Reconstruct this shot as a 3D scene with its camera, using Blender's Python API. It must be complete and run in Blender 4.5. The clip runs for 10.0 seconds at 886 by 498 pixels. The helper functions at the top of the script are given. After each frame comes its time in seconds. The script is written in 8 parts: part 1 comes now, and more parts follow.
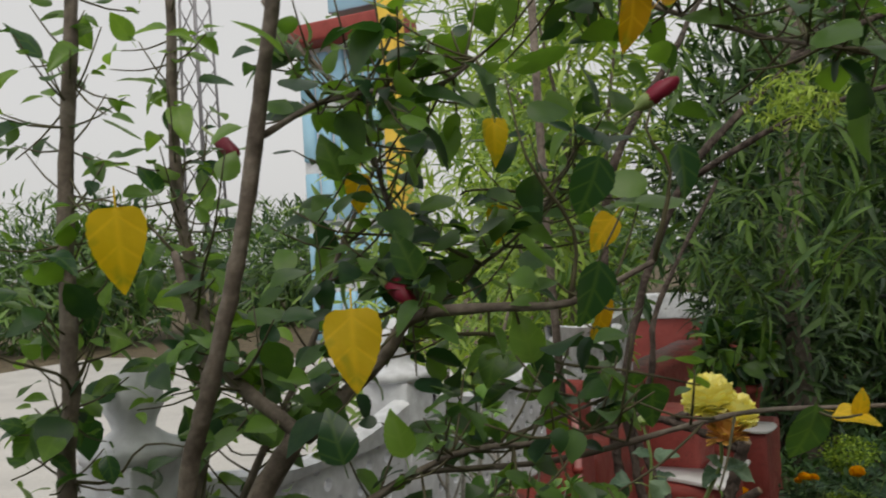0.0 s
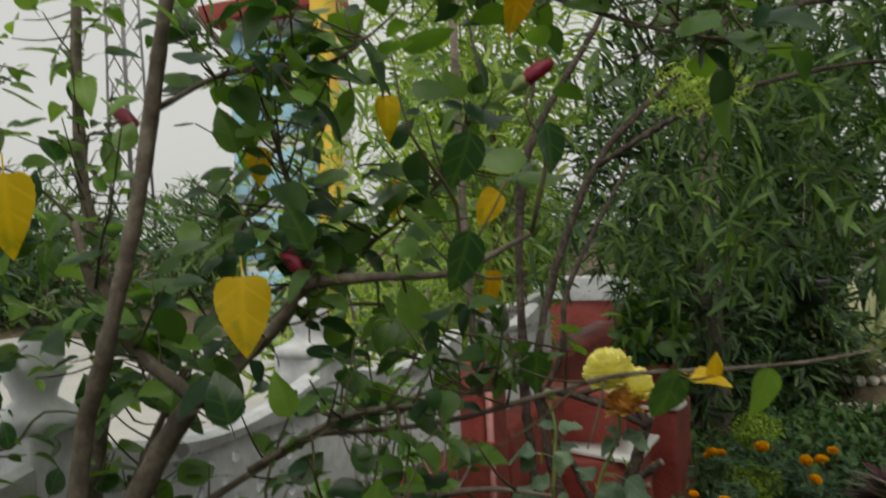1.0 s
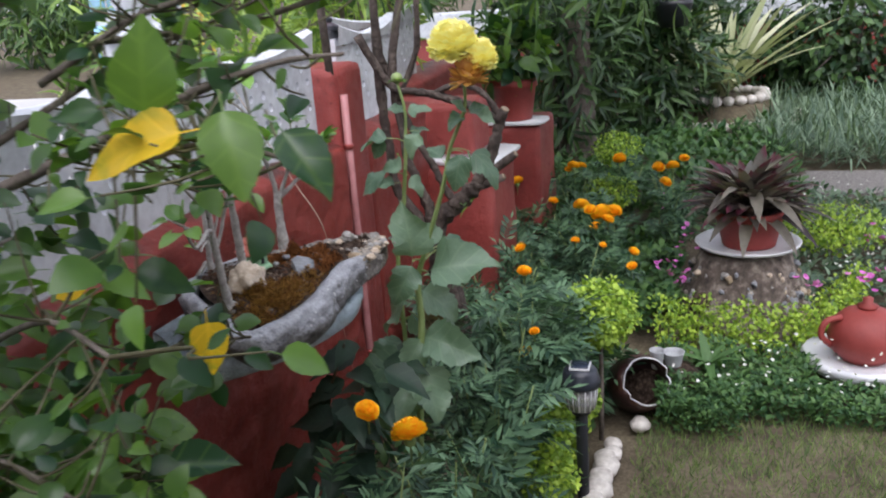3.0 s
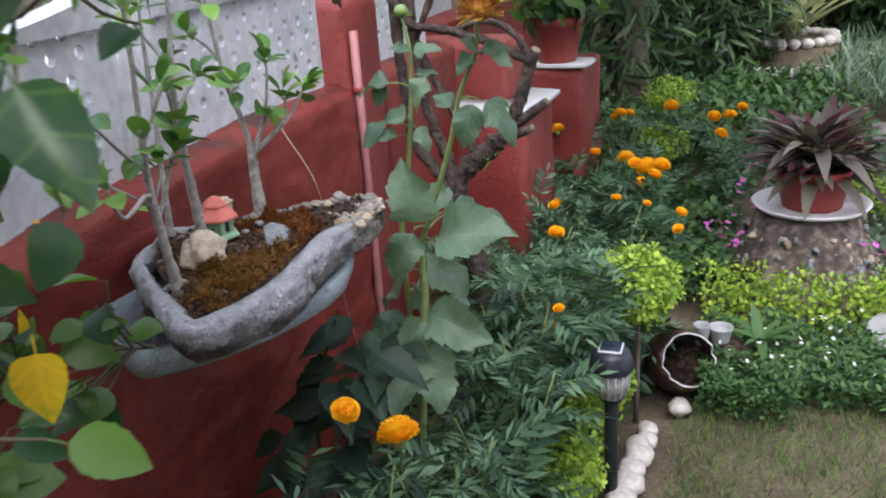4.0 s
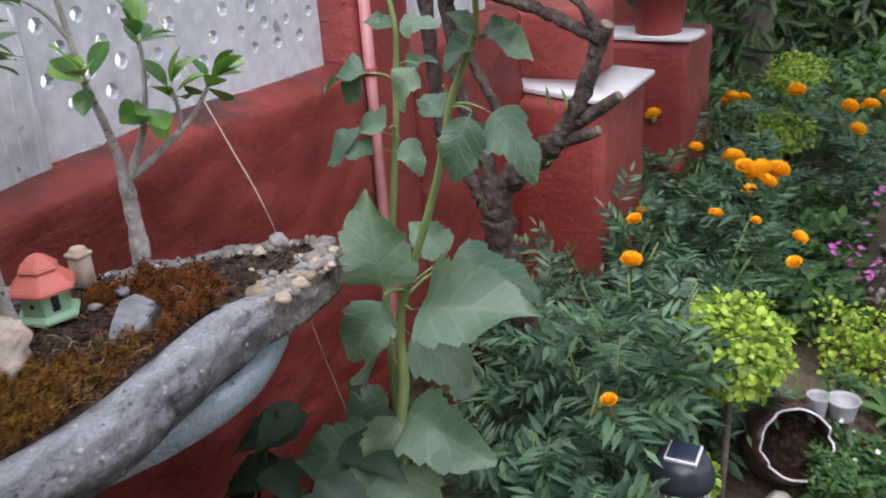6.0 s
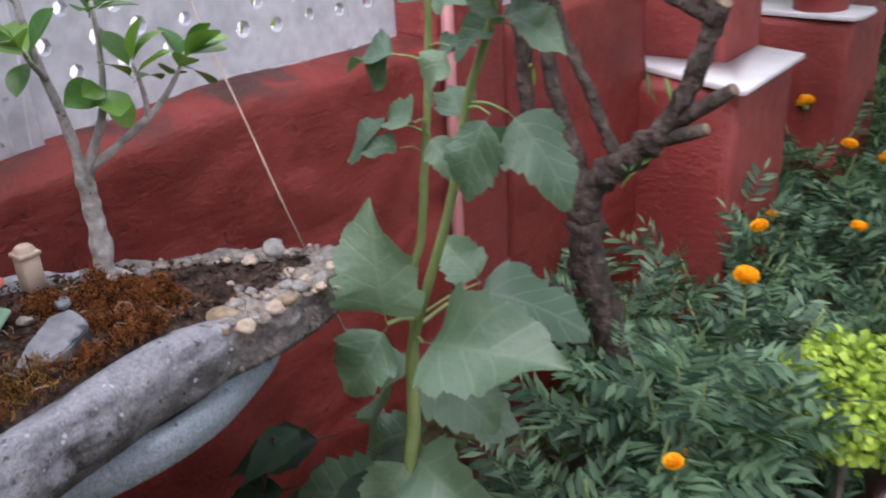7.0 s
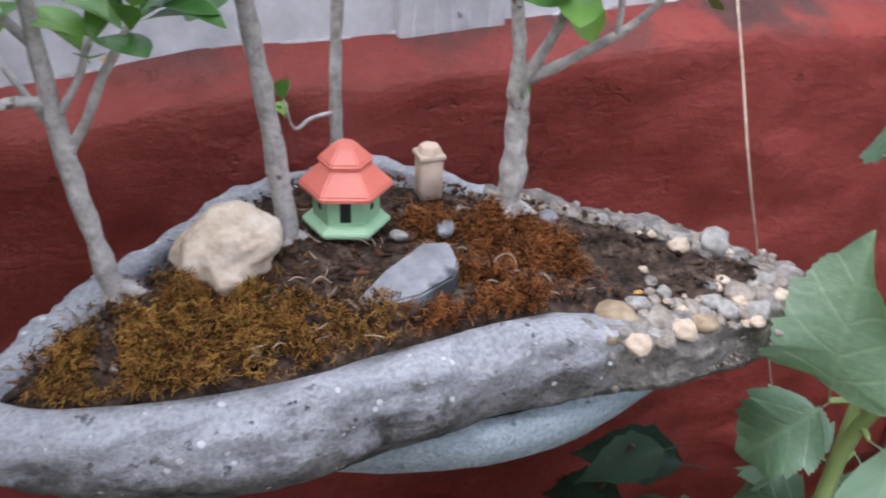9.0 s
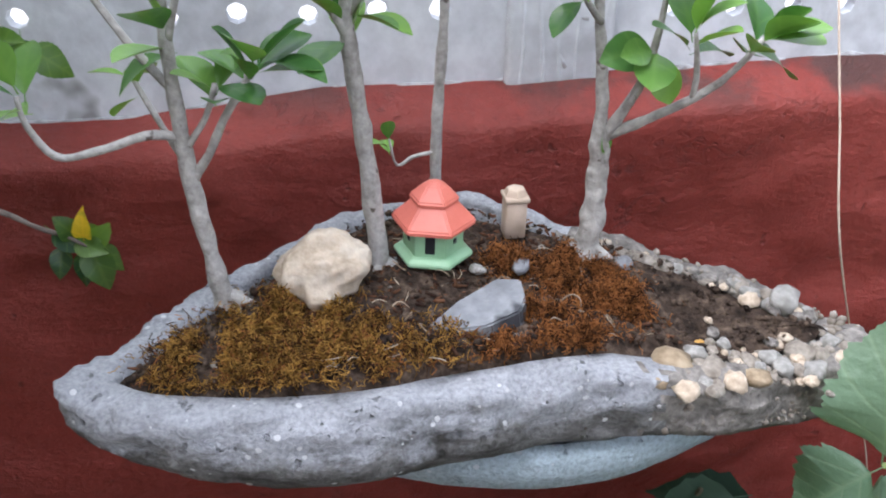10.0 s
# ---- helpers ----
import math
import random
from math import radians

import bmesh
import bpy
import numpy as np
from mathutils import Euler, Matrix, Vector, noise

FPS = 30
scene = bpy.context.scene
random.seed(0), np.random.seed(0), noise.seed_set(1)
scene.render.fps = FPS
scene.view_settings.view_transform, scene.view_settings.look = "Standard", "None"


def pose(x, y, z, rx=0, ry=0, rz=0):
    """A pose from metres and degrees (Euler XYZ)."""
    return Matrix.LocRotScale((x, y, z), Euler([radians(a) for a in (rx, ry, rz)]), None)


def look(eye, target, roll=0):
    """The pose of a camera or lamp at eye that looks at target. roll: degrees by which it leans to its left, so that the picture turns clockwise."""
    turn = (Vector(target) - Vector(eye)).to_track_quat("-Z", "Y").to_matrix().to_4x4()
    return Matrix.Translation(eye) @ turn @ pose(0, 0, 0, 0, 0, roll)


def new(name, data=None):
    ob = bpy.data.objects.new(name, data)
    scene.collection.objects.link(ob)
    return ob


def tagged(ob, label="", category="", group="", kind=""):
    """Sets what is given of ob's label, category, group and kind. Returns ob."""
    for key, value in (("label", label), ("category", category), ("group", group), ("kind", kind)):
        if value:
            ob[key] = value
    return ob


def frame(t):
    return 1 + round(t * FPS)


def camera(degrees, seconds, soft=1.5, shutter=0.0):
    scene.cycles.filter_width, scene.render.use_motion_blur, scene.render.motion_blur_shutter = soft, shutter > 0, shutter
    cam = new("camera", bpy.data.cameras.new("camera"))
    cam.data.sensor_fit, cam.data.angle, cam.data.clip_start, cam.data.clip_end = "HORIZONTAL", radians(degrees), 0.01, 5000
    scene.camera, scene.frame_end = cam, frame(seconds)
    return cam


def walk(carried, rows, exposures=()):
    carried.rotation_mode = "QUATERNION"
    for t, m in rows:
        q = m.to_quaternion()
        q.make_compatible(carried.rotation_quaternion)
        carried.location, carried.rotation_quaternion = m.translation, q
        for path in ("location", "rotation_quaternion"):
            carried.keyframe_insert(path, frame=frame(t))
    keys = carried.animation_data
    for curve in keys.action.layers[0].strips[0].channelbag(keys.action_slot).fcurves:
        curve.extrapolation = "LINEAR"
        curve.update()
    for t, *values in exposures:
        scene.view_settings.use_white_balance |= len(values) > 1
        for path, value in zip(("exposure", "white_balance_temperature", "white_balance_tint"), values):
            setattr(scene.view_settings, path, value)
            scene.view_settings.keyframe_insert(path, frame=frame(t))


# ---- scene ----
cam = camera(53.0, 10.0, soft=1.9, shutter=0.4)
PATH = [
    (0, (0.0951, -0.0907, 1.6316), (-0.8368, 1.6789, 1.6437), -3.44),
    (0.5, (0.1163, -0.0866, 1.6398), (-0.7454, 1.7181, 1.6671), -3.13),
    (1, (0.1507, -0.1076, 1.6187), (-0.6458, 1.7266, 1.5827), -2.74),
    (1.5, (0.1724, -0.1536, 1.5791), (-0.5195, 1.7113, 1.3709), -2.32),
    (2, (0.1815, -0.1986, 1.5219), (-0.4146, 1.6687, 1.1243), -2.55),
    (2.5, (0.1916, -0.1803, 1.4921), (-0.3637, 1.6737, 0.9875), -3.58),
    (3, (0.2093, -0.0843, 1.4513), (-0.3427, 1.7462, 0.8642), -4.31),
    (3.2, (0.2417, -0.0251, 1.4572), (-0.3478, 1.7800, 0.8295), -4.62),
    (4.3, (0.1983, 0.3148, 1.3834), (-0.4861, 2.0508, 0.6637), -4.25),
    (4.5, (0.2074, 0.3822, 1.3756), (-0.5095, 2.0979, 0.6393), -4.49),
    (5, (0.1563, 0.5453, 1.3536), (-0.5856, 2.2320, 0.5761), -4.16),
    (5.5, (0.1281, 0.6769, 1.3437), (-0.6315, 2.3551, 0.5648), -3.64),
    (5.7, (0.1301, 0.7383, 1.3396), (-0.6581, 2.4068, 0.5682), -3.48),
    (6.8, (0.2030, 1.0412, 1.3171), (-0.8854, 2.5092, 0.5045), -4.18),
    (7, (0.1631, 1.0885, 1.3094), (-0.9661, 2.5172, 0.4825), -3.42),
    (7.5, (0.0653, 1.1806, 1.3005), (-1.1688, 2.4772, 0.4083), -1.65),
    (8, (-0.0035, 1.2120, 1.2809), (-1.3669, 2.3113, 0.3153), -1.33),
    (8.5, (-0.0322, 1.2200, 1.2800), (-1.5119, 2.0946, 0.2576), 1.39),
    (9, (-0.0210, 1.2345, 1.2848), (-1.6154, 1.8493, 0.2456), 2.71),
    (9.5, (0.0076, 1.2493, 1.3044), (-1.6491, 1.6861, 0.2727), 2.57),
    (10, (0.0410, 1.2703, 1.3291), (-1.6583, 1.5806, 0.3211), 1.79),
]
walk(cam, [(t, look(eye, target, roll)) for t, eye, target, roll in PATH],
     [(0.0, 0.0, 7200, 8), (0.5, -0.05, 7300, 7), (1.0, -0.08, 7400, 4), (1.5, -0.08, 7500, 1), (2.0, 0.5, 6600, 11), (2.5, 0.9, 6400, 17), (3.2, 1.12, 6100, 17), (4.5, 1.26, 6150, 16), (7.0, 1.22, 6200, 24), (7.5, 1.28, 6150, 25), (8.5, 1.56, 6050, 24), (9.0, 1.68, 6000, 18), (9.5, 1.74, 6000, 16), (10.0, 1.8, 6000, 14)])

# ---- light ----
world = bpy.data.worlds.new("sky")
scene.world = world
world.use_nodes = True
wn, wl = world.node_tree.nodes, world.node_tree.links
sky = wn.new("ShaderNodeTexSky")
sky.sky_type = "NISHITA"
sky.sun_disc = False
sky.sun_elevation, sky.sun_rotation = radians(55), radians(152)
sky.air_density, sky.dust_density, sky.ozone_density = 1.0, 6.0, 1.0
grey = wn.new("ShaderNodeHueSaturation")
grey.inputs["Saturation"].default_value = 0.35
wl.new(sky.outputs[0], grey.inputs["Color"])
cloud = wn.new("ShaderNodeMix")
cloud.data_type = "RGBA"
cloud.inputs["Factor"].default_value = 0.75
cloud.inputs["B"].default_value = (6.6, 6.85, 7.5, 1)
wl.new(grey.outputs[0], cloud.inputs["A"])
wl.new(cloud.outputs["Result"], wn["Background"].inputs["Color"])
wn["Background"].inputs["Strength"].default_value = 0.115
sun = new("sun", bpy.data.lights.new("sun", "SUN"))
sun.data.energy, sun.data.angle, sun.data.color = 1.5, radians(60), (1.0, 0.975, 0.94)
sun.matrix_world = look((0, 0, 0), (-math.sin(radians(152)) * 0.574, -math.cos(radians(152)) * 0.574, -0.819))

# ---- small tools ----
def rnd(seed):
    return random.Random(seed)


def mesh_object(name, verts, faces, material, parent=None, label="", smooth=True):
    me = bpy.data.meshes.new(name)
    me.from_pydata([tuple(v) for v in verts], [], [tuple(f) for f in faces])
    me.materials.append(material)
    if smooth:
        me.polygons.foreach_set("use_smooth", [True] * len(me.polygons))
    me.update()
    ob = new(name, me)
    ob.parent = parent
    if label:
        tagged(ob, label)
    return ob


def part(name, bm, material, parent, label="", smooth=True):
    me = bpy.data.meshes.new(name)
    bmesh.ops.recalc_face_normals(bm, faces=bm.faces[:])
    bm.to_mesh(me)
    bm.free()
    me.materials.append(material)
    if smooth:
        me.polygons.foreach_set("use_smooth", [True] * len(me.polygons))
    ob = new(name, me)
    ob.parent = parent
    if label:
        tagged(ob, label)
    return ob


def thing(name, place, label, category, group="", kind=""):
    ob = new(name)
    ob.location = place
    ob.empty_display_size = 0.05
    tagged(ob, label, category, group, kind)
    return ob


def merge(*pieces):
    verts, faces = [], []
    for v, f in pieces:
        n = len(verts)
        verts += [tuple(p) for p in v]
        faces += [tuple(i + n for i in q) for q in f]
    return verts, faces


def smooth_line(pts, steps):
    """A Catmull-Rom line through points; each point may carry its radius."""
    P = [np.array(p, float) for p in pts]
    P = [2 * P[0] - P[1]] + P + [2 * P[-1] - P[-2]]
    out = []
    for i in range(1, len(P) - 2):
        for k in range(steps):
            t = k / steps
            a, b, c, d = P[i - 1:i + 3]
            out.append(0.5 * (2 * b + (c - a) * t + (2 * a - 5 * b + 4 * c - d) * t * t + (3 * b - a - 3 * c + d) * t ** 3))
    out.append(P[-2])
    return out


def tube(pts, sides=8, steps=4, rough=0.0, seed=0, freq=30.0):
    """A limb through points (x, y, z, radius), with a rough skin and closed ends."""
    line = smooth_line(pts, steps)
    verts, faces = [], []
    side = None
    for i, p in enumerate(line):
        a = line[max(i - 1, 0)][:3]
        b = line[min(i + 1, len(line) - 1)][:3]
        ahead = Vector(b - a).normalized()
        if side is None:
            side = ahead.orthogonal().normalized()
        side = (side - ahead * side.dot(ahead)).normalized()
        other = ahead.cross(side)
        r = max(p[3], 0.0004)
        for k in range(sides):
            w = 2 * math.pi * k / sides
            n = side * math.cos(w) + other * math.sin(w)
            q = Vector(p[:3]) + n * r
            if rough:
                q += n * (noise.noise(q * freq + Vector((seed, 0, 0))) * rough * r)
            verts.append(q)
    for i in range(len(line) - 1):
        for k in range(sides):
            j = (k + 1) % sides
            faces.append((i * sides + k, i * sides + j, (i + 1) * sides + j, (i + 1) * sides + k))
    faces.append(tuple(range(sides - 1, -1, -1)))
    faces.append(tuple((len(line) - 1) * sides + k for k in range(sides)))
    return verts, faces


def lathe(profile, sides=32, centre=(0, 0, 0), wobble=0.0):
    """A turned body from (radius, height) pairs."""
    verts, faces = [], []
    for i, (r, z) in enumerate(profile):
        for k in range(sides):
            w = 2 * math.pi * k / sides
            q = r * (1 + wobble * noise.noise(Vector((math.cos(w) * 2, math.sin(w) * 2, z * 20))))
            verts.append((centre[0] + q * math.cos(w), centre[1] + q * math.sin(w), centre[2] + z))
    for i in range(len(profile) - 1):
        for k in range(sides):
            j = (k + 1) % sides
            faces.append((i * sides + k, i * sides + j, (i + 1) * sides + j, (i + 1) * sides + k))
    if profile[0][0] > 1e-4:
        faces.append(tuple(range(sides - 1, -1, -1)))
    if profile[-1][0] > 1e-4:
        faces.append(tuple((len(profile) - 1) * sides + k for k in range(sides)))
    return verts, faces


def stone(size, seed, detail=2, rough=0.25, cut=0.0):
    bm = bmesh.new()
    bmesh.ops.create_icosphere(bm, subdivisions=detail, radius=1.0)
    off = Vector((seed * 3.7, seed * 1.3, 0))
    for v in bm.verts:
        n = v.co.normalized()
        k = 1 + rough * noise.noise(n * 1.4 + off) + rough * 0.45 * noise.noise(n * 4 + off) + rough * 0.2 * noise.noise(n * 9 + off)
        v.co = Vector((n.x * size[0], n.y * size[1], n.z * size[2])) * k
        if cut and v.co.z < -size[2] * cut:
            v.co.z = -size[2] * cut
    verts = [v.co.copy() for v in bm.verts]
    faces = [tuple(v.index for v in f.verts) for f in bm.faces]
    bm.free()
    return verts, faces


def box(x0, x1, y0, y1, z0, z1):
    v = [(x, y, z) for z in (z0, z1) for y in (y0, y1) for x in (x0, x1)]
    return v, [(0, 2, 3, 1), (4, 5, 7, 6), (0, 1, 5, 4), (2, 6, 7, 3), (0, 4, 6, 2), (1, 3, 7, 5)]


def bevelled(x0, x1, y0, y1, z0, z1, r, seg=2):
    bm = bmesh.new()
    bmesh.ops.create_cube(bm, size=1.0)
    for v in bm.verts:
        v.co = Vector(((x0 + x1) / 2 + v.co.x * (x1 - x0), (y0 + y1) / 2 + v.co.y * (y1 - y0), (z0 + z1) / 2 + v.co.z * (z1 - z0)))
    bmesh.ops.bevel(bm, geom=bm.edges[:], offset=r, segments=seg, profile=0.6, affect="EDGES")
    verts = [v.co.copy() for v in bm.verts]
    faces = [tuple(v.index for v in f.verts) for f in bm.faces]
    bm.free()
    return verts, faces


def leaf(length, widths, stalk=0.0, fold=0.25, curl=0.3, teeth=0.0, wave=0.0, seed=0, cols=2, sweep=0.0, twist=0.0):
    """A leaf blade along +y with its face up, a folded midrib, a drooping tip and a stalk at the origin."""
    verts, faces = [], []
    rows = []
    if stalk:
        rows += [(0.0, 0.0007, 0.0), (stalk, 0.0007, 0.0)]
    n = len(widths)
    for i, w in enumerate(widths):
        t = i / (n - 1)
        rows.append((stalk + 0.0005 + length * t, max(w, 0.0006) * (1 + teeth * (1 if i % 2 else -1) * (0 < i < n - 1)), t))
    for y, w, t in rows:
        z = -curl * length * t * t
        for k in range(-cols, cols + 1):
            s = k / cols
            ripple = wave * length * math.sin(t * 9 + seed + (2 if s > 0 else 0)) * abs(s) * (0 < t < 1)
            turn = twist * t * t
            up = fold * w * abs(s) ** 1.3 + ripple
            verts.append((w * s * math.cos(turn) - up * math.sin(turn), y + sweep * w * abs(s) ** 1.5 * (t > 0), z + up * math.cos(turn) + w * s * math.sin(turn)))
    c = 2 * cols + 1
    for i in range(len(rows) - 1):
        for k in range(c - 1):
            faces.append((i * c + k, i * c + k + 1, (i + 1) * c + k + 1, (i + 1) * c + k))
    return verts, faces


def leaf_mesh(name, shape, material):
    me = bpy.data.meshes.new(name)
    me.from_pydata([tuple(v) for v in shape[0]], [], shape[1])
    me.materials.append(material)
    me.polygons.foreach_set("use_smooth", [True] * len(me.polygons))
    me.update()
    return me


def aim(place, ahead, face=(0, 0, 1), scale=1.0):
    """A pose whose y runs along ahead and whose z turns towards face."""
    y = Vector(ahead).normalized()
    z = Vector(face)
    z = z - y * z.dot(y)
    z = z.normalized() if z.length > 1e-4 else y.orthogonal().normalized()
    x = y.cross(z)
    m = Matrix((x, y, z)).transposed().to_4x4()
    return Matrix.Translation(place) @ m @ Matrix.Scale(scale, 4)


def put(name, me, parent, m, label=""):
    ob = new(name, me)
    ob.parent = parent
    ob.matrix_basis = Matrix.Translation(-parent.location) @ m if parent else m
    if label:
        tagged(ob, label)
    return ob


def scatter(name, shapes, poses, material, parent, label="", kind="stuff", seed=0):
    """One joined mesh of many small copies of the shapes."""
    r = rnd(seed)
    arrays = [(np.array([tuple(v) for v in s[0]], float), s[1]) for s in shapes]
    allv, allf, n = [], [], 0
    o = np.array(parent.location if parent else (0, 0, 0))
    for m in poses:
        v, f = arrays[r.randrange(len(arrays))]
        a = np.array(m)
        allv.append(v @ a[:3, :3].T + a[:3, 3] - o)
        allf += [tuple(i + n for i in q) for q in f]
        n += len(v)
    if not allv:
        return None
    ob = mesh_object(name, np.concatenate(allv).tolist(), allf, material, parent, label)
    if kind:
        tagged(ob, kind=kind)
    return ob


def rand_dir(r, up=0.0):
    v = Vector((r.gauss(0, 1), r.gauss(0, 1), r.gauss(0, 1) + up))
    return v.normalized()


# ---- materials ----
def material(name):
    m = bpy.data.materials.new(name)
    m.use_nodes = True
    return m, m.node_tree.nodes, m.node_tree.links, m.node_tree.nodes["Principled BSDF"]


def node_math(nodes, links, kind, a, b=None, c=None):
    m = nodes.new("ShaderNodeMath")
    m.operation = kind
    for k, v in enumerate((a, b, c)):
        if v is None:
            continue
        if isinstance(v, (int, float)):
            m.inputs[k].default_value = v
        else:
            links.new(v, m.inputs[k])
    return m.outputs[0]


def node_noise(nodes, links, coord, scale, detail=5.0, rough=0.5, distort=0.0):
    n = nodes.new("ShaderNodeTexNoise")
    n.inputs["Scale"].default_value, n.inputs["Detail"].default_value = scale, detail
    n.inputs["Roughness"].default_value, n.inputs["Distortion"].default_value = rough, distort
    links.new(coord, n.inputs["Vector"])
    return n.outputs["Fac"]


def node_ramp(nodes, links, value, stops):
    r = nodes.new("ShaderNodeValToRGB")
    e = r.color_ramp.elements
    while len(e) < len(stops):
        e.new(0.5)
    for k, (p, c) in enumerate(stops):
        e[k].position = p
        e[k].color = (c, c, c, 1) if isinstance(c, (int, float)) else (*c, 1)
    links.new(value, r.inputs["Fac"])
    return r.outputs["Color"]


def node_mix(nodes, links, factor, a, b, kind="MIX"):
    m = nodes.new("ShaderNodeMix")
    m.data_type, m.blend_type = "RGBA", kind
    for key, v in (("Factor", factor), ("A", a), ("B", b)):
        if isinstance(v, (int, float)):
            m.inputs[key].default_value = v
        elif isinstance(v, tuple):
            m.inputs[key].default_value = (*v, 1)
        else:
            links.new(v, m.inputs[key])
    return m.outputs["Result"]


def surface(name, colours, scale=8.0, detail=6.0, rough=0.7, bump=0.3, bump_scale=60.0, fine=None, specular=0.5, spots=None, metal=0.0, distance=0.004, spread=0.4, stretch=None):
    """A procedural surface: a noise ramp of colours, finer grain over it, spots and relief."""
    m, nodes, links, bsdf = material(name)
    coord = nodes.new("ShaderNodeTexCoord")
    base = nodes.new("ShaderNodeTexNoise")
    base.inputs["Scale"].default_value, base.inputs["Detail"].default_value = scale, detail
    base.inputs["Roughness"].default_value = 0.66
    if stretch:
        squash = nodes.new("ShaderNodeMapping")
        squash.inputs["Scale"].default_value = stretch
        links.new(coord.outputs["Object"], squash.inputs["Vector"])
        links.new(squash.outputs["Vector"], base.inputs["Vector"])
    else:
        links.new(coord.outputs["Object"], base.inputs["Vector"])
    ramp = nodes.new("ShaderNodeValToRGB")
    e = ramp.color_ramp.elements
    while len(e) < len(colours):
        e.new(0.5)
    for i, c in enumerate(colours):
        e[i].position = 0.5 - spread / 2 + spread * i / max(len(colours) - 1, 1)
        e[i].color = (*c, 1)
    links.new(base.outputs["Fac"], ramp.inputs["Fac"])
    colour = ramp.outputs["Color"]
    grain = nodes.new("ShaderNodeTexNoise")
    grain.inputs["Scale"].default_value, grain.inputs["Detail"].default_value = bump_scale, 8.0
    links.new(coord.outputs["Object"], grain.inputs["Vector"])
    if fine:
        mix = nodes.new("ShaderNodeMix")
        mix.data_type, mix.blend_type = "RGBA", "MULTIPLY"
        mix.inputs["Factor"].default_value = fine
        fr = nodes.new("ShaderNodeValToRGB")
        fr.color_ramp.elements[0].position, fr.color_ramp.elements[1].position = 0.35, 0.65
        fr.color_ramp.elements[0].color = (0.3, 0.3, 0.3, 1)
        links.new(grain.outputs["Fac"], fr.inputs["Fac"])
        links.new(colour, mix.inputs["A"])
        links.new(fr.outputs["Color"], mix.inputs["B"])
        colour = mix.outputs["Result"]
    if spots:
        size, cut, tone = spots
        sn = nodes.new("ShaderNodeTexNoise")
        sn.inputs["Scale"].default_value, sn.inputs["Detail"].default_value = size, 3.0
        links.new(coord.outputs["Object"], sn.inputs["Vector"])
        sr = nodes.new("ShaderNodeValToRGB")
        sr.color_ramp.elements[0].position, sr.color_ramp.elements[1].position = cut, cut + 0.05
        links.new(sn.outputs["Fac"], sr.inputs["Fac"])
        sm = nodes.new("ShaderNodeMix")
        sm.data_type = "RGBA"
        links.new(sr.outputs["Color"], sm.inputs["Factor"])
        links.new(colour, sm.inputs["A"])
        sm.inputs["B"].default_value = (*tone, 1)
        colour = sm.outputs["Result"]
    links.new(colour, bsdf.inputs["Base Color"])
    b = nodes.new("ShaderNodeBump")
    b.inputs["Strength"].default_value, b.inputs["Distance"].default_value = bump, distance
    links.new(grain.outputs["Fac"], b.inputs["Height"])
    links.new(b.outputs["Normal"], bsdf.inputs["Normal"])
    bsdf.inputs["Roughness"].default_value = rough
    bsdf.inputs["Specular IOR Level"].default_value = specular
    bsdf.inputs["Metallic"].default_value = metal
    return m


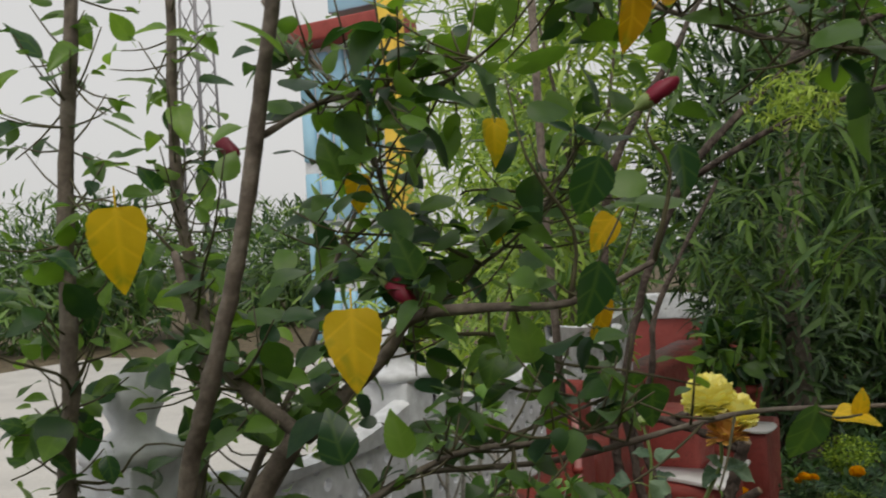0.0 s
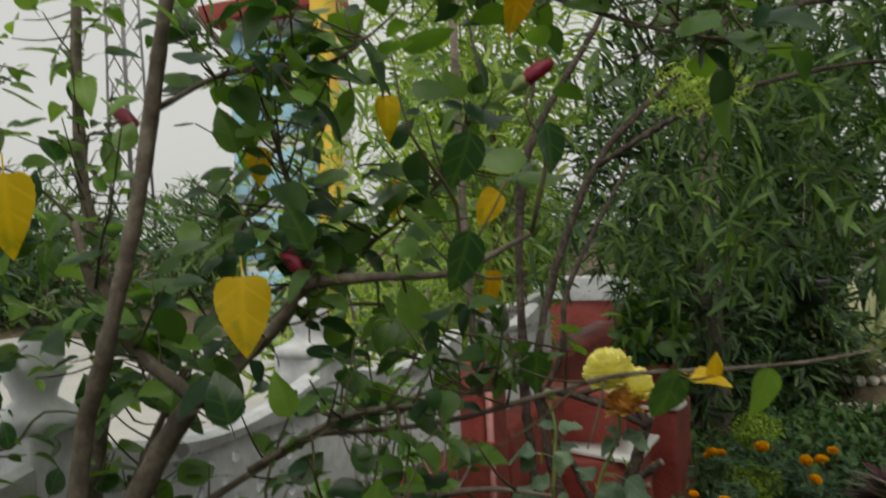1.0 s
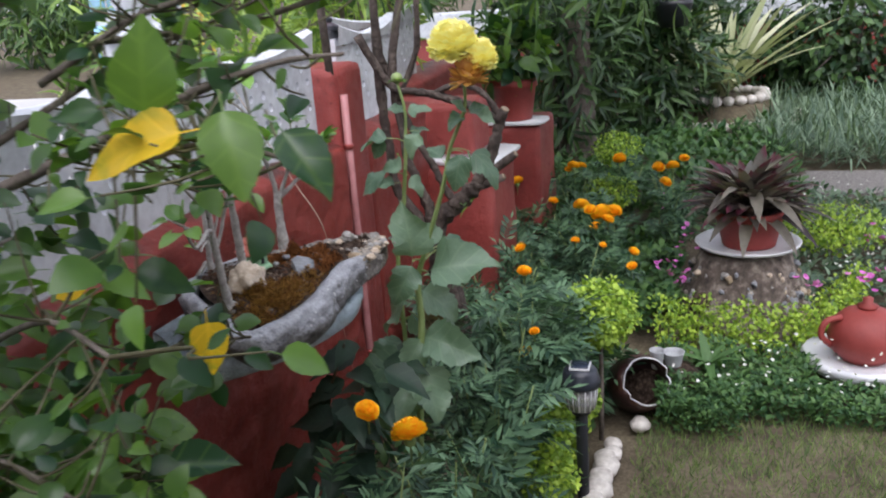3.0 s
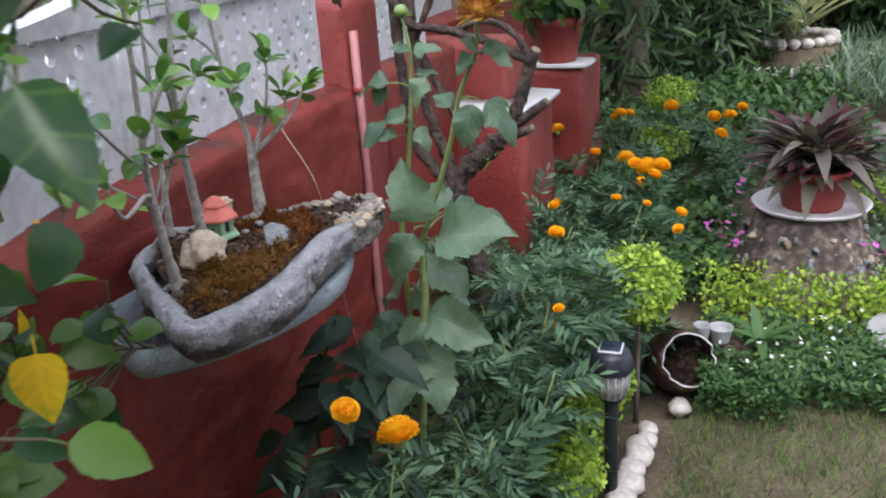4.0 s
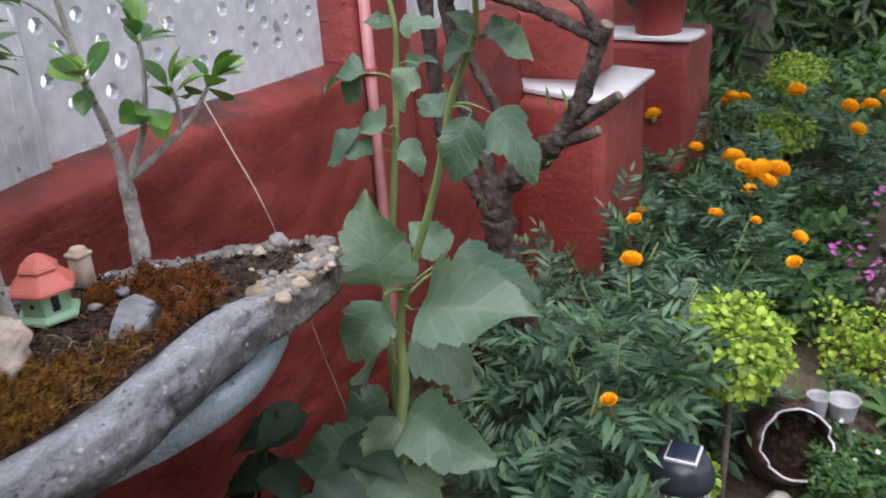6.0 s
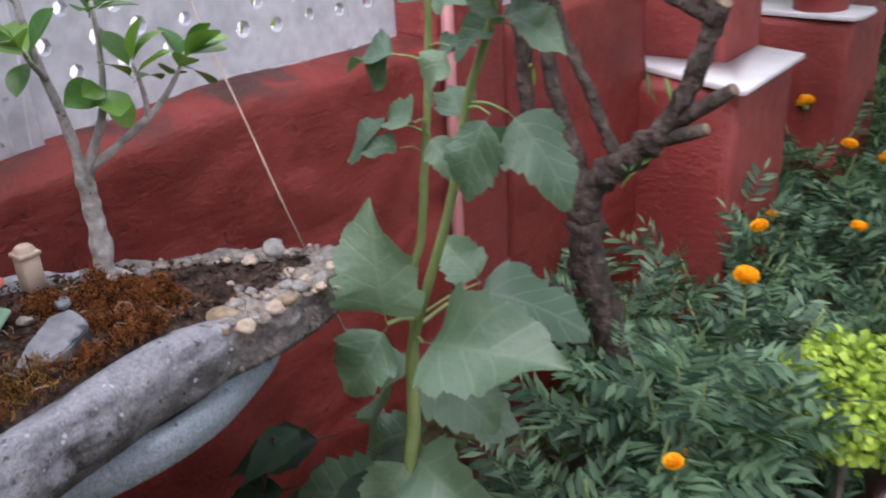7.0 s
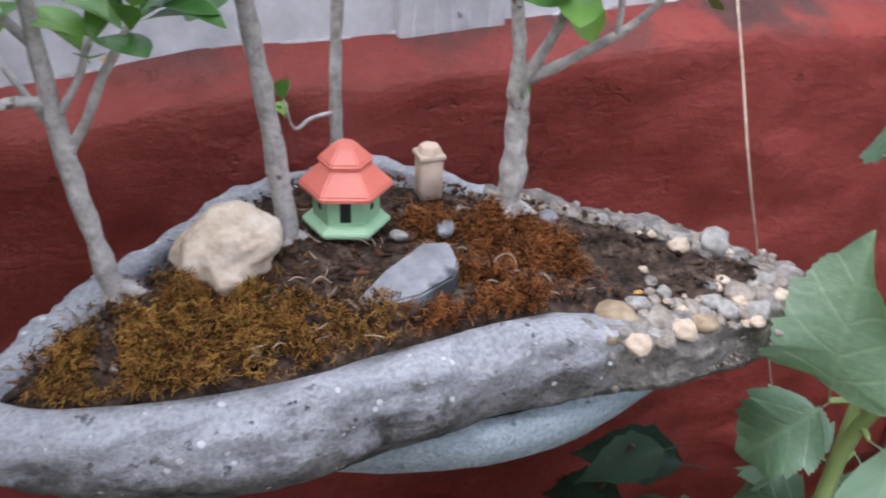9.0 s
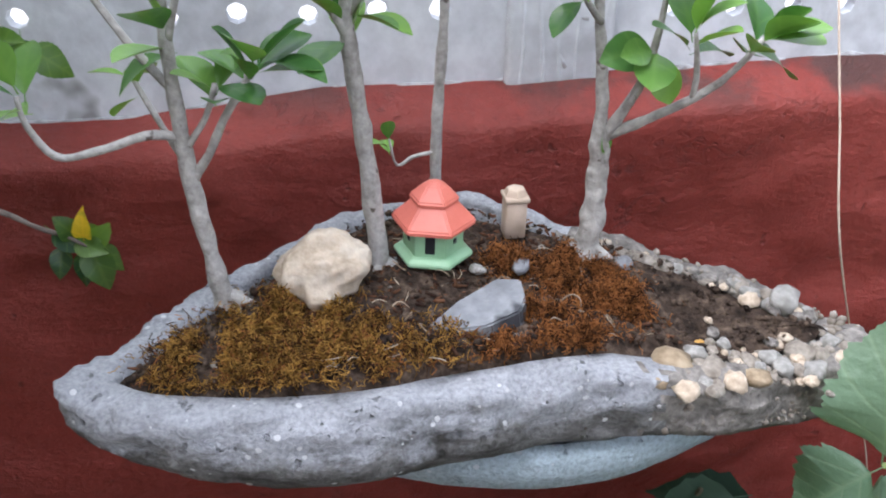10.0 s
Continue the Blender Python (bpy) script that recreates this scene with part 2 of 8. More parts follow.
def foliage(name, dark, light, rough=0.45, sheer=0.2, island=False, specular=0.38, patch=None, bump=0.15, veins=0.0, glow=(1.3, 1.4, 0.7)):
    """Leaf skin: each leaf between two greens, blotched, veined, with light coming through."""
    m, nodes, links, bsdf = material(name)
    coord = nodes.new("ShaderNodeTexCoord")
    if island:
        pick = nodes.new("ShaderNodeNewGeometry").outputs["Random Per Island"]
    else:
        pick = nodes.new("ShaderNodeObjectInfo").outputs["Random"]
    ramp = nodes.new("ShaderNodeValToRGB")
    ramp.color_ramp.elements[0].color, ramp.color_ramp.elements[1].color = (*dark, 1), (*light, 1)
    ramp.color_ramp.elements[0].position, ramp.color_ramp.elements[1].position = 0.15, 0.95
    blotch = nodes.new("ShaderNodeTexNoise")
    blotch.inputs["Scale"].default_value, blotch.inputs["Detail"].default_value = 35.0, 4.0
    links.new(coord.outputs["Object"], blotch.inputs["Vector"])
    add = nodes.new("ShaderNodeMath")
    add.operation = "MULTIPLY_ADD"
    add.inputs[1].default_value = 0.5
    links.new(blotch.outputs["Fac"], add.inputs[0])
    low = nodes.new("ShaderNodeMath")
    low.operation = "MULTIPLY_ADD"
    low.inputs[1].default_value, low.inputs[2].default_value = 1.0, -0.25
    links.new(pick, low.inputs[0])
    links.new(low.outputs[0], add.inputs[2])
    links.new(add.outputs[0], ramp.inputs["Fac"])
    colour = ramp.outputs["Color"]
    if patch:
        size, cut, tone = patch
        pn = nodes.new("ShaderNodeTexNoise")
        pn.inputs["Scale"].default_value = size
        links.new(coord.outputs["Object"], pn.inputs["Vector"])
        pr = nodes.new("ShaderNodeValToRGB")
        pr.color_ramp.elements[0].position, pr.color_ramp.elements[1].position = cut, cut + 0.12
        links.new(pn.outputs["Fac"], pr.inputs["Fac"])
        pm = nodes.new("ShaderNodeMix")
        pm.data_type = "RGBA"
        links.new(pr.outputs["Color"], pm.inputs["Factor"])
        links.new(colour, pm.inputs["A"])
        pm.inputs["B"].default_value = (*tone, 1)
        colour = pm.outputs["Result"]
    if veins:
        axes = nodes.new("ShaderNodeSeparateXYZ")
        links.new(coord.outputs["Object"], axes.inputs[0])
        off = nodes.new("ShaderNodeMath")
        off.operation = "ABSOLUTE"
        links.new(axes.outputs["X"], off.inputs[0])
        lean = nodes.new("ShaderNodeMath")
        lean.operation = "MULTIPLY_ADD"
        lean.inputs[1].default_value = -0.8
        links.new(off.outputs[0], lean.inputs[0])
        links.new(axes.outputs["Y"], lean.inputs[2])
        saw = nodes.new("ShaderNodeMath")
        saw.operation = "PINGPONG"
        saw.inputs[1].default_value = 0.011
        links.new(lean.outputs[0], saw.inputs[0])
        near = nodes.new("ShaderNodeMath")
        near.operation = "MULTIPLY"
        near.inputs[1].default_value = 1.6
        links.new(saw.outputs[0], near.inputs[0])
        least = nodes.new("ShaderNodeMath")
        least.operation = "MINIMUM"
        links.new(off.outputs[0], least.inputs[0])
        links.new(near.outputs[0], least.inputs[1])
        vr = nodes.new("ShaderNodeValToRGB")
        vr.color_ramp.elements[0].position, vr.color_ramp.elements[1].position = 0.0004, 0.0016
        vr.color_ramp.elements[0].color = (veins, veins, veins, 1)
        vr.color_ramp.elements[1].color = (0, 0, 0, 1)
        links.new(least.outputs[0], vr.inputs["Fac"])
        vm = nodes.new("ShaderNodeMix")
        vm.data_type, vm.blend_type = "RGBA", "MIX"
        links.new(vr.outputs["Color"], vm.inputs["Factor"])
        links.new(colour, vm.inputs["A"])
        vm.inputs["B"].default_value = (light[0] * 1.5 + 0.04, light[1] * 1.35 + 0.04, light[2] * 1.4 + 0.02, 1)
        colour = vm.outputs["Result"]
    links.new(colour, bsdf.inputs["Base Color"])
    bsdf.inputs["Roughness"].default_value = rough
    bsdf.inputs["Specular IOR Level"].default_value = specular
    vein = nodes.new("ShaderNodeTexNoise")
    vein.inputs["Scale"].default_value, vein.inputs["Detail"].default_value = 120.0, 5.0
    links.new(coord.outputs["Object"], vein.inputs["Vector"])
    b = nodes.new("ShaderNodeBump")
    b.inputs["Strength"].default_value, b.inputs["Distance"].default_value = bump, 0.002
    if veins:
        quilt = node_ramp(nodes, links, least.outputs[0], [(0.0, 0.0), (0.004, 1.0)])
        links.new(node_math(nodes, links, "MULTIPLY_ADD", quilt, 0.22, vein.outputs["Fac"]), b.inputs["Height"])
    else:
        links.new(vein.outputs["Fac"], b.inputs["Height"])
    links.new(b.outputs["Normal"], bsdf.inputs["Normal"])
    if sheer:
        tr = nodes.new("ShaderNodeBsdfTranslucent")
        warm = nodes.new("ShaderNodeMix")
        warm.data_type, warm.blend_type = "RGBA", "MULTIPLY"
        warm.inputs["Factor"].default_value = 1.0
        links.new(colour, warm.inputs["A"])
        warm.inputs["B"].default_value = (*glow, 1)
        links.new(warm.outputs["Result"], tr.inputs["Color"])
        mix = nodes.new("ShaderNodeMixShader")
        mix.inputs["Fac"].default_value = sheer
        links.new(bsdf.outputs[0], mix.inputs[1])
        links.new(tr.outputs[0], mix.inputs[2])
        links.new(mix.outputs[0], nodes["Material Output"].inputs["Surface"])
    return m


def plaster(name, dark, mid, light, crack, mould=None):
    """Hand-trowelled painted plaster: faded patches, thin creases and pits, a satin skin."""
    m, nodes, links, bsdf = material(name)
    coord = nodes.new("ShaderNodeTexCoord").outputs["Object"]
    broad = node_noise(nodes, links, coord, 3.2, 8, 0.6)
    colour = node_ramp(nodes, links, broad, [(0.3, dark), (0.5, mid), (0.72, light)])
    grain = node_noise(nodes, links, coord, 150.0, 6, 0.6)
    colour = node_mix(nodes, links, 0.35, colour, node_ramp(nodes, links, grain, [(0.3, 0.55), (0.7, 1.0)]), "MULTIPLY")
    wear = node_noise(nodes, links, coord, 26.0, 9, 0.7)
    colour = node_mix(nodes, links, node_ramp(nodes, links, wear, [(0.60, 0.0), (0.75, 0.45)]), colour, crack)
    bend = node_noise(nodes, links, coord, 8.0, 6, 0.6, 0.8)
    crease = node_math(nodes, links, "ABSOLUTE", node_math(nodes, links, "SUBTRACT", bend, 0.5))
    crease = node_ramp(nodes, links, crease, [(0.0, 1.0), (0.012, 0.0)])
    where = node_ramp(nodes, links, node_noise(nodes, links, coord, 4.5, 3), [(0.53, 0.0), (0.60, 1.0)])
    crease = node_math(nodes, links, "MULTIPLY", crease, where)
    pit = node_ramp(nodes, links, node_noise(nodes, links, coord, 55.0, 3, 0.5), [(0.68, 0.0), (0.74, 1.0)])
    sunk = node_math(nodes, links, "MAXIMUM", crease, pit)
    colour = node_mix(nodes, links, node_math(nodes, links, "MULTIPLY", sunk, 0.6), colour, crack)
    if mould:
        axes = nodes.new("ShaderNodeSeparateXYZ")
        links.new(coord, axes.inputs[0])
        high = node_ramp(nodes, links, node_math(nodes, links, "MULTIPLY_ADD", axes.outputs["Z"], 12.0, -12.0 * mould), [(0.0, 0.0), (0.35, 0.85)])
        patch = node_ramp(nodes, links, node_noise(nodes, links, coord, 6.0, 8, 0.65), [(0.46, 0.0), (0.56, 1.0)])
        colour = node_mix(nodes, links, node_math(nodes, links, "MULTIPLY", high, patch), colour, (0.05, 0.026, 0.022))
    links.new(colour, bsdf.inputs["Base Color"])
    flat = nodes.new("ShaderNodeMapping")
    flat.inputs["Scale"].default_value = (1.0, 0.75, 1.2)
    links.new(coord, flat.inputs["Vector"])
    trowel = node_noise(nodes, links, flat.outputs["Vector"], 20.0, 10, 0.68)
    height = node_math(nodes, links, "MULTIPLY_ADD", grain, 0.07, node_math(nodes, links, "MULTIPLY_ADD", sunk, -0.22, trowel))
    b = nodes.new("ShaderNodeBump")
    b.inputs["Strength"].default_value, b.inputs["Distance"].default_value = 0.5, 0.022
    links.new(height, b.inputs["Height"])
    links.new(b.outputs["Normal"], bsdf.inputs["Normal"])
    links.new(node_ramp(nodes, links, wear, [(0.3, 0.38), (0.7, 0.62)]), bsdf.inputs["Roughness"])
    bsdf.inputs["Specular IOR Level"].default_value = 0.42
    return m


def old_cement(name, greys, paint, edge, reach, speck):
    """Rough grey cement with remains of pale paint towards its upper edge, white specks and dark pits."""
    m, nodes, links, bsdf = material(name)
    tex = nodes.new("ShaderNodeTexCoord").outputs["Object"]
    coord = nodes.new("ShaderNodeMapping")
    coord.inputs["Scale"].default_value = (1.0, 0.6, 1.0)
    links.new(tex, coord.inputs["Vector"])
    coord = coord.outputs["Vector"]
    blotch = node_noise(nodes, links, coord, 24.0, 12, 0.68)
    colour = node_ramp(nodes, links, blotch, [(0.34, greys[0]), (0.48, greys[1]), (0.64, greys[2])])
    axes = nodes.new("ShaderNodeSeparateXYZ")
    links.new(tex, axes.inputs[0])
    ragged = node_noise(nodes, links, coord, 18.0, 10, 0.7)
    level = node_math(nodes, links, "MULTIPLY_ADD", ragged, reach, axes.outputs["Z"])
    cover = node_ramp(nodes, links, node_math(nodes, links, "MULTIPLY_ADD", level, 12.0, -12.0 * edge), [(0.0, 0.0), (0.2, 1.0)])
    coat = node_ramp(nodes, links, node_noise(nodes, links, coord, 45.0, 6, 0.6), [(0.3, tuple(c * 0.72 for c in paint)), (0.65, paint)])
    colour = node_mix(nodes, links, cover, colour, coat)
    grain = node_noise(nodes, links, tex, 260.0, 5, 0.6)
    colour = node_mix(nodes, links, 0.55, colour, node_ramp(nodes, links, grain, [(0.32, 0.4), (0.6, 1.0)]), "MULTIPLY")
    pit = node_ramp(nodes, links, node_noise(nodes, links, tex, 85.0, 4, 0.6), [(0.64, 0.0), (0.70, 1.0)])
    colour = node_mix(nodes, links, node_math(nodes, links, "MULTIPLY", pit, 0.35), colour, tuple(c * 0.4 for c in greys[0]))
    cell = nodes.new("ShaderNodeTexVoronoi")
    cell.inputs["Scale"].default_value = 95.0
    links.new(tex, cell.inputs["Vector"])
    axes2 = nodes.new("ShaderNodeSeparateColor")
    links.new(cell.outputs["Color"], axes2.inputs[0])
    dot = node_math(nodes, links, "LESS_THAN", cell.outputs["Distance"], node_math(nodes, links, "MULTIPLY_ADD", axes2.outputs[0], 0.6, -0.34))
    colour = node_mix(nodes, links, node_math(nodes, links, "MULTIPLY", dot, speck), colour, (0.66, 0.67, 0.68))
    links.new(colour, bsdf.inputs["Base Color"])
    height = node_math(nodes, links, "MULTIPLY_ADD", grain, 0.18, node_math(nodes, links, "MULTIPLY_ADD", pit, -0.5, blotch))
    b = nodes.new("ShaderNodeBump")
    b.inputs["Strength"].default_value, b.inputs["Distance"].default_value = 1.0, 0.012
    links.new(height, b.inputs["Height"])
    links.new(b.outputs["Normal"], bsdf.inputs["Normal"])
    bsdf.inputs["Roughness"].default_value = 0.85
    bsdf.inputs["Specular IOR Level"].default_value = 0.3
    return m


RED = plaster("red_plaster", (0.20, 0.032, 0.026), (0.285, 0.048, 0.040), (0.35, 0.076, 0.066), (0.085, 0.013, 0.010))
OLD_RED = plaster("mould_stained_red_plaster", (0.16, 0.022, 0.015), (0.225, 0.032, 0.023), (0.285, 0.052, 0.040), (0.085, 0.013, 0.010), 0.978)
RED_POT = surface("red_painted_clay", [(0.22, 0.03, 0.024), (0.32, 0.055, 0.045)], scale=6, rough=0.6, bump=0.2, fine=0.15)
WHITE = surface("white_limewash", [(0.45, 0.47, 0.50), (0.59, 0.615, 0.65), (0.69, 0.715, 0.74)], scale=5.0, detail=9, rough=0.8, bump=0.5, bump_scale=40, fine=0.2, spots=(10.0, 0.70, (0.26, 0.26, 0.26)))
PINK = surface("pink_painted_pipe", [(0.38, 0.145, 0.145), (0.50, 0.23, 0.23)], scale=14, rough=0.5, bump=0.2, fine=0.2)
ROAD = surface("pale_concrete", [(0.42, 0.41, 0.40), (0.54, 0.53, 0.51)], scale=1.2, rough=0.9, bump=0.2, fine=0.2)
SLAB = surface("white_marble_slab", [(0.55, 0.56, 0.58), (0.72, 0.72, 0.73)], scale=6, rough=0.45, bump=0.1)
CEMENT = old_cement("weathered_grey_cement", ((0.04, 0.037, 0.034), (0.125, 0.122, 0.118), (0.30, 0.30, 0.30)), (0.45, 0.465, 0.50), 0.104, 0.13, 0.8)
CRUST = surface("pebbly_cement_crust", [(0.11, 0.10, 0.09), (0.24, 0.22, 0.20), (0.39, 0.36, 0.33)], scale=60, detail=6, rough=0.9, bump=1.0, bump_scale=140, fine=0.5, distance=0.006)
BLUE = old_cement("pale_blue_painted_cement", ((0.08, 0.10, 0.105), (0.22, 0.28, 0.29), (0.42, 0.50, 0.52)), (0.50, 0.61, 0.67), 0.03, 0.10, 0.5)
SOIL = surface("dark_damp_soil", [(0.018, 0.012, 0.009), (0.068, 0.046, 0.034), (0.16, 0.115, 0.085)], scale=55, detail=10, rough=0.95, bump=1.0, bump_scale=190, fine=0.5, specular=0.2, spots=(140, 0.70, (0.22, 0.17, 0.13)), spread=0.3, distance=0.007)
GROUND = surface("garden_earth", [(0.06, 0.046, 0.032), (0.13, 0.105, 0.07), (0.20, 0.17, 0.11)], scale=5, detail=9, rough=0.95, bump=0.8, bump_scale=80, fine=0.5, specular=0.2)
BARK = surface("grey_brown_bark", [(0.085, 0.068, 0.056), (0.17, 0.14, 0.118), (0.28, 0.245, 0.21)], scale=25, detail=8, rough=0.9, bump=0.8, bump_scale=90, fine=0.4)
DARK_BARK = surface("dark_flaking_bark", [(0.022, 0.016, 0.013), (0.07, 0.052, 0.042), (0.16, 0.128, 0.105)], scale=38, detail=9, rough=0.9, bump=1.0, bump_scale=70, fine=0.5, distance=0.012, stretch=(1, 1, 0.4))
CUT_WOOD = surface("pale_cut_wood", [(0.13, 0.095, 0.065), (0.25, 0.19, 0.125)], scale=60, rough=0.8, bump=0.4)
FICUS_BARK = surface("pale_grey_ficus_bark", [(0.24, 0.225, 0.205), (0.45, 0.43, 0.405), (0.60, 0.585, 0.56)], scale=55, detail=7, rough=0.8, bump=0.6, bump_scale=170, fine=0.35, spots=(90, 0.68, (0.12, 0.10, 0.085)))
TWIG = surface("green_brown_twig", [(0.06, 0.055, 0.03), (0.11, 0.10, 0.05)], scale=40, rough=0.7, bump=0.3)
STEM = surface("pale_green_stem", [(0.16, 0.24, 0.07), (0.27, 0.35, 0.13)], scale=20, rough=0.5, bump=0.15)
WHITE_STONE = surface("white_river_stone", [(0.42, 0.38, 0.33), (0.60, 0.56, 0.51), (0.70, 0.67, 0.62)], scale=18, rough=0.75, bump=0.4, fine=0.25, spots=(30, 0.67, (0.25, 0.2, 0.15)))
SAND_STONE = surface("cream_porous_stone", [(0.34, 0.25, 0.17), (0.58, 0.48, 0.37), (0.72, 0.65, 0.55)], scale=34, detail=10, rough=0.9, bump=0.7, bump_scale=110, fine=0.3)
SLATE = surface("grey_slate", [(0.15, 0.155, 0.17), (0.25, 0.26, 0.28), (0.36, 0.37, 0.39)], scale=25, rough=0.5, bump=0.6, bump_scale=120, fine=0.3, spots=(22.0, 0.55, (0.05, 0.052, 0.06)))
ROPE = surface("jute_string", [(0.40, 0.31, 0.24), (0.58, 0.48, 0.39)], scale=200, rough=0.95, bump=0.15, bump_scale=500, fine=0.15)
CORAL = surface("coral_pink_glaze", [(0.62, 0.15, 0.105), (0.72, 0.20, 0.15)], scale=30, rough=0.4, bump=0.1)
MINT = surface("mint_green_glaze", [(0.26, 0.47, 0.28), (0.34, 0.56, 0.35)], scale=30, rough=0.4, bump=0.1)
CREAM = surface("cream_clay", [(0.52, 0.40, 0.30), (0.64, 0.52, 0.42)], scale=40, rough=0.7, bump=0.3, fine=0.2)
BLACK = surface("black_plastic", [(0.012, 0.013, 0.016), (0.02, 0.022, 0.028)], scale=20, rough=0.35, bump=0.05)
PANEL = surface("dark_solar_cell", [(0.02, 0.025, 0.05), (0.04, 0.05, 0.08)], scale=60, rough=0.15, bump=0.02)
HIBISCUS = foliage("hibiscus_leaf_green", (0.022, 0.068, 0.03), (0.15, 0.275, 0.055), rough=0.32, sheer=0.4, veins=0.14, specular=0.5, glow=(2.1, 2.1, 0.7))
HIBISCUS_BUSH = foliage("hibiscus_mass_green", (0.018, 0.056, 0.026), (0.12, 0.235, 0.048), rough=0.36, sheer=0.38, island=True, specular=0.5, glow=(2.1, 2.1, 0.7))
YELLOWED = foliage("yellowed_leaf", (0.62, 0.33, 0.012), (0.78, 0.55, 0.03), rough=0.5, patch=(26.0, 0.56, (0.34, 0.34, 0.03)), veins=0.22, bump=0.5, sheer=0.4)
FICUS = foliage("ficus_leaf_green", (0.05, 0.14, 0.035), (0.20, 0.38, 0.075), rough=0.28, sheer=0.22, veins=0.07)
DAHLIA = foliage("dahlia_leaf_green", (0.072, 0.140, 0.085), (0.178, 0.276, 0.174), rough=0.42, sheer=0.25, bump=0.8, veins=0.2, specular=0.55)
# a dark leaf green, taken darker still for the shade under the planter
DARK_LEAF = foliage("shade_dark_rose_leaf_green", (0.012, 0.034, 0.02), (0.032, 0.072, 0.04), rough=0.5, veins=0.1)
MARIGOLD = foliage("marigold_leaf_green", (0.018, 0.055, 0.03), (0.15, 0.265, 0.145), rough=0.5, island=True)
ORANGE = foliage("orange_petal", (1.0, 0.50, 0.006), (1.0, 0.72, 0.02), rough=0.6, island=True, sheer=0.2)
LEMON = foliage("lemon_petal", (0.88, 0.80, 0.28), (0.98, 0.94, 0.55), rough=0.6, island=True, sheer=0.25)
WILTED = foliage("wilted_petal", (0.40, 0.17, 0.05), (0.75, 0.48, 0.12), rough=0.7, island=True, sheer=0.2)
LIME = foliage("lime_green_shrub", (0.15, 0.27, 0.03), (0.46, 0.62, 0.08), rough=0.5, island=True)
LONG = foliage("long_leaf_green", (0.02, 0.06, 0.02), (0.12, 0.22, 0.05), rough=0.40, sheer=0.22, island=True, glow=(1.9, 1.9, 0.7))
# long-leaf green with sunlight put into the colour, for growth outside the wall
OUTER = foliage("sunlit_outer_leaf_green", (0.085, 0.165, 0.045), (0.33, 0.45, 0.12), rough=0.38, sheer=0.4, island=True, glow=(1.9, 1.9, 0.7))
EDGE_GREY = surface("shade_grey_plaster_edge", [(0.16, 0.15, 0.145), (0.38, 0.38, 0.39), (0.52, 0.52, 0.54)], scale=45, detail=7, rough=0.9, bump=0.9, bump_scale=120, fine=0.4)
# deep green with the shade under trees and marigolds put into it
DEEP = foliage("shade_deepened_leaf_green", (0.014, 0.042, 0.016), (0.075, 0.145, 0.04), rough=0.45, sheer=0.15, island=True)
LONG_ONE = foliage("long_leaf_single", (0.04, 0.10, 0.025), (0.20, 0.34, 0.065), rough=0.42, sheer=0.42)
PANICLE = foliage("pale_panicle", (0.24, 0.36, 0.05), (0.45, 0.58, 0.12), rough=0.6, island=True)
COVER = foliage("ground_cover_green", (0.03, 0.085, 0.03), (0.11, 0.21, 0.06), rough=0.55, island=True)
GREY_COVER = foliage("grey_green_cover", (0.07, 0.12, 0.08), (0.20, 0.28, 0.18), rough=0.6, island=True)
GRASS = foliage("short_grass", (0.05, 0.10, 0.025), (0.20, 0.28, 0.075), rough=0.6, island=True)
PURPLE = foliage("purple_green_blade", (0.04, 0.03, 0.032), (0.24, 0.22, 0.18), rough=0.4, patch=(9.0, 0.50, (0.15, 0.03, 0.06)))
VARIEG = foliage("cream_striped_blade", (0.34, 0.38, 0.2), (0.66, 0.66, 0.46), rough=0.5)
MAGENTA = foliage("magenta_petal", (0.55, 0.10, 0.45), (0.75, 0.28, 0.65), rough=0.6, island=True)
SNOW = foliage("white_petal", (0.65, 0.65, 0.62), (0.8, 0.8, 0.78), rough=0.6, island=True)
CRIMSON = foliage("crimson_bud_petal", (0.14, 0.006, 0.02), (0.28, 0.018, 0.05), rough=0.45, sheer=0.15)
MOSS = foliage("dry_golden_moss", (0.05, 0.023, 0.008), (0.52, 0.29, 0.07), rough=0.9, island=True, specular=0.1)
RUSTY_MOSS = foliage("rusty_moss", (0.04, 0.015, 0.006), (0.42, 0.17, 0.055), rough=0.9, island=True, specular=0.1)
STRAW = surface("dry_straw", [(0.35, 0.28, 0.2), (0.5, 0.42, 0.32)], scale=40, rough=0.8, bump=0.2)
LITTER = foliage("brown_bark_litter", (0.025, 0.012, 0.008), (0.16, 0.075, 0.04), rough=0.9, sheer=0.0, island=True, specular=0.15)

# ---- ground ----
def ground_sheet():
    xs = sorted(set([-400, -120, -40, -15, -6, -3] + [round(-2 + 0.16 * i, 3) for i in range(32)] + [4, 7, 15, 40, 120, 400]))
    ys = sorted(set([-400, -120, -40, -15, -6, -2] + [round(-1 + 0.2 * i, 3) for i in range(62)] + [14, 20, 40, 120, 400]))
    verts = []
    for y in ys:
        for x in xs:
            z = 0.0
            if -2 < x < 3 and -1 < y < 11:
                z = 0.018 * noise.noise(Vector((x * 1.7, y * 1.7, 0))) + 0.01 * noise.noise(Vector((x * 6, y * 6, 3)))
            verts.append((x, y, z))
    n = len(xs)
    faces = [(j * n + i, j * n + i + 1, (j + 1) * n + i + 1, (j + 1) * n + i) for j in range(len(ys) - 1) for i in range(n - 1)]
    ob = mesh_object("ground", verts, faces, GROUND)
    tagged(ob, "dark garden earth under beds and lawn", "ground", kind="structure")


ground_sheet()

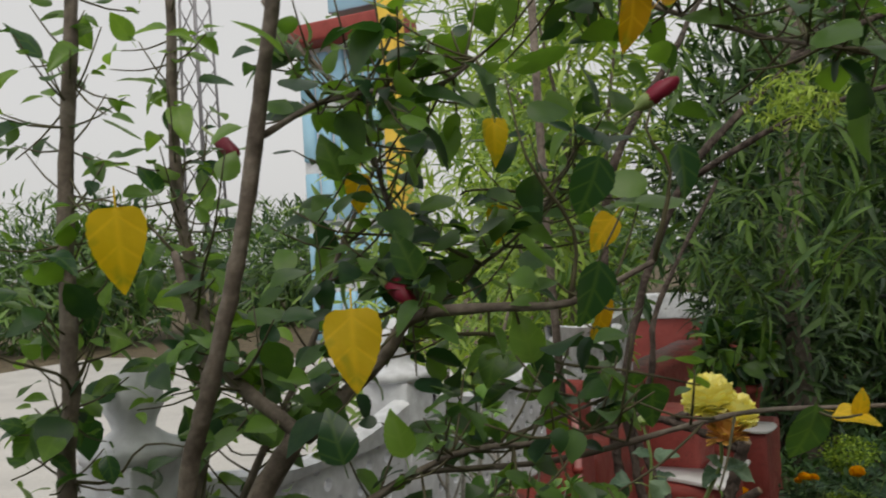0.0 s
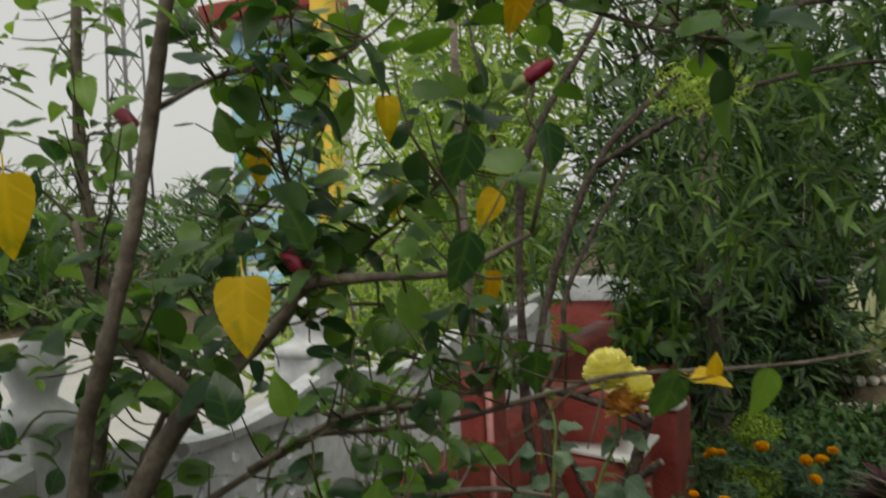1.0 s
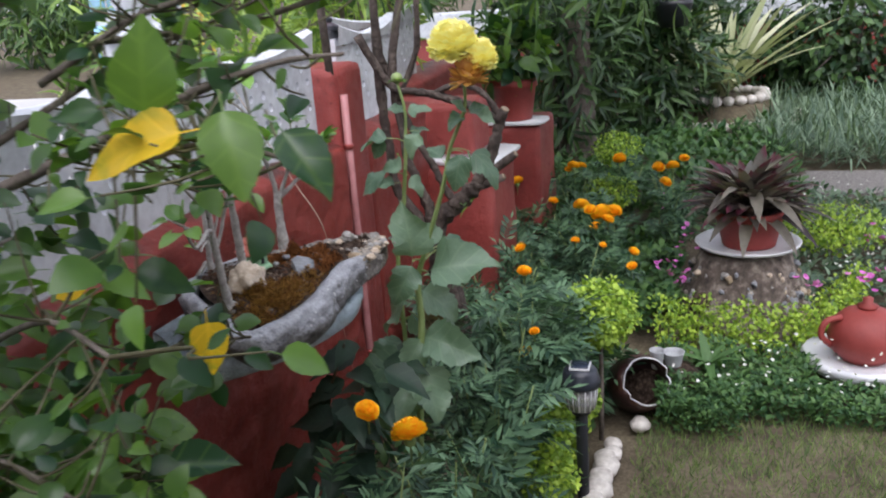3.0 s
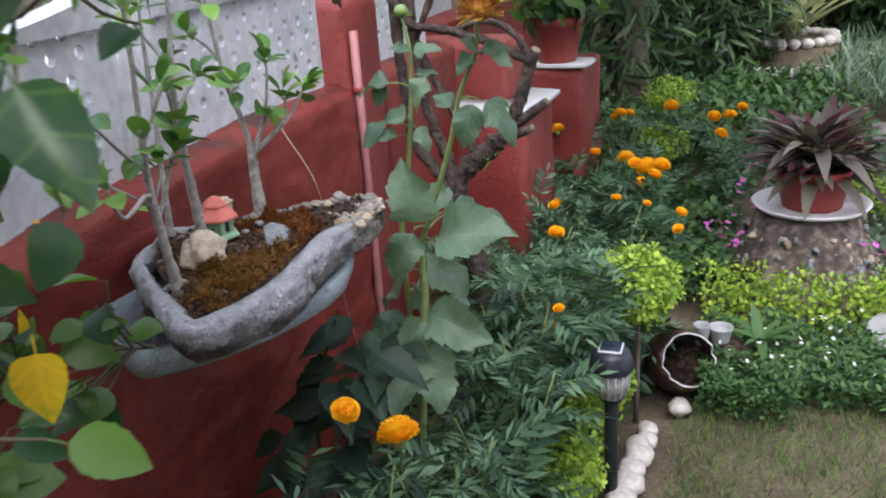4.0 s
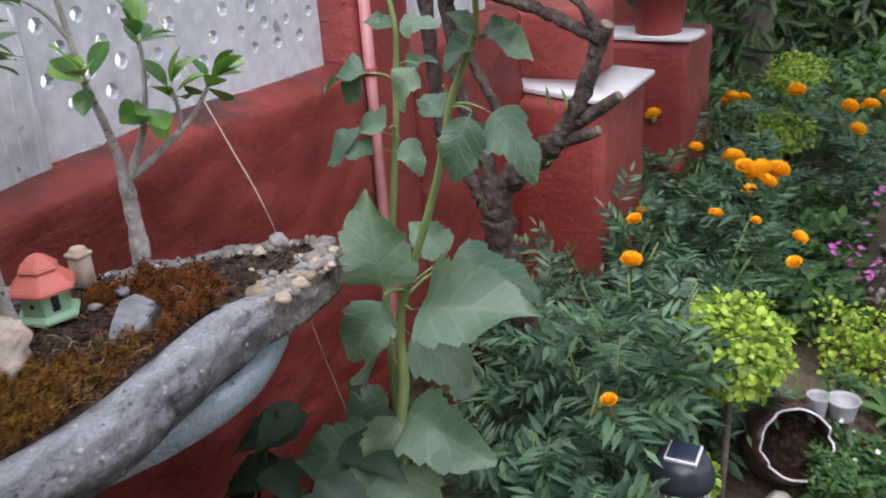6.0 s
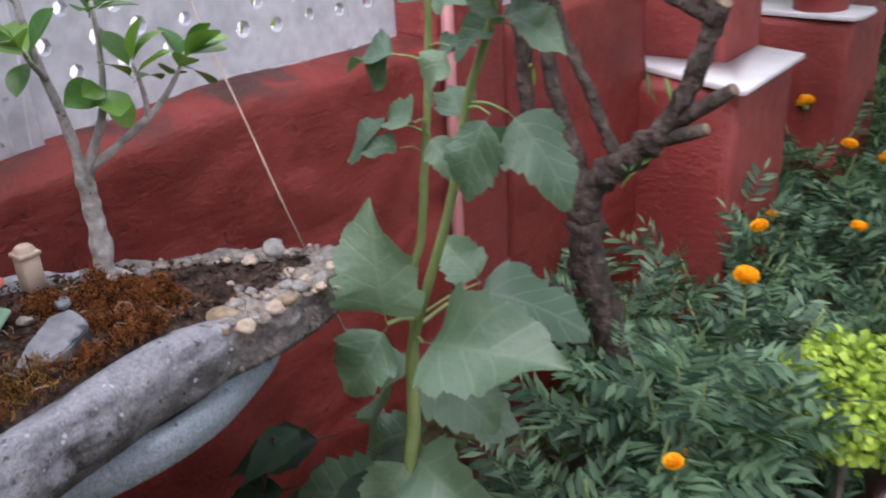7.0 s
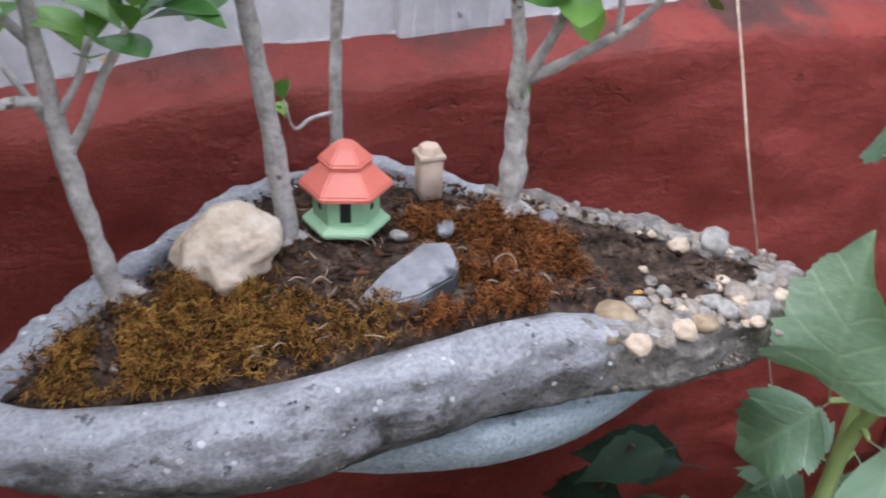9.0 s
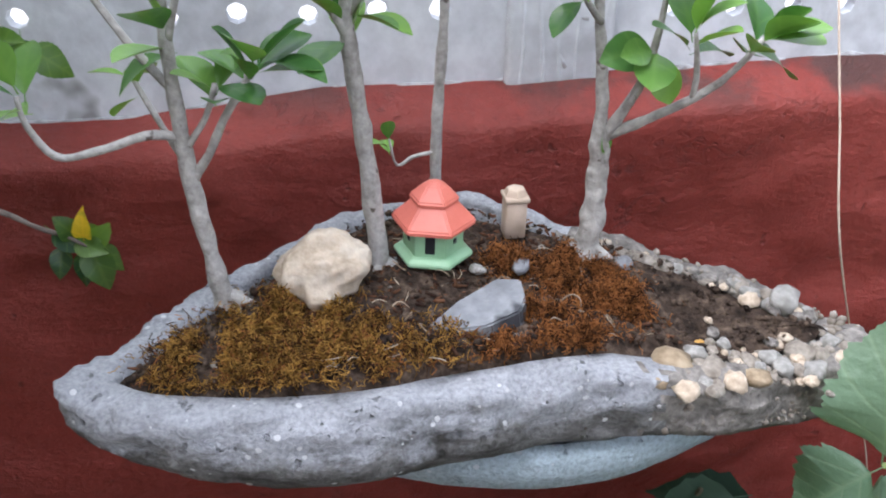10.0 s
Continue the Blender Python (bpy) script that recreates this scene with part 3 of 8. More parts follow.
# ---- boundary wall ----
def shoulder(y):
    """How far the hand-made shoulder of the red base rises or sags along the wall."""
    return float(np.interp(y, (-1.0, 0.9, 1.1, 1.3, 1.6, 1.9, 2.25, 2.6), (-0.03, -0.034, -0.028, -0.008, 0.004, 0.014, 0.004, 0.0))) + 0.008 * noise.noise(Vector((y * 5, 2, 2)))


def plaster_wall(name, y0, y1, x_face, top, label, step=0.016, round_top=0.05, back=-0.98):
    """A plastered wall along y: an uneven face, a rounded shoulder and a flat back."""
    rows = []
    z = -0.05
    while z < top - 0.042:
        rows.append((0.0, z))
        z += step
    rows += [(0.0, top - 0.034), (0.004, top - 0.027), (0.012, top - 0.021), (0.025, top - 0.015), (0.040, top - 0.010), (0.055, top - 0.006), (0.075, top - 0.002), (-back + x_face, top), (-back + x_face, -0.05)]
    n = max(int((y1 - y0) / step), 2)
    verts = []
    for i in range(n + 1):
        y = y0 + (y1 - y0) * i / n
        for k, (d, z) in enumerate(rows):
            lump = 0.010 * noise.noise(Vector((y * 3.2, z * 6, 1))) + 0.0075 * noise.noise(Vector((y * 6, z * 12, 5))) + 0.005 * noise.noise(Vector((y * 17, z * 28, 9))) + 0.003 * noise.noise(Vector((y * 50, z * 70, 2)))
            lump -= 0.0035 * max(0.0, 1 - abs(noise.noise(Vector((y * 5, z * 9, 21)))) * 14) * max(0.0, noise.noise(Vector((y * 5, z * 7, 33)))) * 2
            if k >= len(rows) - 2:
                lump = 0
            wavy = shoulder(y) * min(1.0, max(0.0, (z - top + 0.2) / 0.12)) if k < len(rows) - 1 else 0
            verts.append((x_face - d + lump, y, z + wavy))
    m = len(rows)
    faces = [(i * m + k, (i + 1) * m + k, (i + 1) * m + k + 1, i * m + k + 1) for i in range(n) for k in range(m - 1)]
    faces += [tuple(range(m)), tuple(n * m + k for k in range(m - 1, -1, -1))]
    ob = mesh_object(name, verts, faces, OLD_RED)
    return tagged(ob, label, "wall", kind="structure")


plaster_wall("wall_west", -0.9, 2.315, -0.79, 1.01, "dull red lumpy plastered garden wall base")
plaster_wall("wall_west_far", 2.56, 3.2, -0.81, 1.0, "dull red plastered garden wall beyond the pier", step=0.03)
plaster_wall("wall_west_recess", 3.2, 5.6, -1.07, 1.0, "dull red plastered wall set back behind the slabs", step=0.05, back=-1.25)


def pierced_panel(name, y0, y1, z0, z1, x0, x1, dip):
    """A white screen wall pierced with rows of round holes, with a sagging coping."""
    pitch, row = 0.071, 0.036
    verts, faces = [], []
    nz = int((z1 - z0) / row)
    lowest = 1.058
    ny = max(int(round((y1 - y0) / pitch)), 1)
    r = 0.0116
    rr = rnd(int(y0 * 100) + 7)
    for k in range(nz):
        za, zb = z0 + (z1 - z0) * k / nz, z0 + (z1 - z0) * (k + 1) / nz
        shift = 0.5 if k % 2 else 0.0
        for i in range(-1, ny + 1):
            ya, yb = y0 + (i + shift) * (y1 - y0) / ny, y0 + (i + 1 + shift) * (y1 - y0) / ny
            ya, yb = max(ya, y0), min(yb, y1)
            if yb - ya < 0.004:
                continue
            hole = yb - ya > 0.055 and za > lowest and rr.random() > 0.06
            n = len(verts)
            if not hole:
                v, f = box(x0, x1, ya, yb, za, zb)
                verts += v
                faces += [tuple(q + n for q in g) for g in f]
                continue
            cy, cz = (ya + yb) / 2 + rr.uniform(-0.004, 0.004), (za + zb) / 2 + rr.uniform(-0.003, 0.003)
            rad = r * rr.uniform(0.85, 1.12)
            square = [(yb, cz), (yb, zb), (cy, zb), (ya, zb), (ya, cz), (ya, za), (cy, za), (yb, za)]
            for x, q in ((x1, 1.0), (x0, 0.92)):
                verts += [(x, *p) for p in square]
                verts += [(x, cy + q * rad * math.cos(w * math.pi / 4), cz + q * rad * math.sin(w * math.pi / 4)) for w in range(8)]
            for w in range(8):
                u = (w + 1) % 8
                faces += [(n + w, n + u, n + 8 + u, n + 8 + w), (n + 16 + u, n + 16 + w, n + 24 + w, n + 24 + u), (n + 8 + w, n + 8 + u, n + 24 + u, n + 24 + w)]
    # coping that sags between the posts
    steps = 16
    n = len(verts)
    for i in range(steps + 1):
        t = i / steps
        top = z1 + 0.05 - dip * math.sin(math.pi * t)
        y = y0 + (y1 - y0) * t
        verts += [(x1 + 0.012, y, z1 - 0.02), (x1 + 0.018, y, top - 0.008), (x1 + 0.004, y, top), (x0 - 0.004, y, top), (x0 - 0.018, y, top - 0.008), (x0 - 0.012, y, z1 - 0.02)]
    for i in range(steps):
        for k in range(6):
            j = (k + 1) % 6
            faces.append((n + i * 6 + k, n + i * 6 + j, n + i * 6 + 6 + j, n + i * 6 + 6 + k))
    bm = bmesh.new()
    vs = [bm.verts.new(v) for v in verts]
    for q in faces:
        bm.faces.new([vs[i] for i in q])
    bmesh.ops.remove_doubles(bm, verts=bm.verts[:], dist=0.0006)
    ob = part(name, bm, WHITE, None, smooth=False)
    return tagged(ob, "white limewashed screen wall pierced with small round holes", "wall", kind="structure")


def relief_post(name, y0, y1, finial=True):
    post = thing(name, ((-0.9), (y0 + y1) / 2, 1.0), "white moulded wall post with swirling leaf relief", "post", kind="structure")
    o = post.location
    v, f = bevelled(-0.955 - o.x, -0.845 - o.x, y0 - o.y, y1 - o.y, -0.05, 0.37, 0.006)
    mesh_object("shaft", v, f, WHITE, post)
    r = rnd(int(y0 * 10))
    for i in range(9):
        z = 0.02 + 0.036 * i
        y = (i % 2 - 0.5) * 0.03
        pts = [(-0.8500 - o.x, y + 0.022 * math.cos(a + i) * (1 - a / 9), z + 0.02 * math.sin(a + i) * (1 - a / 9) + a * 0.004, 0.0062 * (1 - a / 10)) for a in [0.9 * k for k in range(8)]]
        mesh_object("swirl", *tube(pts, 6, 2), WHITE, post)
    for i in range(5):
        y = (y0 - o.y) + (y1 - y0) * (i + 0.5) / 5
        pts = [(-0.8490 - o.x, y + 0.006 * math.sin(k * 1.1 + i), -0.03 + 0.05 * k, 0.0052) for k in range(6)]
        mesh_object("ridge", *tube(pts, 5, 2), WHITE, post)
    if finial:
        prof = [(0.075, 0.37), (0.078, 0.385), (0.05, 0.395), (0.03, 0.41), (0.034, 0.425), (0.045, 0.445), (0.042, 0.465), (0.026, 0.485), (0.008, 0.5), (0.0, 0.502)]
        mesh_object("finial", *lathe(prof, 20), WHITE, post)
    return post


pierced_panel("screen_wall_a", -0.85, -0.06, 0.95, 1.285, -0.872, -0.858, 0.045)
pierced_panel("screen_wall_b", 0.06, 0.76, 0.95, 1.285, -0.872, -0.858, 0.045)
pierced_panel("screen_wall_c", 0.88, 1.495, 0.95, 1.285, -0.872, -0.858, 0.045)
pierced_panel("screen_wall_d", 1.61, 2.285, 0.95, 1.285, -0.872, -0.858, 0.045)
pierced_panel("screen_wall_e", 2.56, 3.14, 0.99, 1.285, -0.905, -0.89, 0.045)
pierced_panel("screen_wall_f", 3.14, 4.2, 0.99, 1.285, -1.165, -1.15, 0.045)
for name, y in (("wall_post_a", 0.0), ("wall_post_b", 0.82), ("wall_post_c", 1.5525)):
    relief_post(name, y - 0.058, y + 0.058)

# uneven plaster bead where white screen meets red base; its grey paints the screen's shadow line
bead = [(-0.8585, y, 1.004 + shoulder(y), 0.0034 + 0.0025 * noise.noise(Vector((y * 9, 5, 1)))) for y in [-0.85 + 0.05 * k for k in range(63)]]
tagged(mesh_object("trim", *tube(bead, 8, 3, 1.1, 2, 45), EDGE_GREY), "ragged plaster bead along the red base, greyed as a shade line", "trim", kind="structure")

# pier with a painted pipe
v, f = bevelled(-0.99, -0.805, 2.315, 2.56, -0.02, 1.22, 0.03)
tagged(mesh_object("wall_pier", v, f, RED), "tall dull red plastered pier in the garden wall", "pier", kind="structure")
pipe = thing("drain_pipe", (-0.79, 2.345, 0.0), "faded pink painted pipe fixed to the red pier", "pipe")
mesh_object("tube", *tube([(0, 0, 0.0, 0.0115), (0, 0, 0.4, 0.0115), (0, 0, 0.8, 0.0115), (0, 0, 1.14, 0.0115)], 14, 1), PINK, pipe)
mesh_object("upper_tube", *tube([(-0.03, -0.01, 1.15, 0.012), (-0.05, -0.01, 1.7, 0.012), (-0.055, -0.01, 2.7, 0.012)], 12, 1), BARK, pipe, "brown stained upper length")
for z in (0.32, 0.98):
    mesh_object("clip", *lathe([(0.0135, z), (0.016, z + 0.002), (0.016, z + 0.014), (0.0135, z + 0.016)], 14), RED, pipe)

# buttresses that carry slabs, with a tall pier rising behind the nearer one
def plastered_block(name, x0, x1, y0, y1, z1, label, seed):
    """A hand-plastered block: softly rounded corners and an uneven face."""
    v, f = bevelled(x0, x1, y0, y1, -0.02, z1, 0.03, 3)
    bm = bmesh.new()
    vs = [bm.verts.new(p) for p in v]
    for q in f:
        bm.faces.new([vs[i] for i in q])
    bmesh.ops.subdivide_edges(bm, edges=[e for e in bm.edges if e.calc_length() > 0.12], cuts=9, use_grid_fill=True)
    for q in bm.verts:
        w = Vector((q.co.x * 5, q.co.y * 5, q.co.z * 5 + seed))
        q.co.x += 0.012 * noise.noise(w) + 0.005 * noise.noise(w * 4)
        q.co.y += 0.012 * noise.noise(w + Vector((9, 0, 0))) + 0.005 * noise.noise(w * 4 + Vector((9, 0, 0)))
    ob = part(name, bm, RED, None)
    return tagged(ob, label, "buttress", kind="structure")


plastered_block("shelf_pier_near", -1.09, -0.555, 3.17, 3.62, 0.732, "dull red plastered buttress under a white slab", 3)
plastered_block("shelf_pier_back", -1.09, -0.665, 3.372, 3.66, 0.955, "dull red plastered pier rising behind a white slab", 5)
plastered_block("shelf_pier_far", -1.09, -0.54, 4.16, 4.62, 0.724, "dull red plastered buttress under a white slab", 7)


def slab(pts, z, thick=0.016):
    bm = bmesh.new()
    low = [bm.verts.new((x, y, z)) for x, y in pts]
    high = [bm.verts.new((x, y, z + thick)) for x, y in pts]
    n = len(pts)
    bm.faces.new(low[::-1])
    bm.faces.new(high)
    for i in range(n):
        bm.faces.new((low[i], low[(i + 1) % n], high[(i + 1) % n], high[i]))
    bmesh.ops.bevel(bm, geom=bm.edges[:], offset=0.003, segments=1, affect="EDGES")
    ob = part("wall_slab", bm, SLAB, None)
    tagged(ob, "white marble slab projecting from the red wall", "shelf", "slabs on the wall")


slab([(-1.06, 3.33), (-0.86, 3.262), (-0.53, 3.122), (-0.518, 3.13), (-0.512, 3.55), (-0.66, 3.605), (-0.655, 3.366), (-1.06, 3.366)], 0.736)
slab([(-1.06, 4.20), (-0.86, 4.17), (-0.62, 4.14), (-0.535, 4.145), (-0.515, 4.19), (-0.508, 4.30), (-0.525, 4.345), (-0.60, 4.36), (-1.06, 4.42)], 0.728)


def clay_pot(place, r0, r1, h, label, group=""):
    pot = thing("flower_pot", place, label, "flower pot", group)
    prof = [(r0 * 0.6, 0.0), (r0, 0.0), (r0 * 1.02, 0.01), (r1 * 0.97, h * 0.78), (r1 * 1.06, h * 0.8), (r1 * 1.08, h * 0.97), (r1 * 1.04, h), (r1 * 0.93, h), (r1 * 0.9, h * 0.86), (0.0, h * 0.86)]
    mesh_object("body", *lathe(prof, 36, wobble=0.02), RED_POT, pot)
    mesh_object("soil", *lathe([(r1 * 0.9, h * 0.86), (r1 * 0.5, h * 0.9), (0, h * 0.9)], 24), SOIL, pot)
    return pot


clay_pot((-0.675, 4.255, 0.745), 0.085, 0.112, 0.20, "dull red painted clay pot on a white slab", "pots on the wall")

# far end wall
v, f = bevelled(-3.0, 6.0, 9.7, 9.9, -0.02, 0.78, 0.01)
tagged(mesh_object("wall_north", v, f, RED), "low dull red wall across the garden's end", "wall", kind="structure")
v, f = bevelled(-3.0, 6.0, 9.66, 9.94, 0.78, 1.05, 0.02)
tagged(mesh_object("wall_north_coping", v, f, WHITE), "grey white band along the end wall's top", "wall", kind="structure")

# concrete path
v, f = bevelled(0.75, 4.5, 5.55, 6.15, -0.02, 0.035, 0.01)
tagged(mesh_object("path", v, f, CRUST), "pale worn concrete garden path", "path", kind="structure")

v, f = bevelled(-14.0, -1.6, -6.0, 12.0, -0.02, 0.03, 0.01)
tagged(mesh_object("road", v, f, ROAD), "pale concrete lane outside the garden wall", "road", kind="structure")

# two plain walls added out of view to hold light off the garden's near end
UNSEEN_TAN = surface("dull_tan_plaster", [(0.20, 0.17, 0.14), (0.28, 0.24, 0.20)], scale=1.5, rough=0.9, bump=0.2, fine=0.2)
v, f = bevelled(1.55, 1.75, -4.0, 1.3, -0.02, 4.2, 0.01)
tagged(mesh_object("unseen_wall_east", v, f, UNSEEN_TAN), "unseen tan wall added to block light from the east", "wall", kind="structure")
v, f = bevelled(-1.4, 1.55, -3.2, -3.0, -0.02, 1.6, 0.01)
tagged(mesh_object("unseen_wall_south", v, f, UNSEEN_TAN), "unseen tan wall added to block light from the south", "wall", kind="structure")

# ---- boat-shaped planter on its bracket ----
RIM = [(-0.489, 1.098), (-0.455, 1.14), (-0.437, 1.21), (-0.431, 1.29), (-0.442, 1.38), (-0.452, 1.455), (-0.450, 1.53), (-0.444, 1.60), (-0.450, 1.665), (-0.468, 1.705), (-0.503, 1.726),
       (-0.55, 1.692), (-0.605, 1.651), (-0.648, 1.60), (-0.702, 1.525), (-0.752, 1.445), (-0.765, 1.39), (-0.745, 1.323), (-0.69, 1.258), (-0.617, 1.192), (-0.572, 1.150), (-0.528, 1.112)]


def ring(points, steps):
    P = [np.array(p, float) for p in points]
    n = len(P)
    out = []
    for i in range(n):
        a, b, c, d = P[i - 1], P[i], P[(i + 1) % n], P[(i + 2) % n]
        for k in range(steps):
            t = k / steps
            out.append(0.5 * (2 * b + (c - a) * t + (2 * a - 5 * b + 4 * c - d) * t * t + (3 * b - a - 3 * c + d) * t ** 3))
    return out


def inward(line):
    """Unit vectors into a ring that runs anticlockwise."""
    n = len(line)
    out = []
    for i in range(n):
        t = line[(i + 2) % n] - line[i - 2]
        v = np.array((-t[1], t[0]))
        out.append(v / max(np.linalg.norm(v), 1e-9))
    return out


def soil_height(x, y):
    z = 0.921 + 0.012 * math.exp(-((x + 0.58) ** 2 + (y - 1.33) ** 2) / 0.02)
    basin = math.exp(-(((x + 0.53) / 0.05) ** 2 + ((y - 1.60) / 0.065) ** 2))
    z -= 0.024 * basin
    return z + 0.005 * noise.noise(Vector((x * 30, y * 30, 0))) + 0.003 * noise.noise(Vector((x * 80, y * 80, 4)))


planter = thing("boat_planter", (-0.6, 1.4, 0.842), "boat-shaped grey cement planter with mossy soil on a wall bracket", "planter")
rim = ring(RIM, 16)
inn = inward(rim)
hull_v, hull_f = [], []
SECTION = [(0.06, 0.842), (0.022, 0.842), (0.006, 0.850), (0.001, 0.858), (-0.002, 0.868), (-0.003, 0.878), (-0.003, 0.888), (-0.003, 0.897), (-0.0025, 0.905), (-0.001, 0.911), (0.002, 0.9155), (0.007, 0.918), (0.013, 0.9187), (0.020, 0.9187), (0.028, 0.9175), (0.033, 0.913), (0.036, 0.903), (0.037, 0.89)]
for i, (p, q) in enumerate(zip(rim, inn)):
    bow = min(max((p[1] - 1.50) / 0.06, 0), 1)
    thin = min(max((-p[0] - 0.56) / 0.1, 0), 1)
    for k, (d, z) in enumerate(SECTION):
        d = d * (1 - 0.38 * thin) if k > 10 else d
        low = 0.012 * bow * (z - 0.842) / 0.076
        stern = min(max((1.24 - p[1]) / 0.12, 0), 1)
        a = p + q * (d + 0.012 * bow * (k < 3) + stern * (0.04, 0.034, 0.022, 0.015, 0.010, 0.006, 0.003)[min(k, 6)] * (k < 7))
        w = Vector((a[0], a[1], z - low + (0.018 * bow + 0.012 * stern if k < 3 else 0)))
        lump = 0.007 * noise.noise(w * 18) + 0.008 * noise.noise(Vector((w.x * 34, w.y * 26, w.z * 80))) + (0.0036 - 0.002 * thin) * noise.noise(w * 95) + 0.0014 * noise.noise(w * 230) + 0.0022 * bow * noise.noise(w * 150)
        w -= Vector((q[0], q[1], 0)) * lump
        w.z += 0.7 * lump
        hull_v.append(w - planter.location)
m = len(SECTION)
n = len(rim)
crust_f = []
for i in range(n):
    j = (i + 1) % n
    for k in range(m - 1):
        face = (i * m + k, j * m + k, j * m + k + 1, i * m + k + 1)
        (crust_f if rim[i][1] > 1.53 + 0.03 * noise.noise(Vector((k * 0.7, rim[i][0] * 9, i * 0.35))) else hull_f).append(face)
hull_f.append(tuple(i * m for i in range(n - 1, -1, -1)))


def trimmed(vs, fs):
    used = sorted({i for f in fs for i in f})
    to = {i: k for k, i in enumerate(used)}
    return [vs[i] for i in used], [tuple(to[i] for i in f) for f in fs]


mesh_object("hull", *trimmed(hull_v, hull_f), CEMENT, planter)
mesh_object("bow_crust", *trimmed(hull_v, crust_f), CRUST, planter, "crust of small pebbles in cement")

centre = np.array((-0.57, 1.40))
sv, sf = [], []
rings = 44
edge = [p + q * 0.033 for p, q in zip(rim[::3], inn[::3])]
ne = len(edge)
for k in range(rings + 1):
    t = k / rings
    for e in edge:
        c = centre + np.array((0, (e[1] - centre[1]) * 0.25))
        a = c + (e - c) * t
        z = soil_height(*a)
        z -= (z - 0.898) * max(0, (t - 0.75) / 0.25) * 0.5
        sv.append(Vector((a[0], a[1], z)) - planter.location)
for k in range(rings):
    for i in range(ne):
        j = (i + 1) % ne
        sf.append((k * ne + i, k * ne + j, (k + 1) * ne + j, (k + 1) * ne + i))
mesh_object("soil", sv, sf, SOIL, planter, "dark damp potting soil")


def inside(x, y, margin=0.03):
    hit = False
    n = len(rim)
    for i in range(0, n, 2):
        a, b = rim[i], rim[(i + 2) % n]
        if (a[1] > y) != (b[1] > y) and x < (b[0] - a[0]) * (y - a[1]) / (b[1] - a[1]) + a[0]:
            hit = not hit
    if not hit:
        return False
    return min((p[0] - x) ** 2 + (p[1] - y) ** 2 for p in rim[::2]) > margin ** 2


# moss in mats of curled strands
r = rnd(5)
strand = []
for s in range(9):
    q = rnd(s + 300)
    pts = [(q.uniform(-0.0035, 0.0035), 0.0025 * i + q.uniform(-0.002, 0.002), q.uniform(-0.0025, 0.0035), 0.00030) for i in range(5)]
    strand.append(tube(pts, 3, 2))
moss, rusty = [], []
MATS = [(-0.50, 1.215, 0.055, 1500), (-0.505, 1.29, 0.045, 1100), (-0.535, 1.25, 0.035, 560), (-0.49, 1.36, 0.03, 200), (-0.575, 1.505, 0.036, 1100), (-0.545, 1.525, 0.027, 600), (-0.52, 1.46, 0.03, 420), (-0.60, 1.45, 0.03, 320), (-0.485, 1.49, 0.022, 260), (-0.485, 1.42, 0.02, 160), (-0.60, 1.29, 0.03, 160)]
for x, y, spread, count in MATS:
    for i in range(int(count * 4.6)):
        a, b = r.gauss(x, spread * 0.55), r.gauss(y, spread * 0.6)
        clump = noise.noise(Vector((a * 38, b * 38, 7)))
        if inside(a, b, 0.028) and clump > -0.12 + 0.5 * (r.random() - 0.5):
            up = 0.034 * max(0, 1 - ((a - x) ** 2 + (b - y) ** 2) / spread ** 2) * r.random() ** 0.6 * max(0.0, 0.3 + 1.5 * clump)
            (rusty if y > 1.4 or r.random() < 0.15 else moss).append(aim((a, b, soil_height(a, b) + up), rand_dir(r, 0.1), rand_dir(r), r.uniform(0.4, 1.0)))
scatter("moss", strand, moss, MOSS, planter, "dry golden brown moss in mats")
scatter("rusty_moss", strand, rusty, RUSTY_MOSS, planter, "rusty brown moss in loose mats")
crumbs, straws = [], []
for i in range(3600):
    a, b = r.uniform(-0.75, -0.45), r.uniform(1.12, 1.7)
    if inside(a, b, 0.041):
        crumbs.append(aim((a, b, soil_height(a, b)), rand_dir(r), rand_dir(r), r.choice((0.4, 0.6, 0.8, 1.0, 1.3, 2.0))))
scatter("soil_litter", [stone((0.0022, 0.0018, 0.0014), s, 1, 0.4) for s in range(4)], crumbs, SOIL, planter)
chips = []
for i in range(2600):
    a, b = r.uniform(-0.75, -0.45), r.uniform(1.12, 1.56)
    if inside(a, b, 0.039):
        chips.append(aim((a, b, soil_height(a, b) + 0.001), (r.gauss(0, 1), r.gauss(0, 1), r.gauss(0, 0.25)), (r.gauss(0, 0.4), r.gauss(0, 0.4), 1), r.choice((0.4, 0.6, 0.8, 1.0, 1.5))))
scatter("bark_litter", [stone((0.0013, 0.0042, 0.0008), s, 1, 0.5) for s in range(4)], chips, LITTER, planter, "brown bark crumbs and fibres")
for i in range(80):
    a, b = r.uniform(-0.70, -0.46), r.uniform(1.2, 1.56)
    if inside(a, b, 0.035):
        straws.append(aim((a, b, soil_height(a, b) + 0.003), (r.gauss(0, 1), r.gauss(0, 1), 0.15), (0, 0, 1), r.uniform(0.4, 1.3)))
scatter("straw", [tube([(0, 0, 0, 0.0003), (0.004, 0.008, 0.002, 0.0003), (0.002, 0.018, 0.001, 0.0002)], 4, 2), tube([(0, 0, 0, 0.00035), (-0.003, 0.006, 0.002, 0.0003), (-0.008, 0.01, 0.001, 0.0002)], 4, 2)], straws, STRAW, planter)

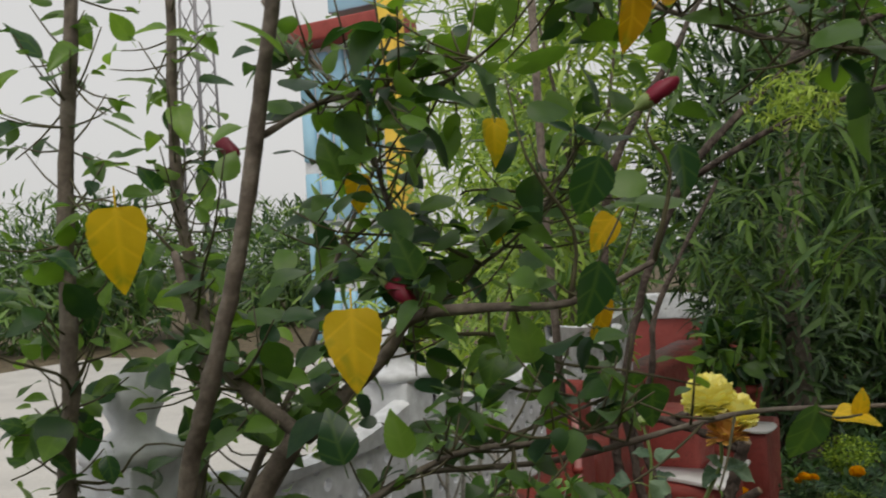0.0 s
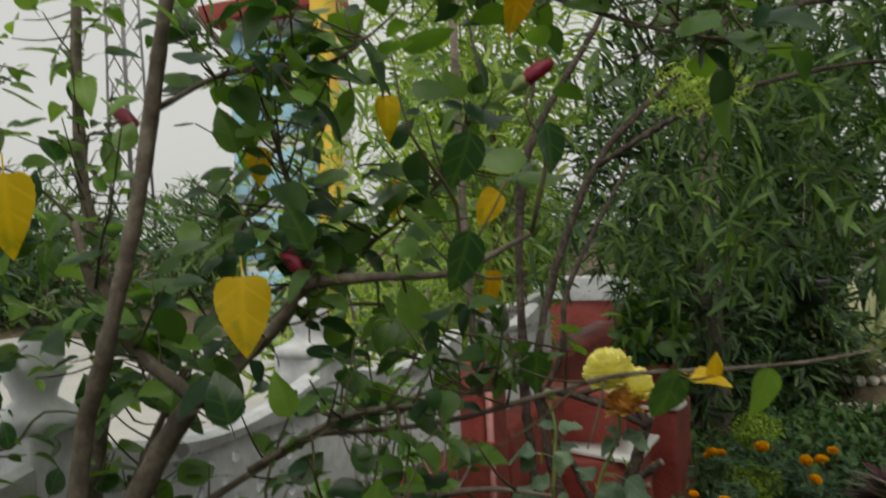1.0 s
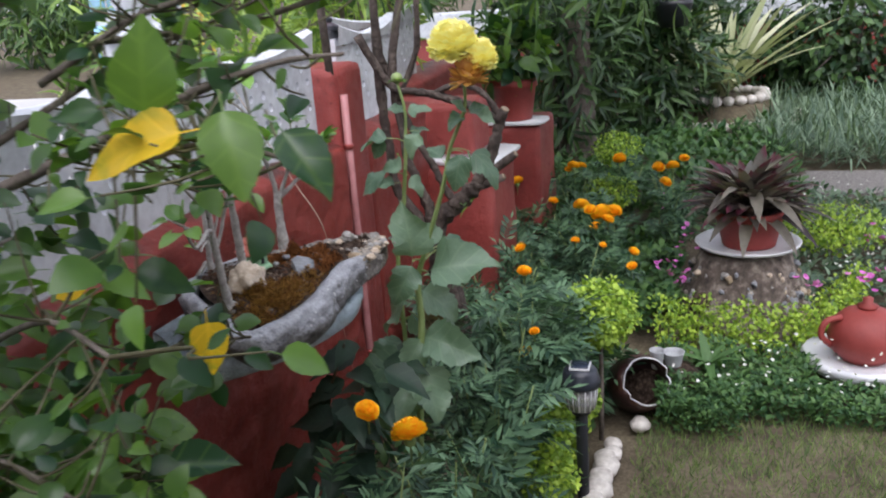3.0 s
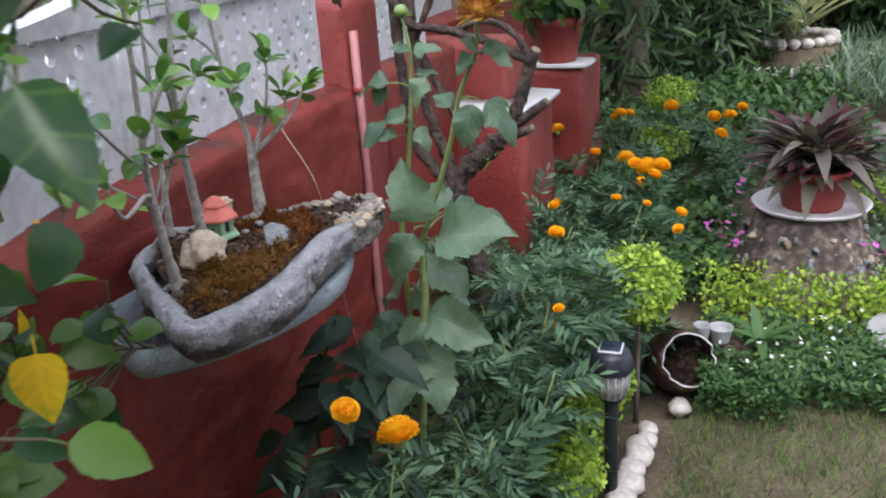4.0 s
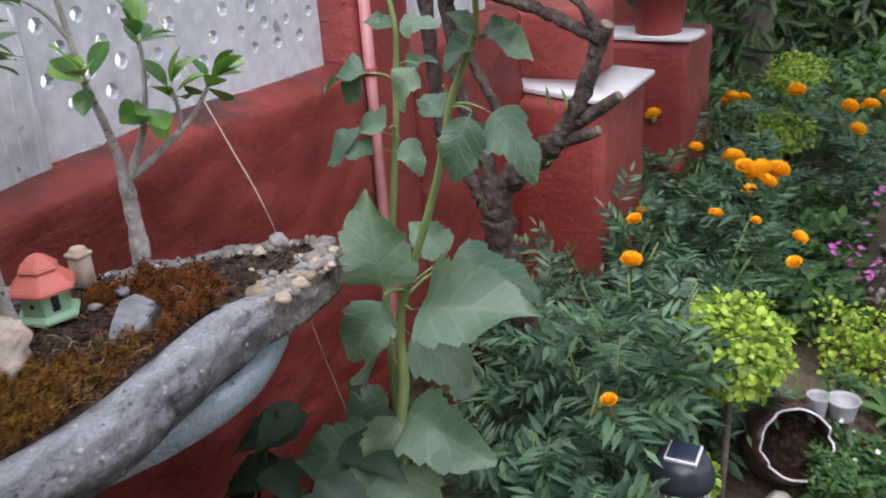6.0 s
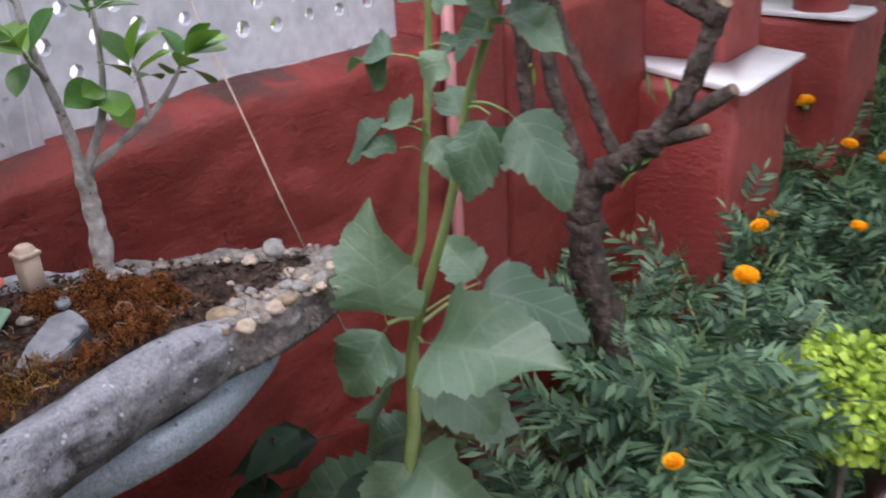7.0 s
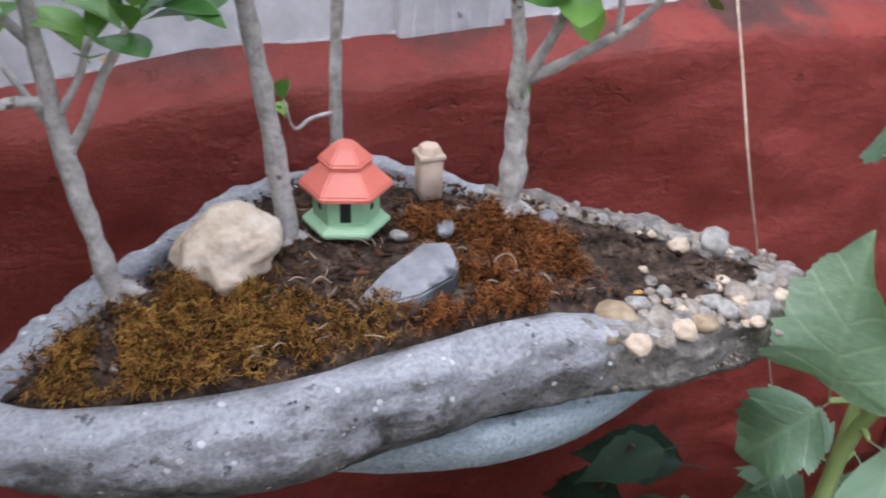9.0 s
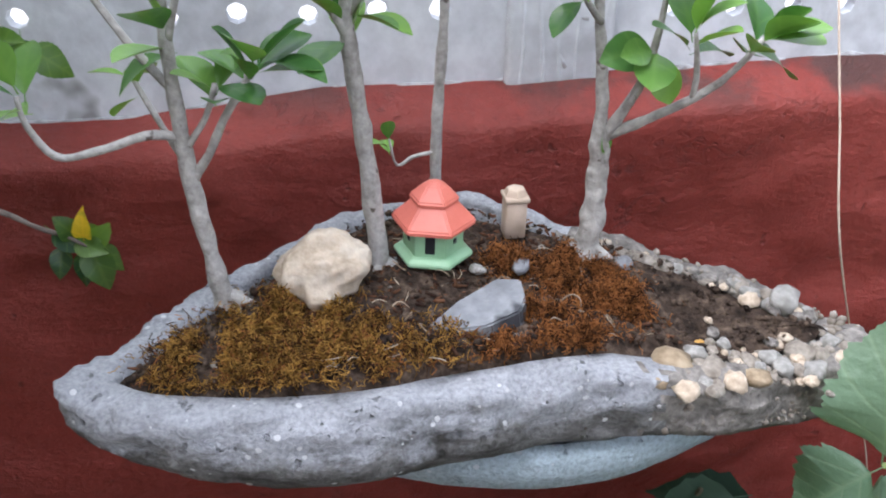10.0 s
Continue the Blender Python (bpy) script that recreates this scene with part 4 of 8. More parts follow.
CREAM_STONE = surface("dusty_cream_stone", [(0.16, 0.13, 0.10), (0.29, 0.255, 0.215), (0.41, 0.375, 0.33)], scale=40, rough=0.85, bump=0.5, bump_scale=150, fine=0.3)
OCHRE_STONE = surface("ochre_stone", [(0.20, 0.14, 0.08), (0.36, 0.275, 0.18), (0.47, 0.39, 0.28)], scale=50, rough=0.85, bump=0.5, bump_scale=150, fine=0.35)
GREY_STONE = surface("grey_white_stone", [(0.20, 0.19, 0.17), (0.33, 0.32, 0.30), (0.47, 0.45, 0.42)], scale=60, rough=0.8, bump=0.5, bump_scale=150, fine=0.35, spots=(60, 0.64, (0.14, 0.11, 0.08)))
# pebbles: two rows along the bow, a line along the back, single ones
PEBBLE = [leaf_mesh("pebble", stone((0.0125, 0.0098, 0.0075), s * 5 + 2, 2, 0.38), m) for s, m in enumerate((OCHRE_STONE, GREY_STONE, CREAM_STONE, SAND_STONE, CREAM_STONE, SLATE, CRUST))]


def pebble(x, y, z, size, kind, turn):
    put("pebble", PEBBLE[kind], planter, pose(x, y, z, (turn * 40) % 31 - 15, (turn * 25) % 27 - 13, turn * 77) @ Matrix.Scale(size, 4))


for i, (x, y, s, k) in enumerate([(-0.456, 1.529, 0.95, 0), (-0.474, 1.549, 1.5, 0), (-0.440, 1.547, 1.1, 3), (-0.483, 1.572, 0.95, 1), (-0.461, 1.577, 1.1, 2), (-0.447, 1.564, 0.65, 1), (-0.437, 1.568, 0.7, 4), (-0.446, 1.588, 1.0, 3), (-0.447, 1.607, 1.0, 0),
                                   (-0.458, 1.633, 0.95, 1), (-0.474, 1.657, 1.1, 2), (-0.449, 1.655, 1.05, 1), (-0.453, 1.643, 0.7, 4), (-0.470, 1.629, 0.9, 1), (-0.467, 1.610, 0.75, 2), (-0.469, 1.671, 0.85, 4), (-0.460, 1.615, 0.6, 1), (-0.501, 1.548, 0.55, 1), (-0.508, 1.540, 0.45, 2), (-0.494, 1.556, 0.6, 4), (-0.484, 1.688, 0.8, 1), (-0.492, 1.60, 0.6, 1), (-0.488, 1.64, 0.6, 6), (-0.462, 1.687, 0.7, 3)]):
    pebble(x, y, 0.9080, s * 0.92, k, i)
pebble(-0.54, 1.677, 0.914, 1.35, 1, 4)
pebble(-0.603, 1.553, 0.92, 1.0, 5, 2)
pebble(-0.583, 1.452, 0.937, 0.8, 5, 9)
pebble(-0.586, 1.415, 0.935, 0.6, 1, 1)
for i in range(90):
    t = r.random()
    x, y = -0.672 + 0.155 * t + r.uniform(-0.009, 0.009), 1.54 + 0.16 * t + r.uniform(-0.009, 0.009)
    pebble(x, y, 0.907 + r.uniform(-0.003, 0.004), r.choice((0.3, 0.4, 0.5, 0.6, 0.85)), r.choice((1, 2, 6, 3, 4, 6, 6, 2)), i)
for i in range(70):
    pebble(-0.472 + r.gauss(0, 0.018), r.uniform(1.54, 1.70), 0.905 + r.uniform(-0.002, 0.003), r.uniform(0.25, 0.55), r.choice((1, 2, 4, 6, 3)), i)
for i in range(26):
    a, b = r.uniform(-0.70, -0.47), r.uniform(1.2, 1.55)
    if inside(a, b, 0.04):
        pebble(a, b, soil_height(a, b), r.uniform(0.15, 0.4), r.choice((1, 2, 4, 5, 6)), i)
grit = []
for i in range(1900):
    k = r.randrange(len(rim))
    if rim[k][1] > 1.53:
        face = r.random() < 0.55
        d = r.uniform(-0.002, 0.002) if face else r.uniform(0.0, 0.028)
        a = rim[k] + inn[k] * d
        z = r.uniform(0.862, 0.904) if face else 0.906
        grit.append(aim((a[0], a[1], z), rand_dir(r), rand_dir(r), r.choice((0.4, 0.6, 0.8, 1.0, 1.4, 2.3))))
FIBRE = surface("dry_root_straw", [(0.16, 0.10, 0.06), (0.42, 0.34, 0.25)], scale=90, rough=0.85, bump=0.1)
rw = rnd(77)
for k in range(22):
    x, y = rw.uniform(-0.60, -0.50), rw.uniform(1.26, 1.52)
    if not inside(x, y):
        continue
    a, bend, step = rw.uniform(0, 6.28), rw.uniform(-1.3, 1.3), rw.uniform(0.0018, 0.0045)
    pts = []
    for q in range(7):
        pts.append((x - planter.location.x, y - planter.location.y, soil_height(x, y) + 0.004 + 0.005 * math.sin(q * 0.55) - planter.location.z, 0.00065 * (1.15 - q / 9)))
        x, y, a = x + step * math.cos(a), y + step * math.sin(a), a + bend * rw.uniform(0.2, 0.8)
    mesh_object("root_fibre", *tube(pts, 5, 2), FIBRE, planter, "pale curled dry root")
scatter("grit", [stone((0.0022, 0.0018, 0.0016), s, 1, 0.4) for s in range(4)], grit, CREAM_STONE, planter)

bracket = thing("wall_bracket", (-0.79, 1.4, 0.80), "pale blue painted cement ledge fixed to the wall", "ledge")
EDGE = [(-0.79, 1.275), (-0.743, 1.24), (-0.69, 1.19), (-0.635, 1.158), (-0.60, 1.178), (-0.55, 1.232), (-0.505, 1.31), (-0.474, 1.40), (-0.466, 1.49), (-0.490, 1.58), (-0.535, 1.655), (-0.60, 1.62), (-0.69, 1.54), (-0.79, 1.46)]
line = smooth_line(EDGE, 6)
bv, bf = [], []
for e in line:
    for k, (z, s) in enumerate(((0.842, 1.0), (0.838, 1.03), (0.820, 1.035), (0.798, 1.01), (0.786, 0.95), (0.781, 0.6))):
        q = Vector((-0.79 + (e[0] + 0.79) * s, 1.42 + (e[1] - 1.42) * s, z))
        q.x += 0.002 * noise.noise(q * 50)
        bv.append(q - bracket.location)
for i in range(len(line) - 1):
    for k in range(5):
        bf.append((i * 6 + k, i * 6 + 6 + k, i * 6 + 7 + k, i * 6 + 1 + k))
bf.append(tuple(i * 6 for i in range(len(line))))
bf.append(tuple(i * 6 + 5 for i in range(len(line) - 1, -1, -1)))
mesh_object("ledge_body", bv, bf, BLUE, bracket)

# ---- toys and stones on the soil ----
pagoda = thing("toy_pagoda", (-0.614, 1.381, 0.938), "small six-sided pagoda with coral roof and mint green walls", "ornament")


def hexa(profile, turn=0.0):
    v, f = [], []
    for rad, z in profile:
        v += [(rad * math.cos(math.pi / 3 * k + turn), rad * math.sin(math.pi / 3 * k + turn), z) for k in range(6)]
    for i in range(len(profile) - 1):
        for k in range(6):
            j = (k + 1) % 6
            f.append((i * 6 + k, i * 6 + j, i * 6 + 6 + j, i * 6 + 6 + k))
    f += [(5, 4, 3, 2, 1, 0), tuple((len(profile) - 1) * 6 + k for k in range(6))]
    return v, f


def softened(vf, offset=0.0012):
    bm = bmesh.new()
    vs = [bm.verts.new(v) for v in vf[0]]
    for f in vf[1]:
        bm.faces.new([vs[i] for i in f])
    bmesh.ops.bevel(bm, geom=bm.edges[:], offset=offset, segments=2, affect="EDGES", clamp_overlap=True)
    return bm


part("base", softened(hexa([(0.034, 0.0), (0.035, 0.004), (0.030, 0.007), (0.026, 0.008)], 0.25), 0.0008), MINT, pagoda, smooth=False)
part("body", softened(hexa([(0.0262, 0.006), (0.0262, 0.033)], 0.25), 0.0008), MINT, pagoda, smooth=False)
# black slabs set in the walls paint the shade inside the windows
for k in range(6):
    b = math.pi / 3 * k + 0.25 + math.pi / 6
    w, z0, z1 = (0.0042, 0.011, 0.028) if k % 2 else (0.0022, 0.017, 0.022)
    v, f = bevelled(-0.001, 0.001, -w, w, z0, z1, 0.0008, 2)
    v = [Vector((0.0224 * math.cos(b), 0.0224 * math.sin(b), 0)) + Matrix.Rotation(b, 3, "Z") @ Vector(p) for p in v]
    mesh_object("opening", v, f, BLACK, pagoda, "black slab standing for a shaded window opening")
part("lower_roof", softened(hexa([(0.035, 0.031), (0.037, 0.033), (0.036, 0.036), (0.021, 0.050), (0.018, 0.053)], 0.25)), CORAL, pagoda, "coral pink roof", smooth=False)
part("upper_roof", softened(hexa([(0.020, 0.051), (0.022, 0.053), (0.021, 0.056), (0.010, 0.066), (0.004, 0.069)], 0.25)), CORAL, pagoda, "coral pink roof", smooth=False)

toy_post = thing("toy_lantern_post", (-0.650, 1.461, 0.935), "small cream clay lantern pillar with a stepped cap", "ornament")
v, f = bevelled(-0.0095, 0.0095, -0.0095, 0.0095, -0.004, 0.032, 0.001, 1)
mesh_object("shaft", v, f, CREAM, toy_post)
v, f = bevelled(-0.0112, 0.0112, -0.0112, 0.0112, 0.032, 0.037, 0.001, 1)
mesh_object("cap", v, f, CREAM, toy_post)
part("cap_top", softened(hexa([(0.0115, 0.037), (0.009, 0.042), (0.008, 0.043)], 0.0), 0.0005), CREAM, toy_post, smooth=False)

rock = mesh_object("rock", *stone((0.032, 0.038, 0.027), 11, 4, 0.33), SAND_STONE)
rock.location, rock.rotation_euler = (-0.578, 1.287, 0.95), (0.2, 0.1, 0.4)
tagged(rock, "rounded cream porous rock lying on the moss", "rock")


def slate_slab():
    bm = bmesh.new()
    pts = [(-0.0395, 0.003), (-0.030, -0.012), (-0.008, -0.024), (0.020, -0.024), (0.031, -0.014), (0.040, 0.008), (0.026, 0.018), (-0.010, 0.010)]
    low = [bm.verts.new((x, y, 0)) for x, y in pts]
    high = [bm.verts.new((x * 0.94, y * 0.9, 0.016 - 0.16 * max(0, -x - 0.005))) for x, y in pts]
    bm.faces.new(low[::-1])
    bm.faces.new(high)
    for i in range(8):
        bm.faces.new((low[i], low[(i + 1) % 8], high[(i + 1) % 8], high[i]))
    bmesh.ops.bevel(bm, geom=bm.edges[:], offset=0.0015, segments=2, affect="EDGES")
    ob = part("slate_stone", bm, SLATE, None, smooth=False)
    ob.matrix_basis = pose(-0.530, 1.404, 0.923, 6, -4, 112) @ Matrix.Diagonal((1.24, 1.16, 1.1, 1.0))
    tagged(ob, "flat grey slate stone lying on the soil", "stone")


slate_slab()
dry = put("fallen_leaf", leaf_mesh("fallen_leaf", leaf(0.018, [0.001, 0.005, 0.0065, 0.005, 0.001], fold=0.2, curl=0.2), WILTED), None, aim((-0.502, 1.577, 0.902), (0.2, 1, 0.0), (0.2, 0, 1)))
tagged(dry, "small dry yellow leaf fallen in the hollow", "leaf")
dry = put("fallen_leaf", leaf_mesh("fallen_leaf", leaf(0.014, [0.001, 0.004, 0.0055, 0.004, 0.001], fold=0.2, curl=0.1), WILTED), None, aim((-0.828, 1.215, 1.008), (0.1, 1, 0), (0.5, 0, 1)))
tagged(dry, "dry brown leaf lying on the wall's shoulder", "leaf")

# jute string from the wall down past the bow
cord = mesh_object("jute_string", *tube([(-0.86, 1.833, 1.235, 0.0012), (-0.778, 1.818, 1.10, 0.0012), (-0.715, 1.809, 1.0, 0.0012), (-0.654, 1.80, 0.90, 0.0012), (-0.67, 1.87, 0.74, 0.001), (-0.70, 1.96, 0.55, 0.001), (-0.71, 2.03, 0.37, 0.001)], 6, 8, 0.3, 1, 300), ROPE)
tagged(cord, "thin brown jute string tied from wall to ground", "string")


# ---- ficus trees in the planter ----
OBOVATE = [0.0012, 0.006, 0.0105, 0.0140, 0.0158, 0.0162, 0.0148, 0.0108, 0.0015]
FICUS_LEAF = [leaf_mesh("leaf", leaf(0.044, [w * k for w in OBOVATE], stalk=0.008, fold=f, curl=c, seed=s), FICUS) for s, (k, f, c) in enumerate(((1.0, 0.25, 0.15), (1.1, 0.15, 0.3), (0.85, 0.4, 0.1), (1.0, 0.3, 0.45)))]


def ficus(base, trunk, limbs, tips, label, seed, roots=3):
    tree = thing("ficus_tree", base, label, "bonsai tree", "ficus trees in the planter")
    rr = rnd(seed)
    pts = [(*(Vector(p[:3]) - tree.location), p[3] * 0.8) for p in trunk]
    mesh_object("trunk", *tube(pts, 14, 6, 0.35, seed, 70), FICUS_BARK, tree)
    for k in range(roots):
        a = rr.uniform(0, 6.28)
        mesh_object("root", *tube([(0, 0, 0.012, 0.006), (0.012 * math.cos(a), 0.012 * math.sin(a), 0.004, 0.005), (0.03 * math.cos(a), 0.03 * math.sin(a), -0.006, 0.003)], 7, 3, 0.3, k, 80), FICUS_BARK, tree)
    for l in limbs:
        pts = [(*(Vector(p[:3]) - tree.location), p[3] * 0.8) for p in l]
        mesh_object("branch", *tube(pts, 8, 4, 0.25, seed, 90), FICUS_BARK, tree)
    for place, ahead, count, size in tips:
        count = max(1, count)
        ahead = Vector(ahead).normalized()
        side = ahead.orthogonal().normalized()
        for i in range(count):
            turn = Matrix.Rotation(i * 2.4 + seed, 3, ahead)
            out = turn @ side
            open_ = 0.25 + 0.8 * (1 - i / max(count - 1, 1)) ** 0.8
            d = (ahead + out * open_).normalized()
            d = (d + Vector((rr.gauss(0, 0.3), rr.gauss(0, 0.3), rr.uniform(-0.85, 0.45)))).normalized()
            back = 0.02 * (1 - i / max(count, 1))
            put("leaf", FICUS_LEAF[rr.randrange(4)], tree, aim(Vector(place) - ahead * back, d, ahead * 1.0 + Vector((0, 0, 0.4)), size * rr.uniform(0.72, 1.1)))
    return tree


ficus((-0.575, 1.208, 0.922),
      [(-0.575, 1.208, 0.915, 0.013), (-0.576, 1.203, 0.945, 0.0095), (-0.577, 1.191, 1.035, 0.008), (-0.577, 1.187, 1.10, 0.0065), (-0.572, 1.186, 1.18, 0.0052), (-0.565, 1.185, 1.27, 0.004), (-0.56, 1.18, 1.33, 0.003)],
      [[(-0.577, 1.188, 1.07, 0.005), (-0.572, 1.165, 1.074, 0.0045), (-0.565, 1.13, 1.066, 0.004), (-0.56, 1.105, 1.066, 0.0035), (-0.56, 1.09, 1.09, 0.003), (-0.562, 1.087, 1.11, 0.0025)],
       [(-0.577, 1.193, 1.035, 0.005), (-0.573, 1.207, 1.058, 0.004), (-0.57, 1.22, 1.085, 0.0038), (-0.568, 1.243, 1.122, 0.003)],
       [(-0.577, 1.190, 1.06, 0.004), (-0.575, 1.207, 1.085, 0.003), (-0.575, 1.216, 1.11, 0.0025)],
       [(-0.577, 1.187, 1.105, 0.0045), (-0.585, 1.165, 1.13, 0.004), (-0.595, 1.14, 1.165, 0.003), (-0.605, 1.115, 1.20, 0.0022)],
       [(-0.575, 1.187, 1.14, 0.004), (-0.56, 1.20, 1.18, 0.003), (-0.55, 1.215, 1.22, 0.0022)],
       [(-0.578, 1.186, 1.055, 0.0035), (-0.60, 1.17, 1.075, 0.003), (-0.63, 1.15, 1.10, 0.0022)]],
      [((-0.562, 1.087, 1.115), (0, -0.4, 0.9), 5, 0.9), ((-0.568, 1.246, 1.128), (0.1, 0.3, 0.9), 8, 0.95), ((-0.575, 1.217, 1.113), (0, 0.1, 1), 5, 0.8), ((-0.605, 1.113, 1.205), (0, -0.4, 0.9), 6, 0.9), ((-0.55, 1.217, 1.225), (0.3, 0.3, 0.9), 6, 0.9), ((-0.56, 1.18, 1.335), (0, 0, 1), 8, 0.9), ((-0.575, 1.186, 1.15), (0.2, -0.3, 0.9), 4, 0.9), ((-0.632, 1.149, 1.102), (-0.3, -0.3, 0.8), 4, 0.8)],
      "slender pale grey ficus with curved limbs and glossy leaf tufts", 3)
ficus((-0.612, 1.334, 0.925),
      [(-0.612, 1.334, 0.915, 0.014), (-0.611, 1.333, 0.945, 0.0105), (-0.61, 1.324, 1.043, 0.009), (-0.608, 1.313, 1.125, 0.008), (-0.602, 1.312, 1.20, 0.006), (-0.596, 1.318, 1.28, 0.0045), (-0.59, 1.32, 1.36, 0.003)],
      [[(-0.608, 1.313, 1.13, 0.006), (-0.60, 1.298, 1.16, 0.004), (-0.59, 1.28, 1.20, 0.003)], [(-0.606, 1.314, 1.15, 0.005), (-0.60, 1.34, 1.185, 0.0035), (-0.59, 1.36, 1.21, 0.0025)], [(-0.60, 1.315, 1.22, 0.004), (-0.63, 1.31, 1.26, 0.003), (-0.65, 1.30, 1.30, 0.002)]],
      [((-0.607, 1.309, 1.142), (0.2, -0.3, 0.6), 5, 0.95), ((-0.59, 1.278, 1.205), (0.2, -0.4, 0.8), 6, 0.9), ((-0.588, 1.362, 1.213), (0.2, 0.5, 0.8), 6, 0.9), ((-0.65, 1.298, 1.303), (-0.3, 0, 1), 6, 0.85), ((-0.59, 1.32, 1.365), (0, 0, 1), 8, 0.9), ((-0.607, 1.33, 1.15), (0.2, 0.5, 0.1), 2, 0.8)],
      "pale grey ficus tree with a straight trunk and glossy leaves", 8)
ficus((-0.735, 1.408, 0.925),
      [(-0.722, 1.40, 0.915, 0.0095), (-0.722, 1.40, 0.95, 0.0075), (-0.72, 1.40, 1.02, 0.0068), (-0.715, 1.403, 1.12, 0.0058), (-0.71, 1.40, 1.22, 0.0045), (-0.705, 1.40, 1.31, 0.003)],
      [[(-0.72, 1.40, 0.985, 0.003), (-0.718, 1.378, 0.982, 0.0024), (-0.716, 1.362, 0.975, 0.0018), (-0.72, 1.355, 1.0, 0.0015)], [(-0.714, 1.402, 1.14, 0.004), (-0.70, 1.42, 1.18, 0.003), (-0.69, 1.43, 1.22, 0.002)], [(-0.712, 1.401, 1.18, 0.004), (-0.72, 1.38, 1.22, 0.003), (-0.72, 1.37, 1.26, 0.002)]],
      [((-0.72, 1.354, 1.003), (0, -0.1, 1), 3, 0.6), ((-0.69, 1.432, 1.222), (0.1, 0.4, 0.9), 6, 0.85), ((-0.72, 1.368, 1.262), (0, -0.3, 1), 6, 0.85), ((-0.705, 1.40, 1.313), (0, 0, 1), 8, 0.85)],
      "thin pale grey ficus tree close to the red wall", 14, 2)
ficus((-0.620, 1.524, 0.922),
      [(-0.620, 1.524, 0.912, 0.0165), (-0.621, 1.524, 0.94, 0.013), (-0.621, 1.526, 0.955, 0.0145), (-0.623, 1.525, 0.985, 0.0105), (-0.621, 1.524, 1.02, 0.011), (-0.620, 1.522, 1.045, 0.008), (-0.628, 1.519, 1.10, 0.006), (-0.645, 1.515, 1.16, 0.005), (-0.655, 1.512, 1.25, 0.0038), (-0.66, 1.51, 1.31, 0.0028)],
      [[(-0.62, 1.524, 1.035, 0.0075), (-0.612, 1.535, 1.062, 0.006), (-0.60, 1.545, 1.095, 0.0048), (-0.588, 1.548, 1.15, 0.0035), (-0.58, 1.545, 1.20, 0.0025)],
       [(-0.62, 1.528, 1.038, 0.0065), (-0.60, 1.553, 1.06, 0.0055), (-0.578, 1.578, 1.085, 0.0045), (-0.565, 1.598, 1.108, 0.0035), (-0.55, 1.612, 1.14, 0.0025)],
       [(-0.578, 1.578, 1.085, 0.0035), (-0.572, 1.575, 1.11, 0.003), (-0.57, 1.568, 1.14, 0.002)],
       [(-0.635, 1.517, 1.13, 0.004), (-0.625, 1.50, 1.15, 0.003), (-0.61, 1.488, 1.165, 0.002)],
       [(-0.65, 1.513, 1.20, 0.004), (-0.665, 1.50, 1.23, 0.003), (-0.68, 1.48, 1.25, 0.002)]],
      [((-0.58, 1.545, 1.205), (0.1, 0.2, 1), 7, 0.95), ((-0.55, 1.614, 1.142), (0.3, 0.4, 0.7), 8, 1.0), ((-0.57, 1.567, 1.142), (0.1, 0.0, 0.8), 6, 0.95), ((-0.61, 1.486, 1.167), (0.2, -0.4, 0.5), 6, 1.0), ((-0.66, 1.51, 1.313), (0, 0, 1), 8, 0.95), ((-0.68, 1.478, 1.253), (-0.2, -0.3, 0.8), 6, 0.9), ((-0.612, 1.537, 1.04), (0.5, 0.3, -0.3), 1, 0.55), ((-0.59, 1.548, 1.12), (0.6, -0.2, 0.1), 4, 1.0)],
      "pale grey knotted ficus tree forked into three limbs", 21, 4)

# ---- hibiscus shrub by the wall ----
OVATE = [0.003, 0.0125, 0.0178, 0.0208, 0.0222, 0.0224, 0.0215, 0.0195, 0.0165, 0.0122, 0.007, 0.0008]
HIB_SHAPES = [leaf(0.064, [w * k for w in OVATE], stalk=0.016, fold=f, curl=c, teeth=0.035, wave=0.012, seed=s, sweep=-0.1) for s, (k, f, c) in enumerate(((1.0, 0.25, 0.25), (1.12, 0.1, 0.4), (0.9, 0.45, 0.2), (1.0, 0.3, 0.6), (1.05, -0.1, 0.2)))]


def finer(widths, rows):
    """The same outline with more rows."""
    at = np.linspace(0, len(widths) - 1, rows)
    return [float(w) for w in np.interp(at, range(len(widths)), widths)]


FINE_SHAPES = [leaf(0.064, [w * k for w in finer(OVATE, 19)], stalk=0.018, fold=f, curl=c, teeth=0.03, wave=v, seed=s * 1.9, sweep=-0.12, cols=3, twist=tw) for s, (k, f, c, v, tw) in enumerate(((1.0, 0.25, 0.25, 0.014, 0.3), (1.12, 0.1, 0.45, 0.02, -0.4), (0.86, 0.5, 0.2, 0.012, 0.5), (1.0, 0.35, 0.7, 0.018, 0.0), (1.05, -0.15, 0.3, 0.022, -0.3), (0.9, 0.7, 0.4, 0.012, 0.4)))]
HEART = [0.006, 0.0165, 0.0205, 0.0222, 0.0226, 0.022, 0.0205, 0.0185, 0.0155, 0.0115, 0.0065, 0.0008]
HEART_SHAPES = [leaf(0.064, [w * k for w in finer(HEART, 19)], stalk=0.016, fold=f, curl=c, teeth=0.02, wave=v, seed=s * 1.7, sweep=-0.3, cols=3, twist=tw) for s, (k, f, c, v, tw) in enumerate(((1.0, 0.15, 0.15, 0.02, 0.3), (0.95, 0.35, 0.3, 0.015, -0.3), (0.8, 0.5, 0.4, 0.02, 0.4)))]
HIB_LEAF = [leaf_mesh("leaf", s, HIBISCUS) for s in FINE_SHAPES]
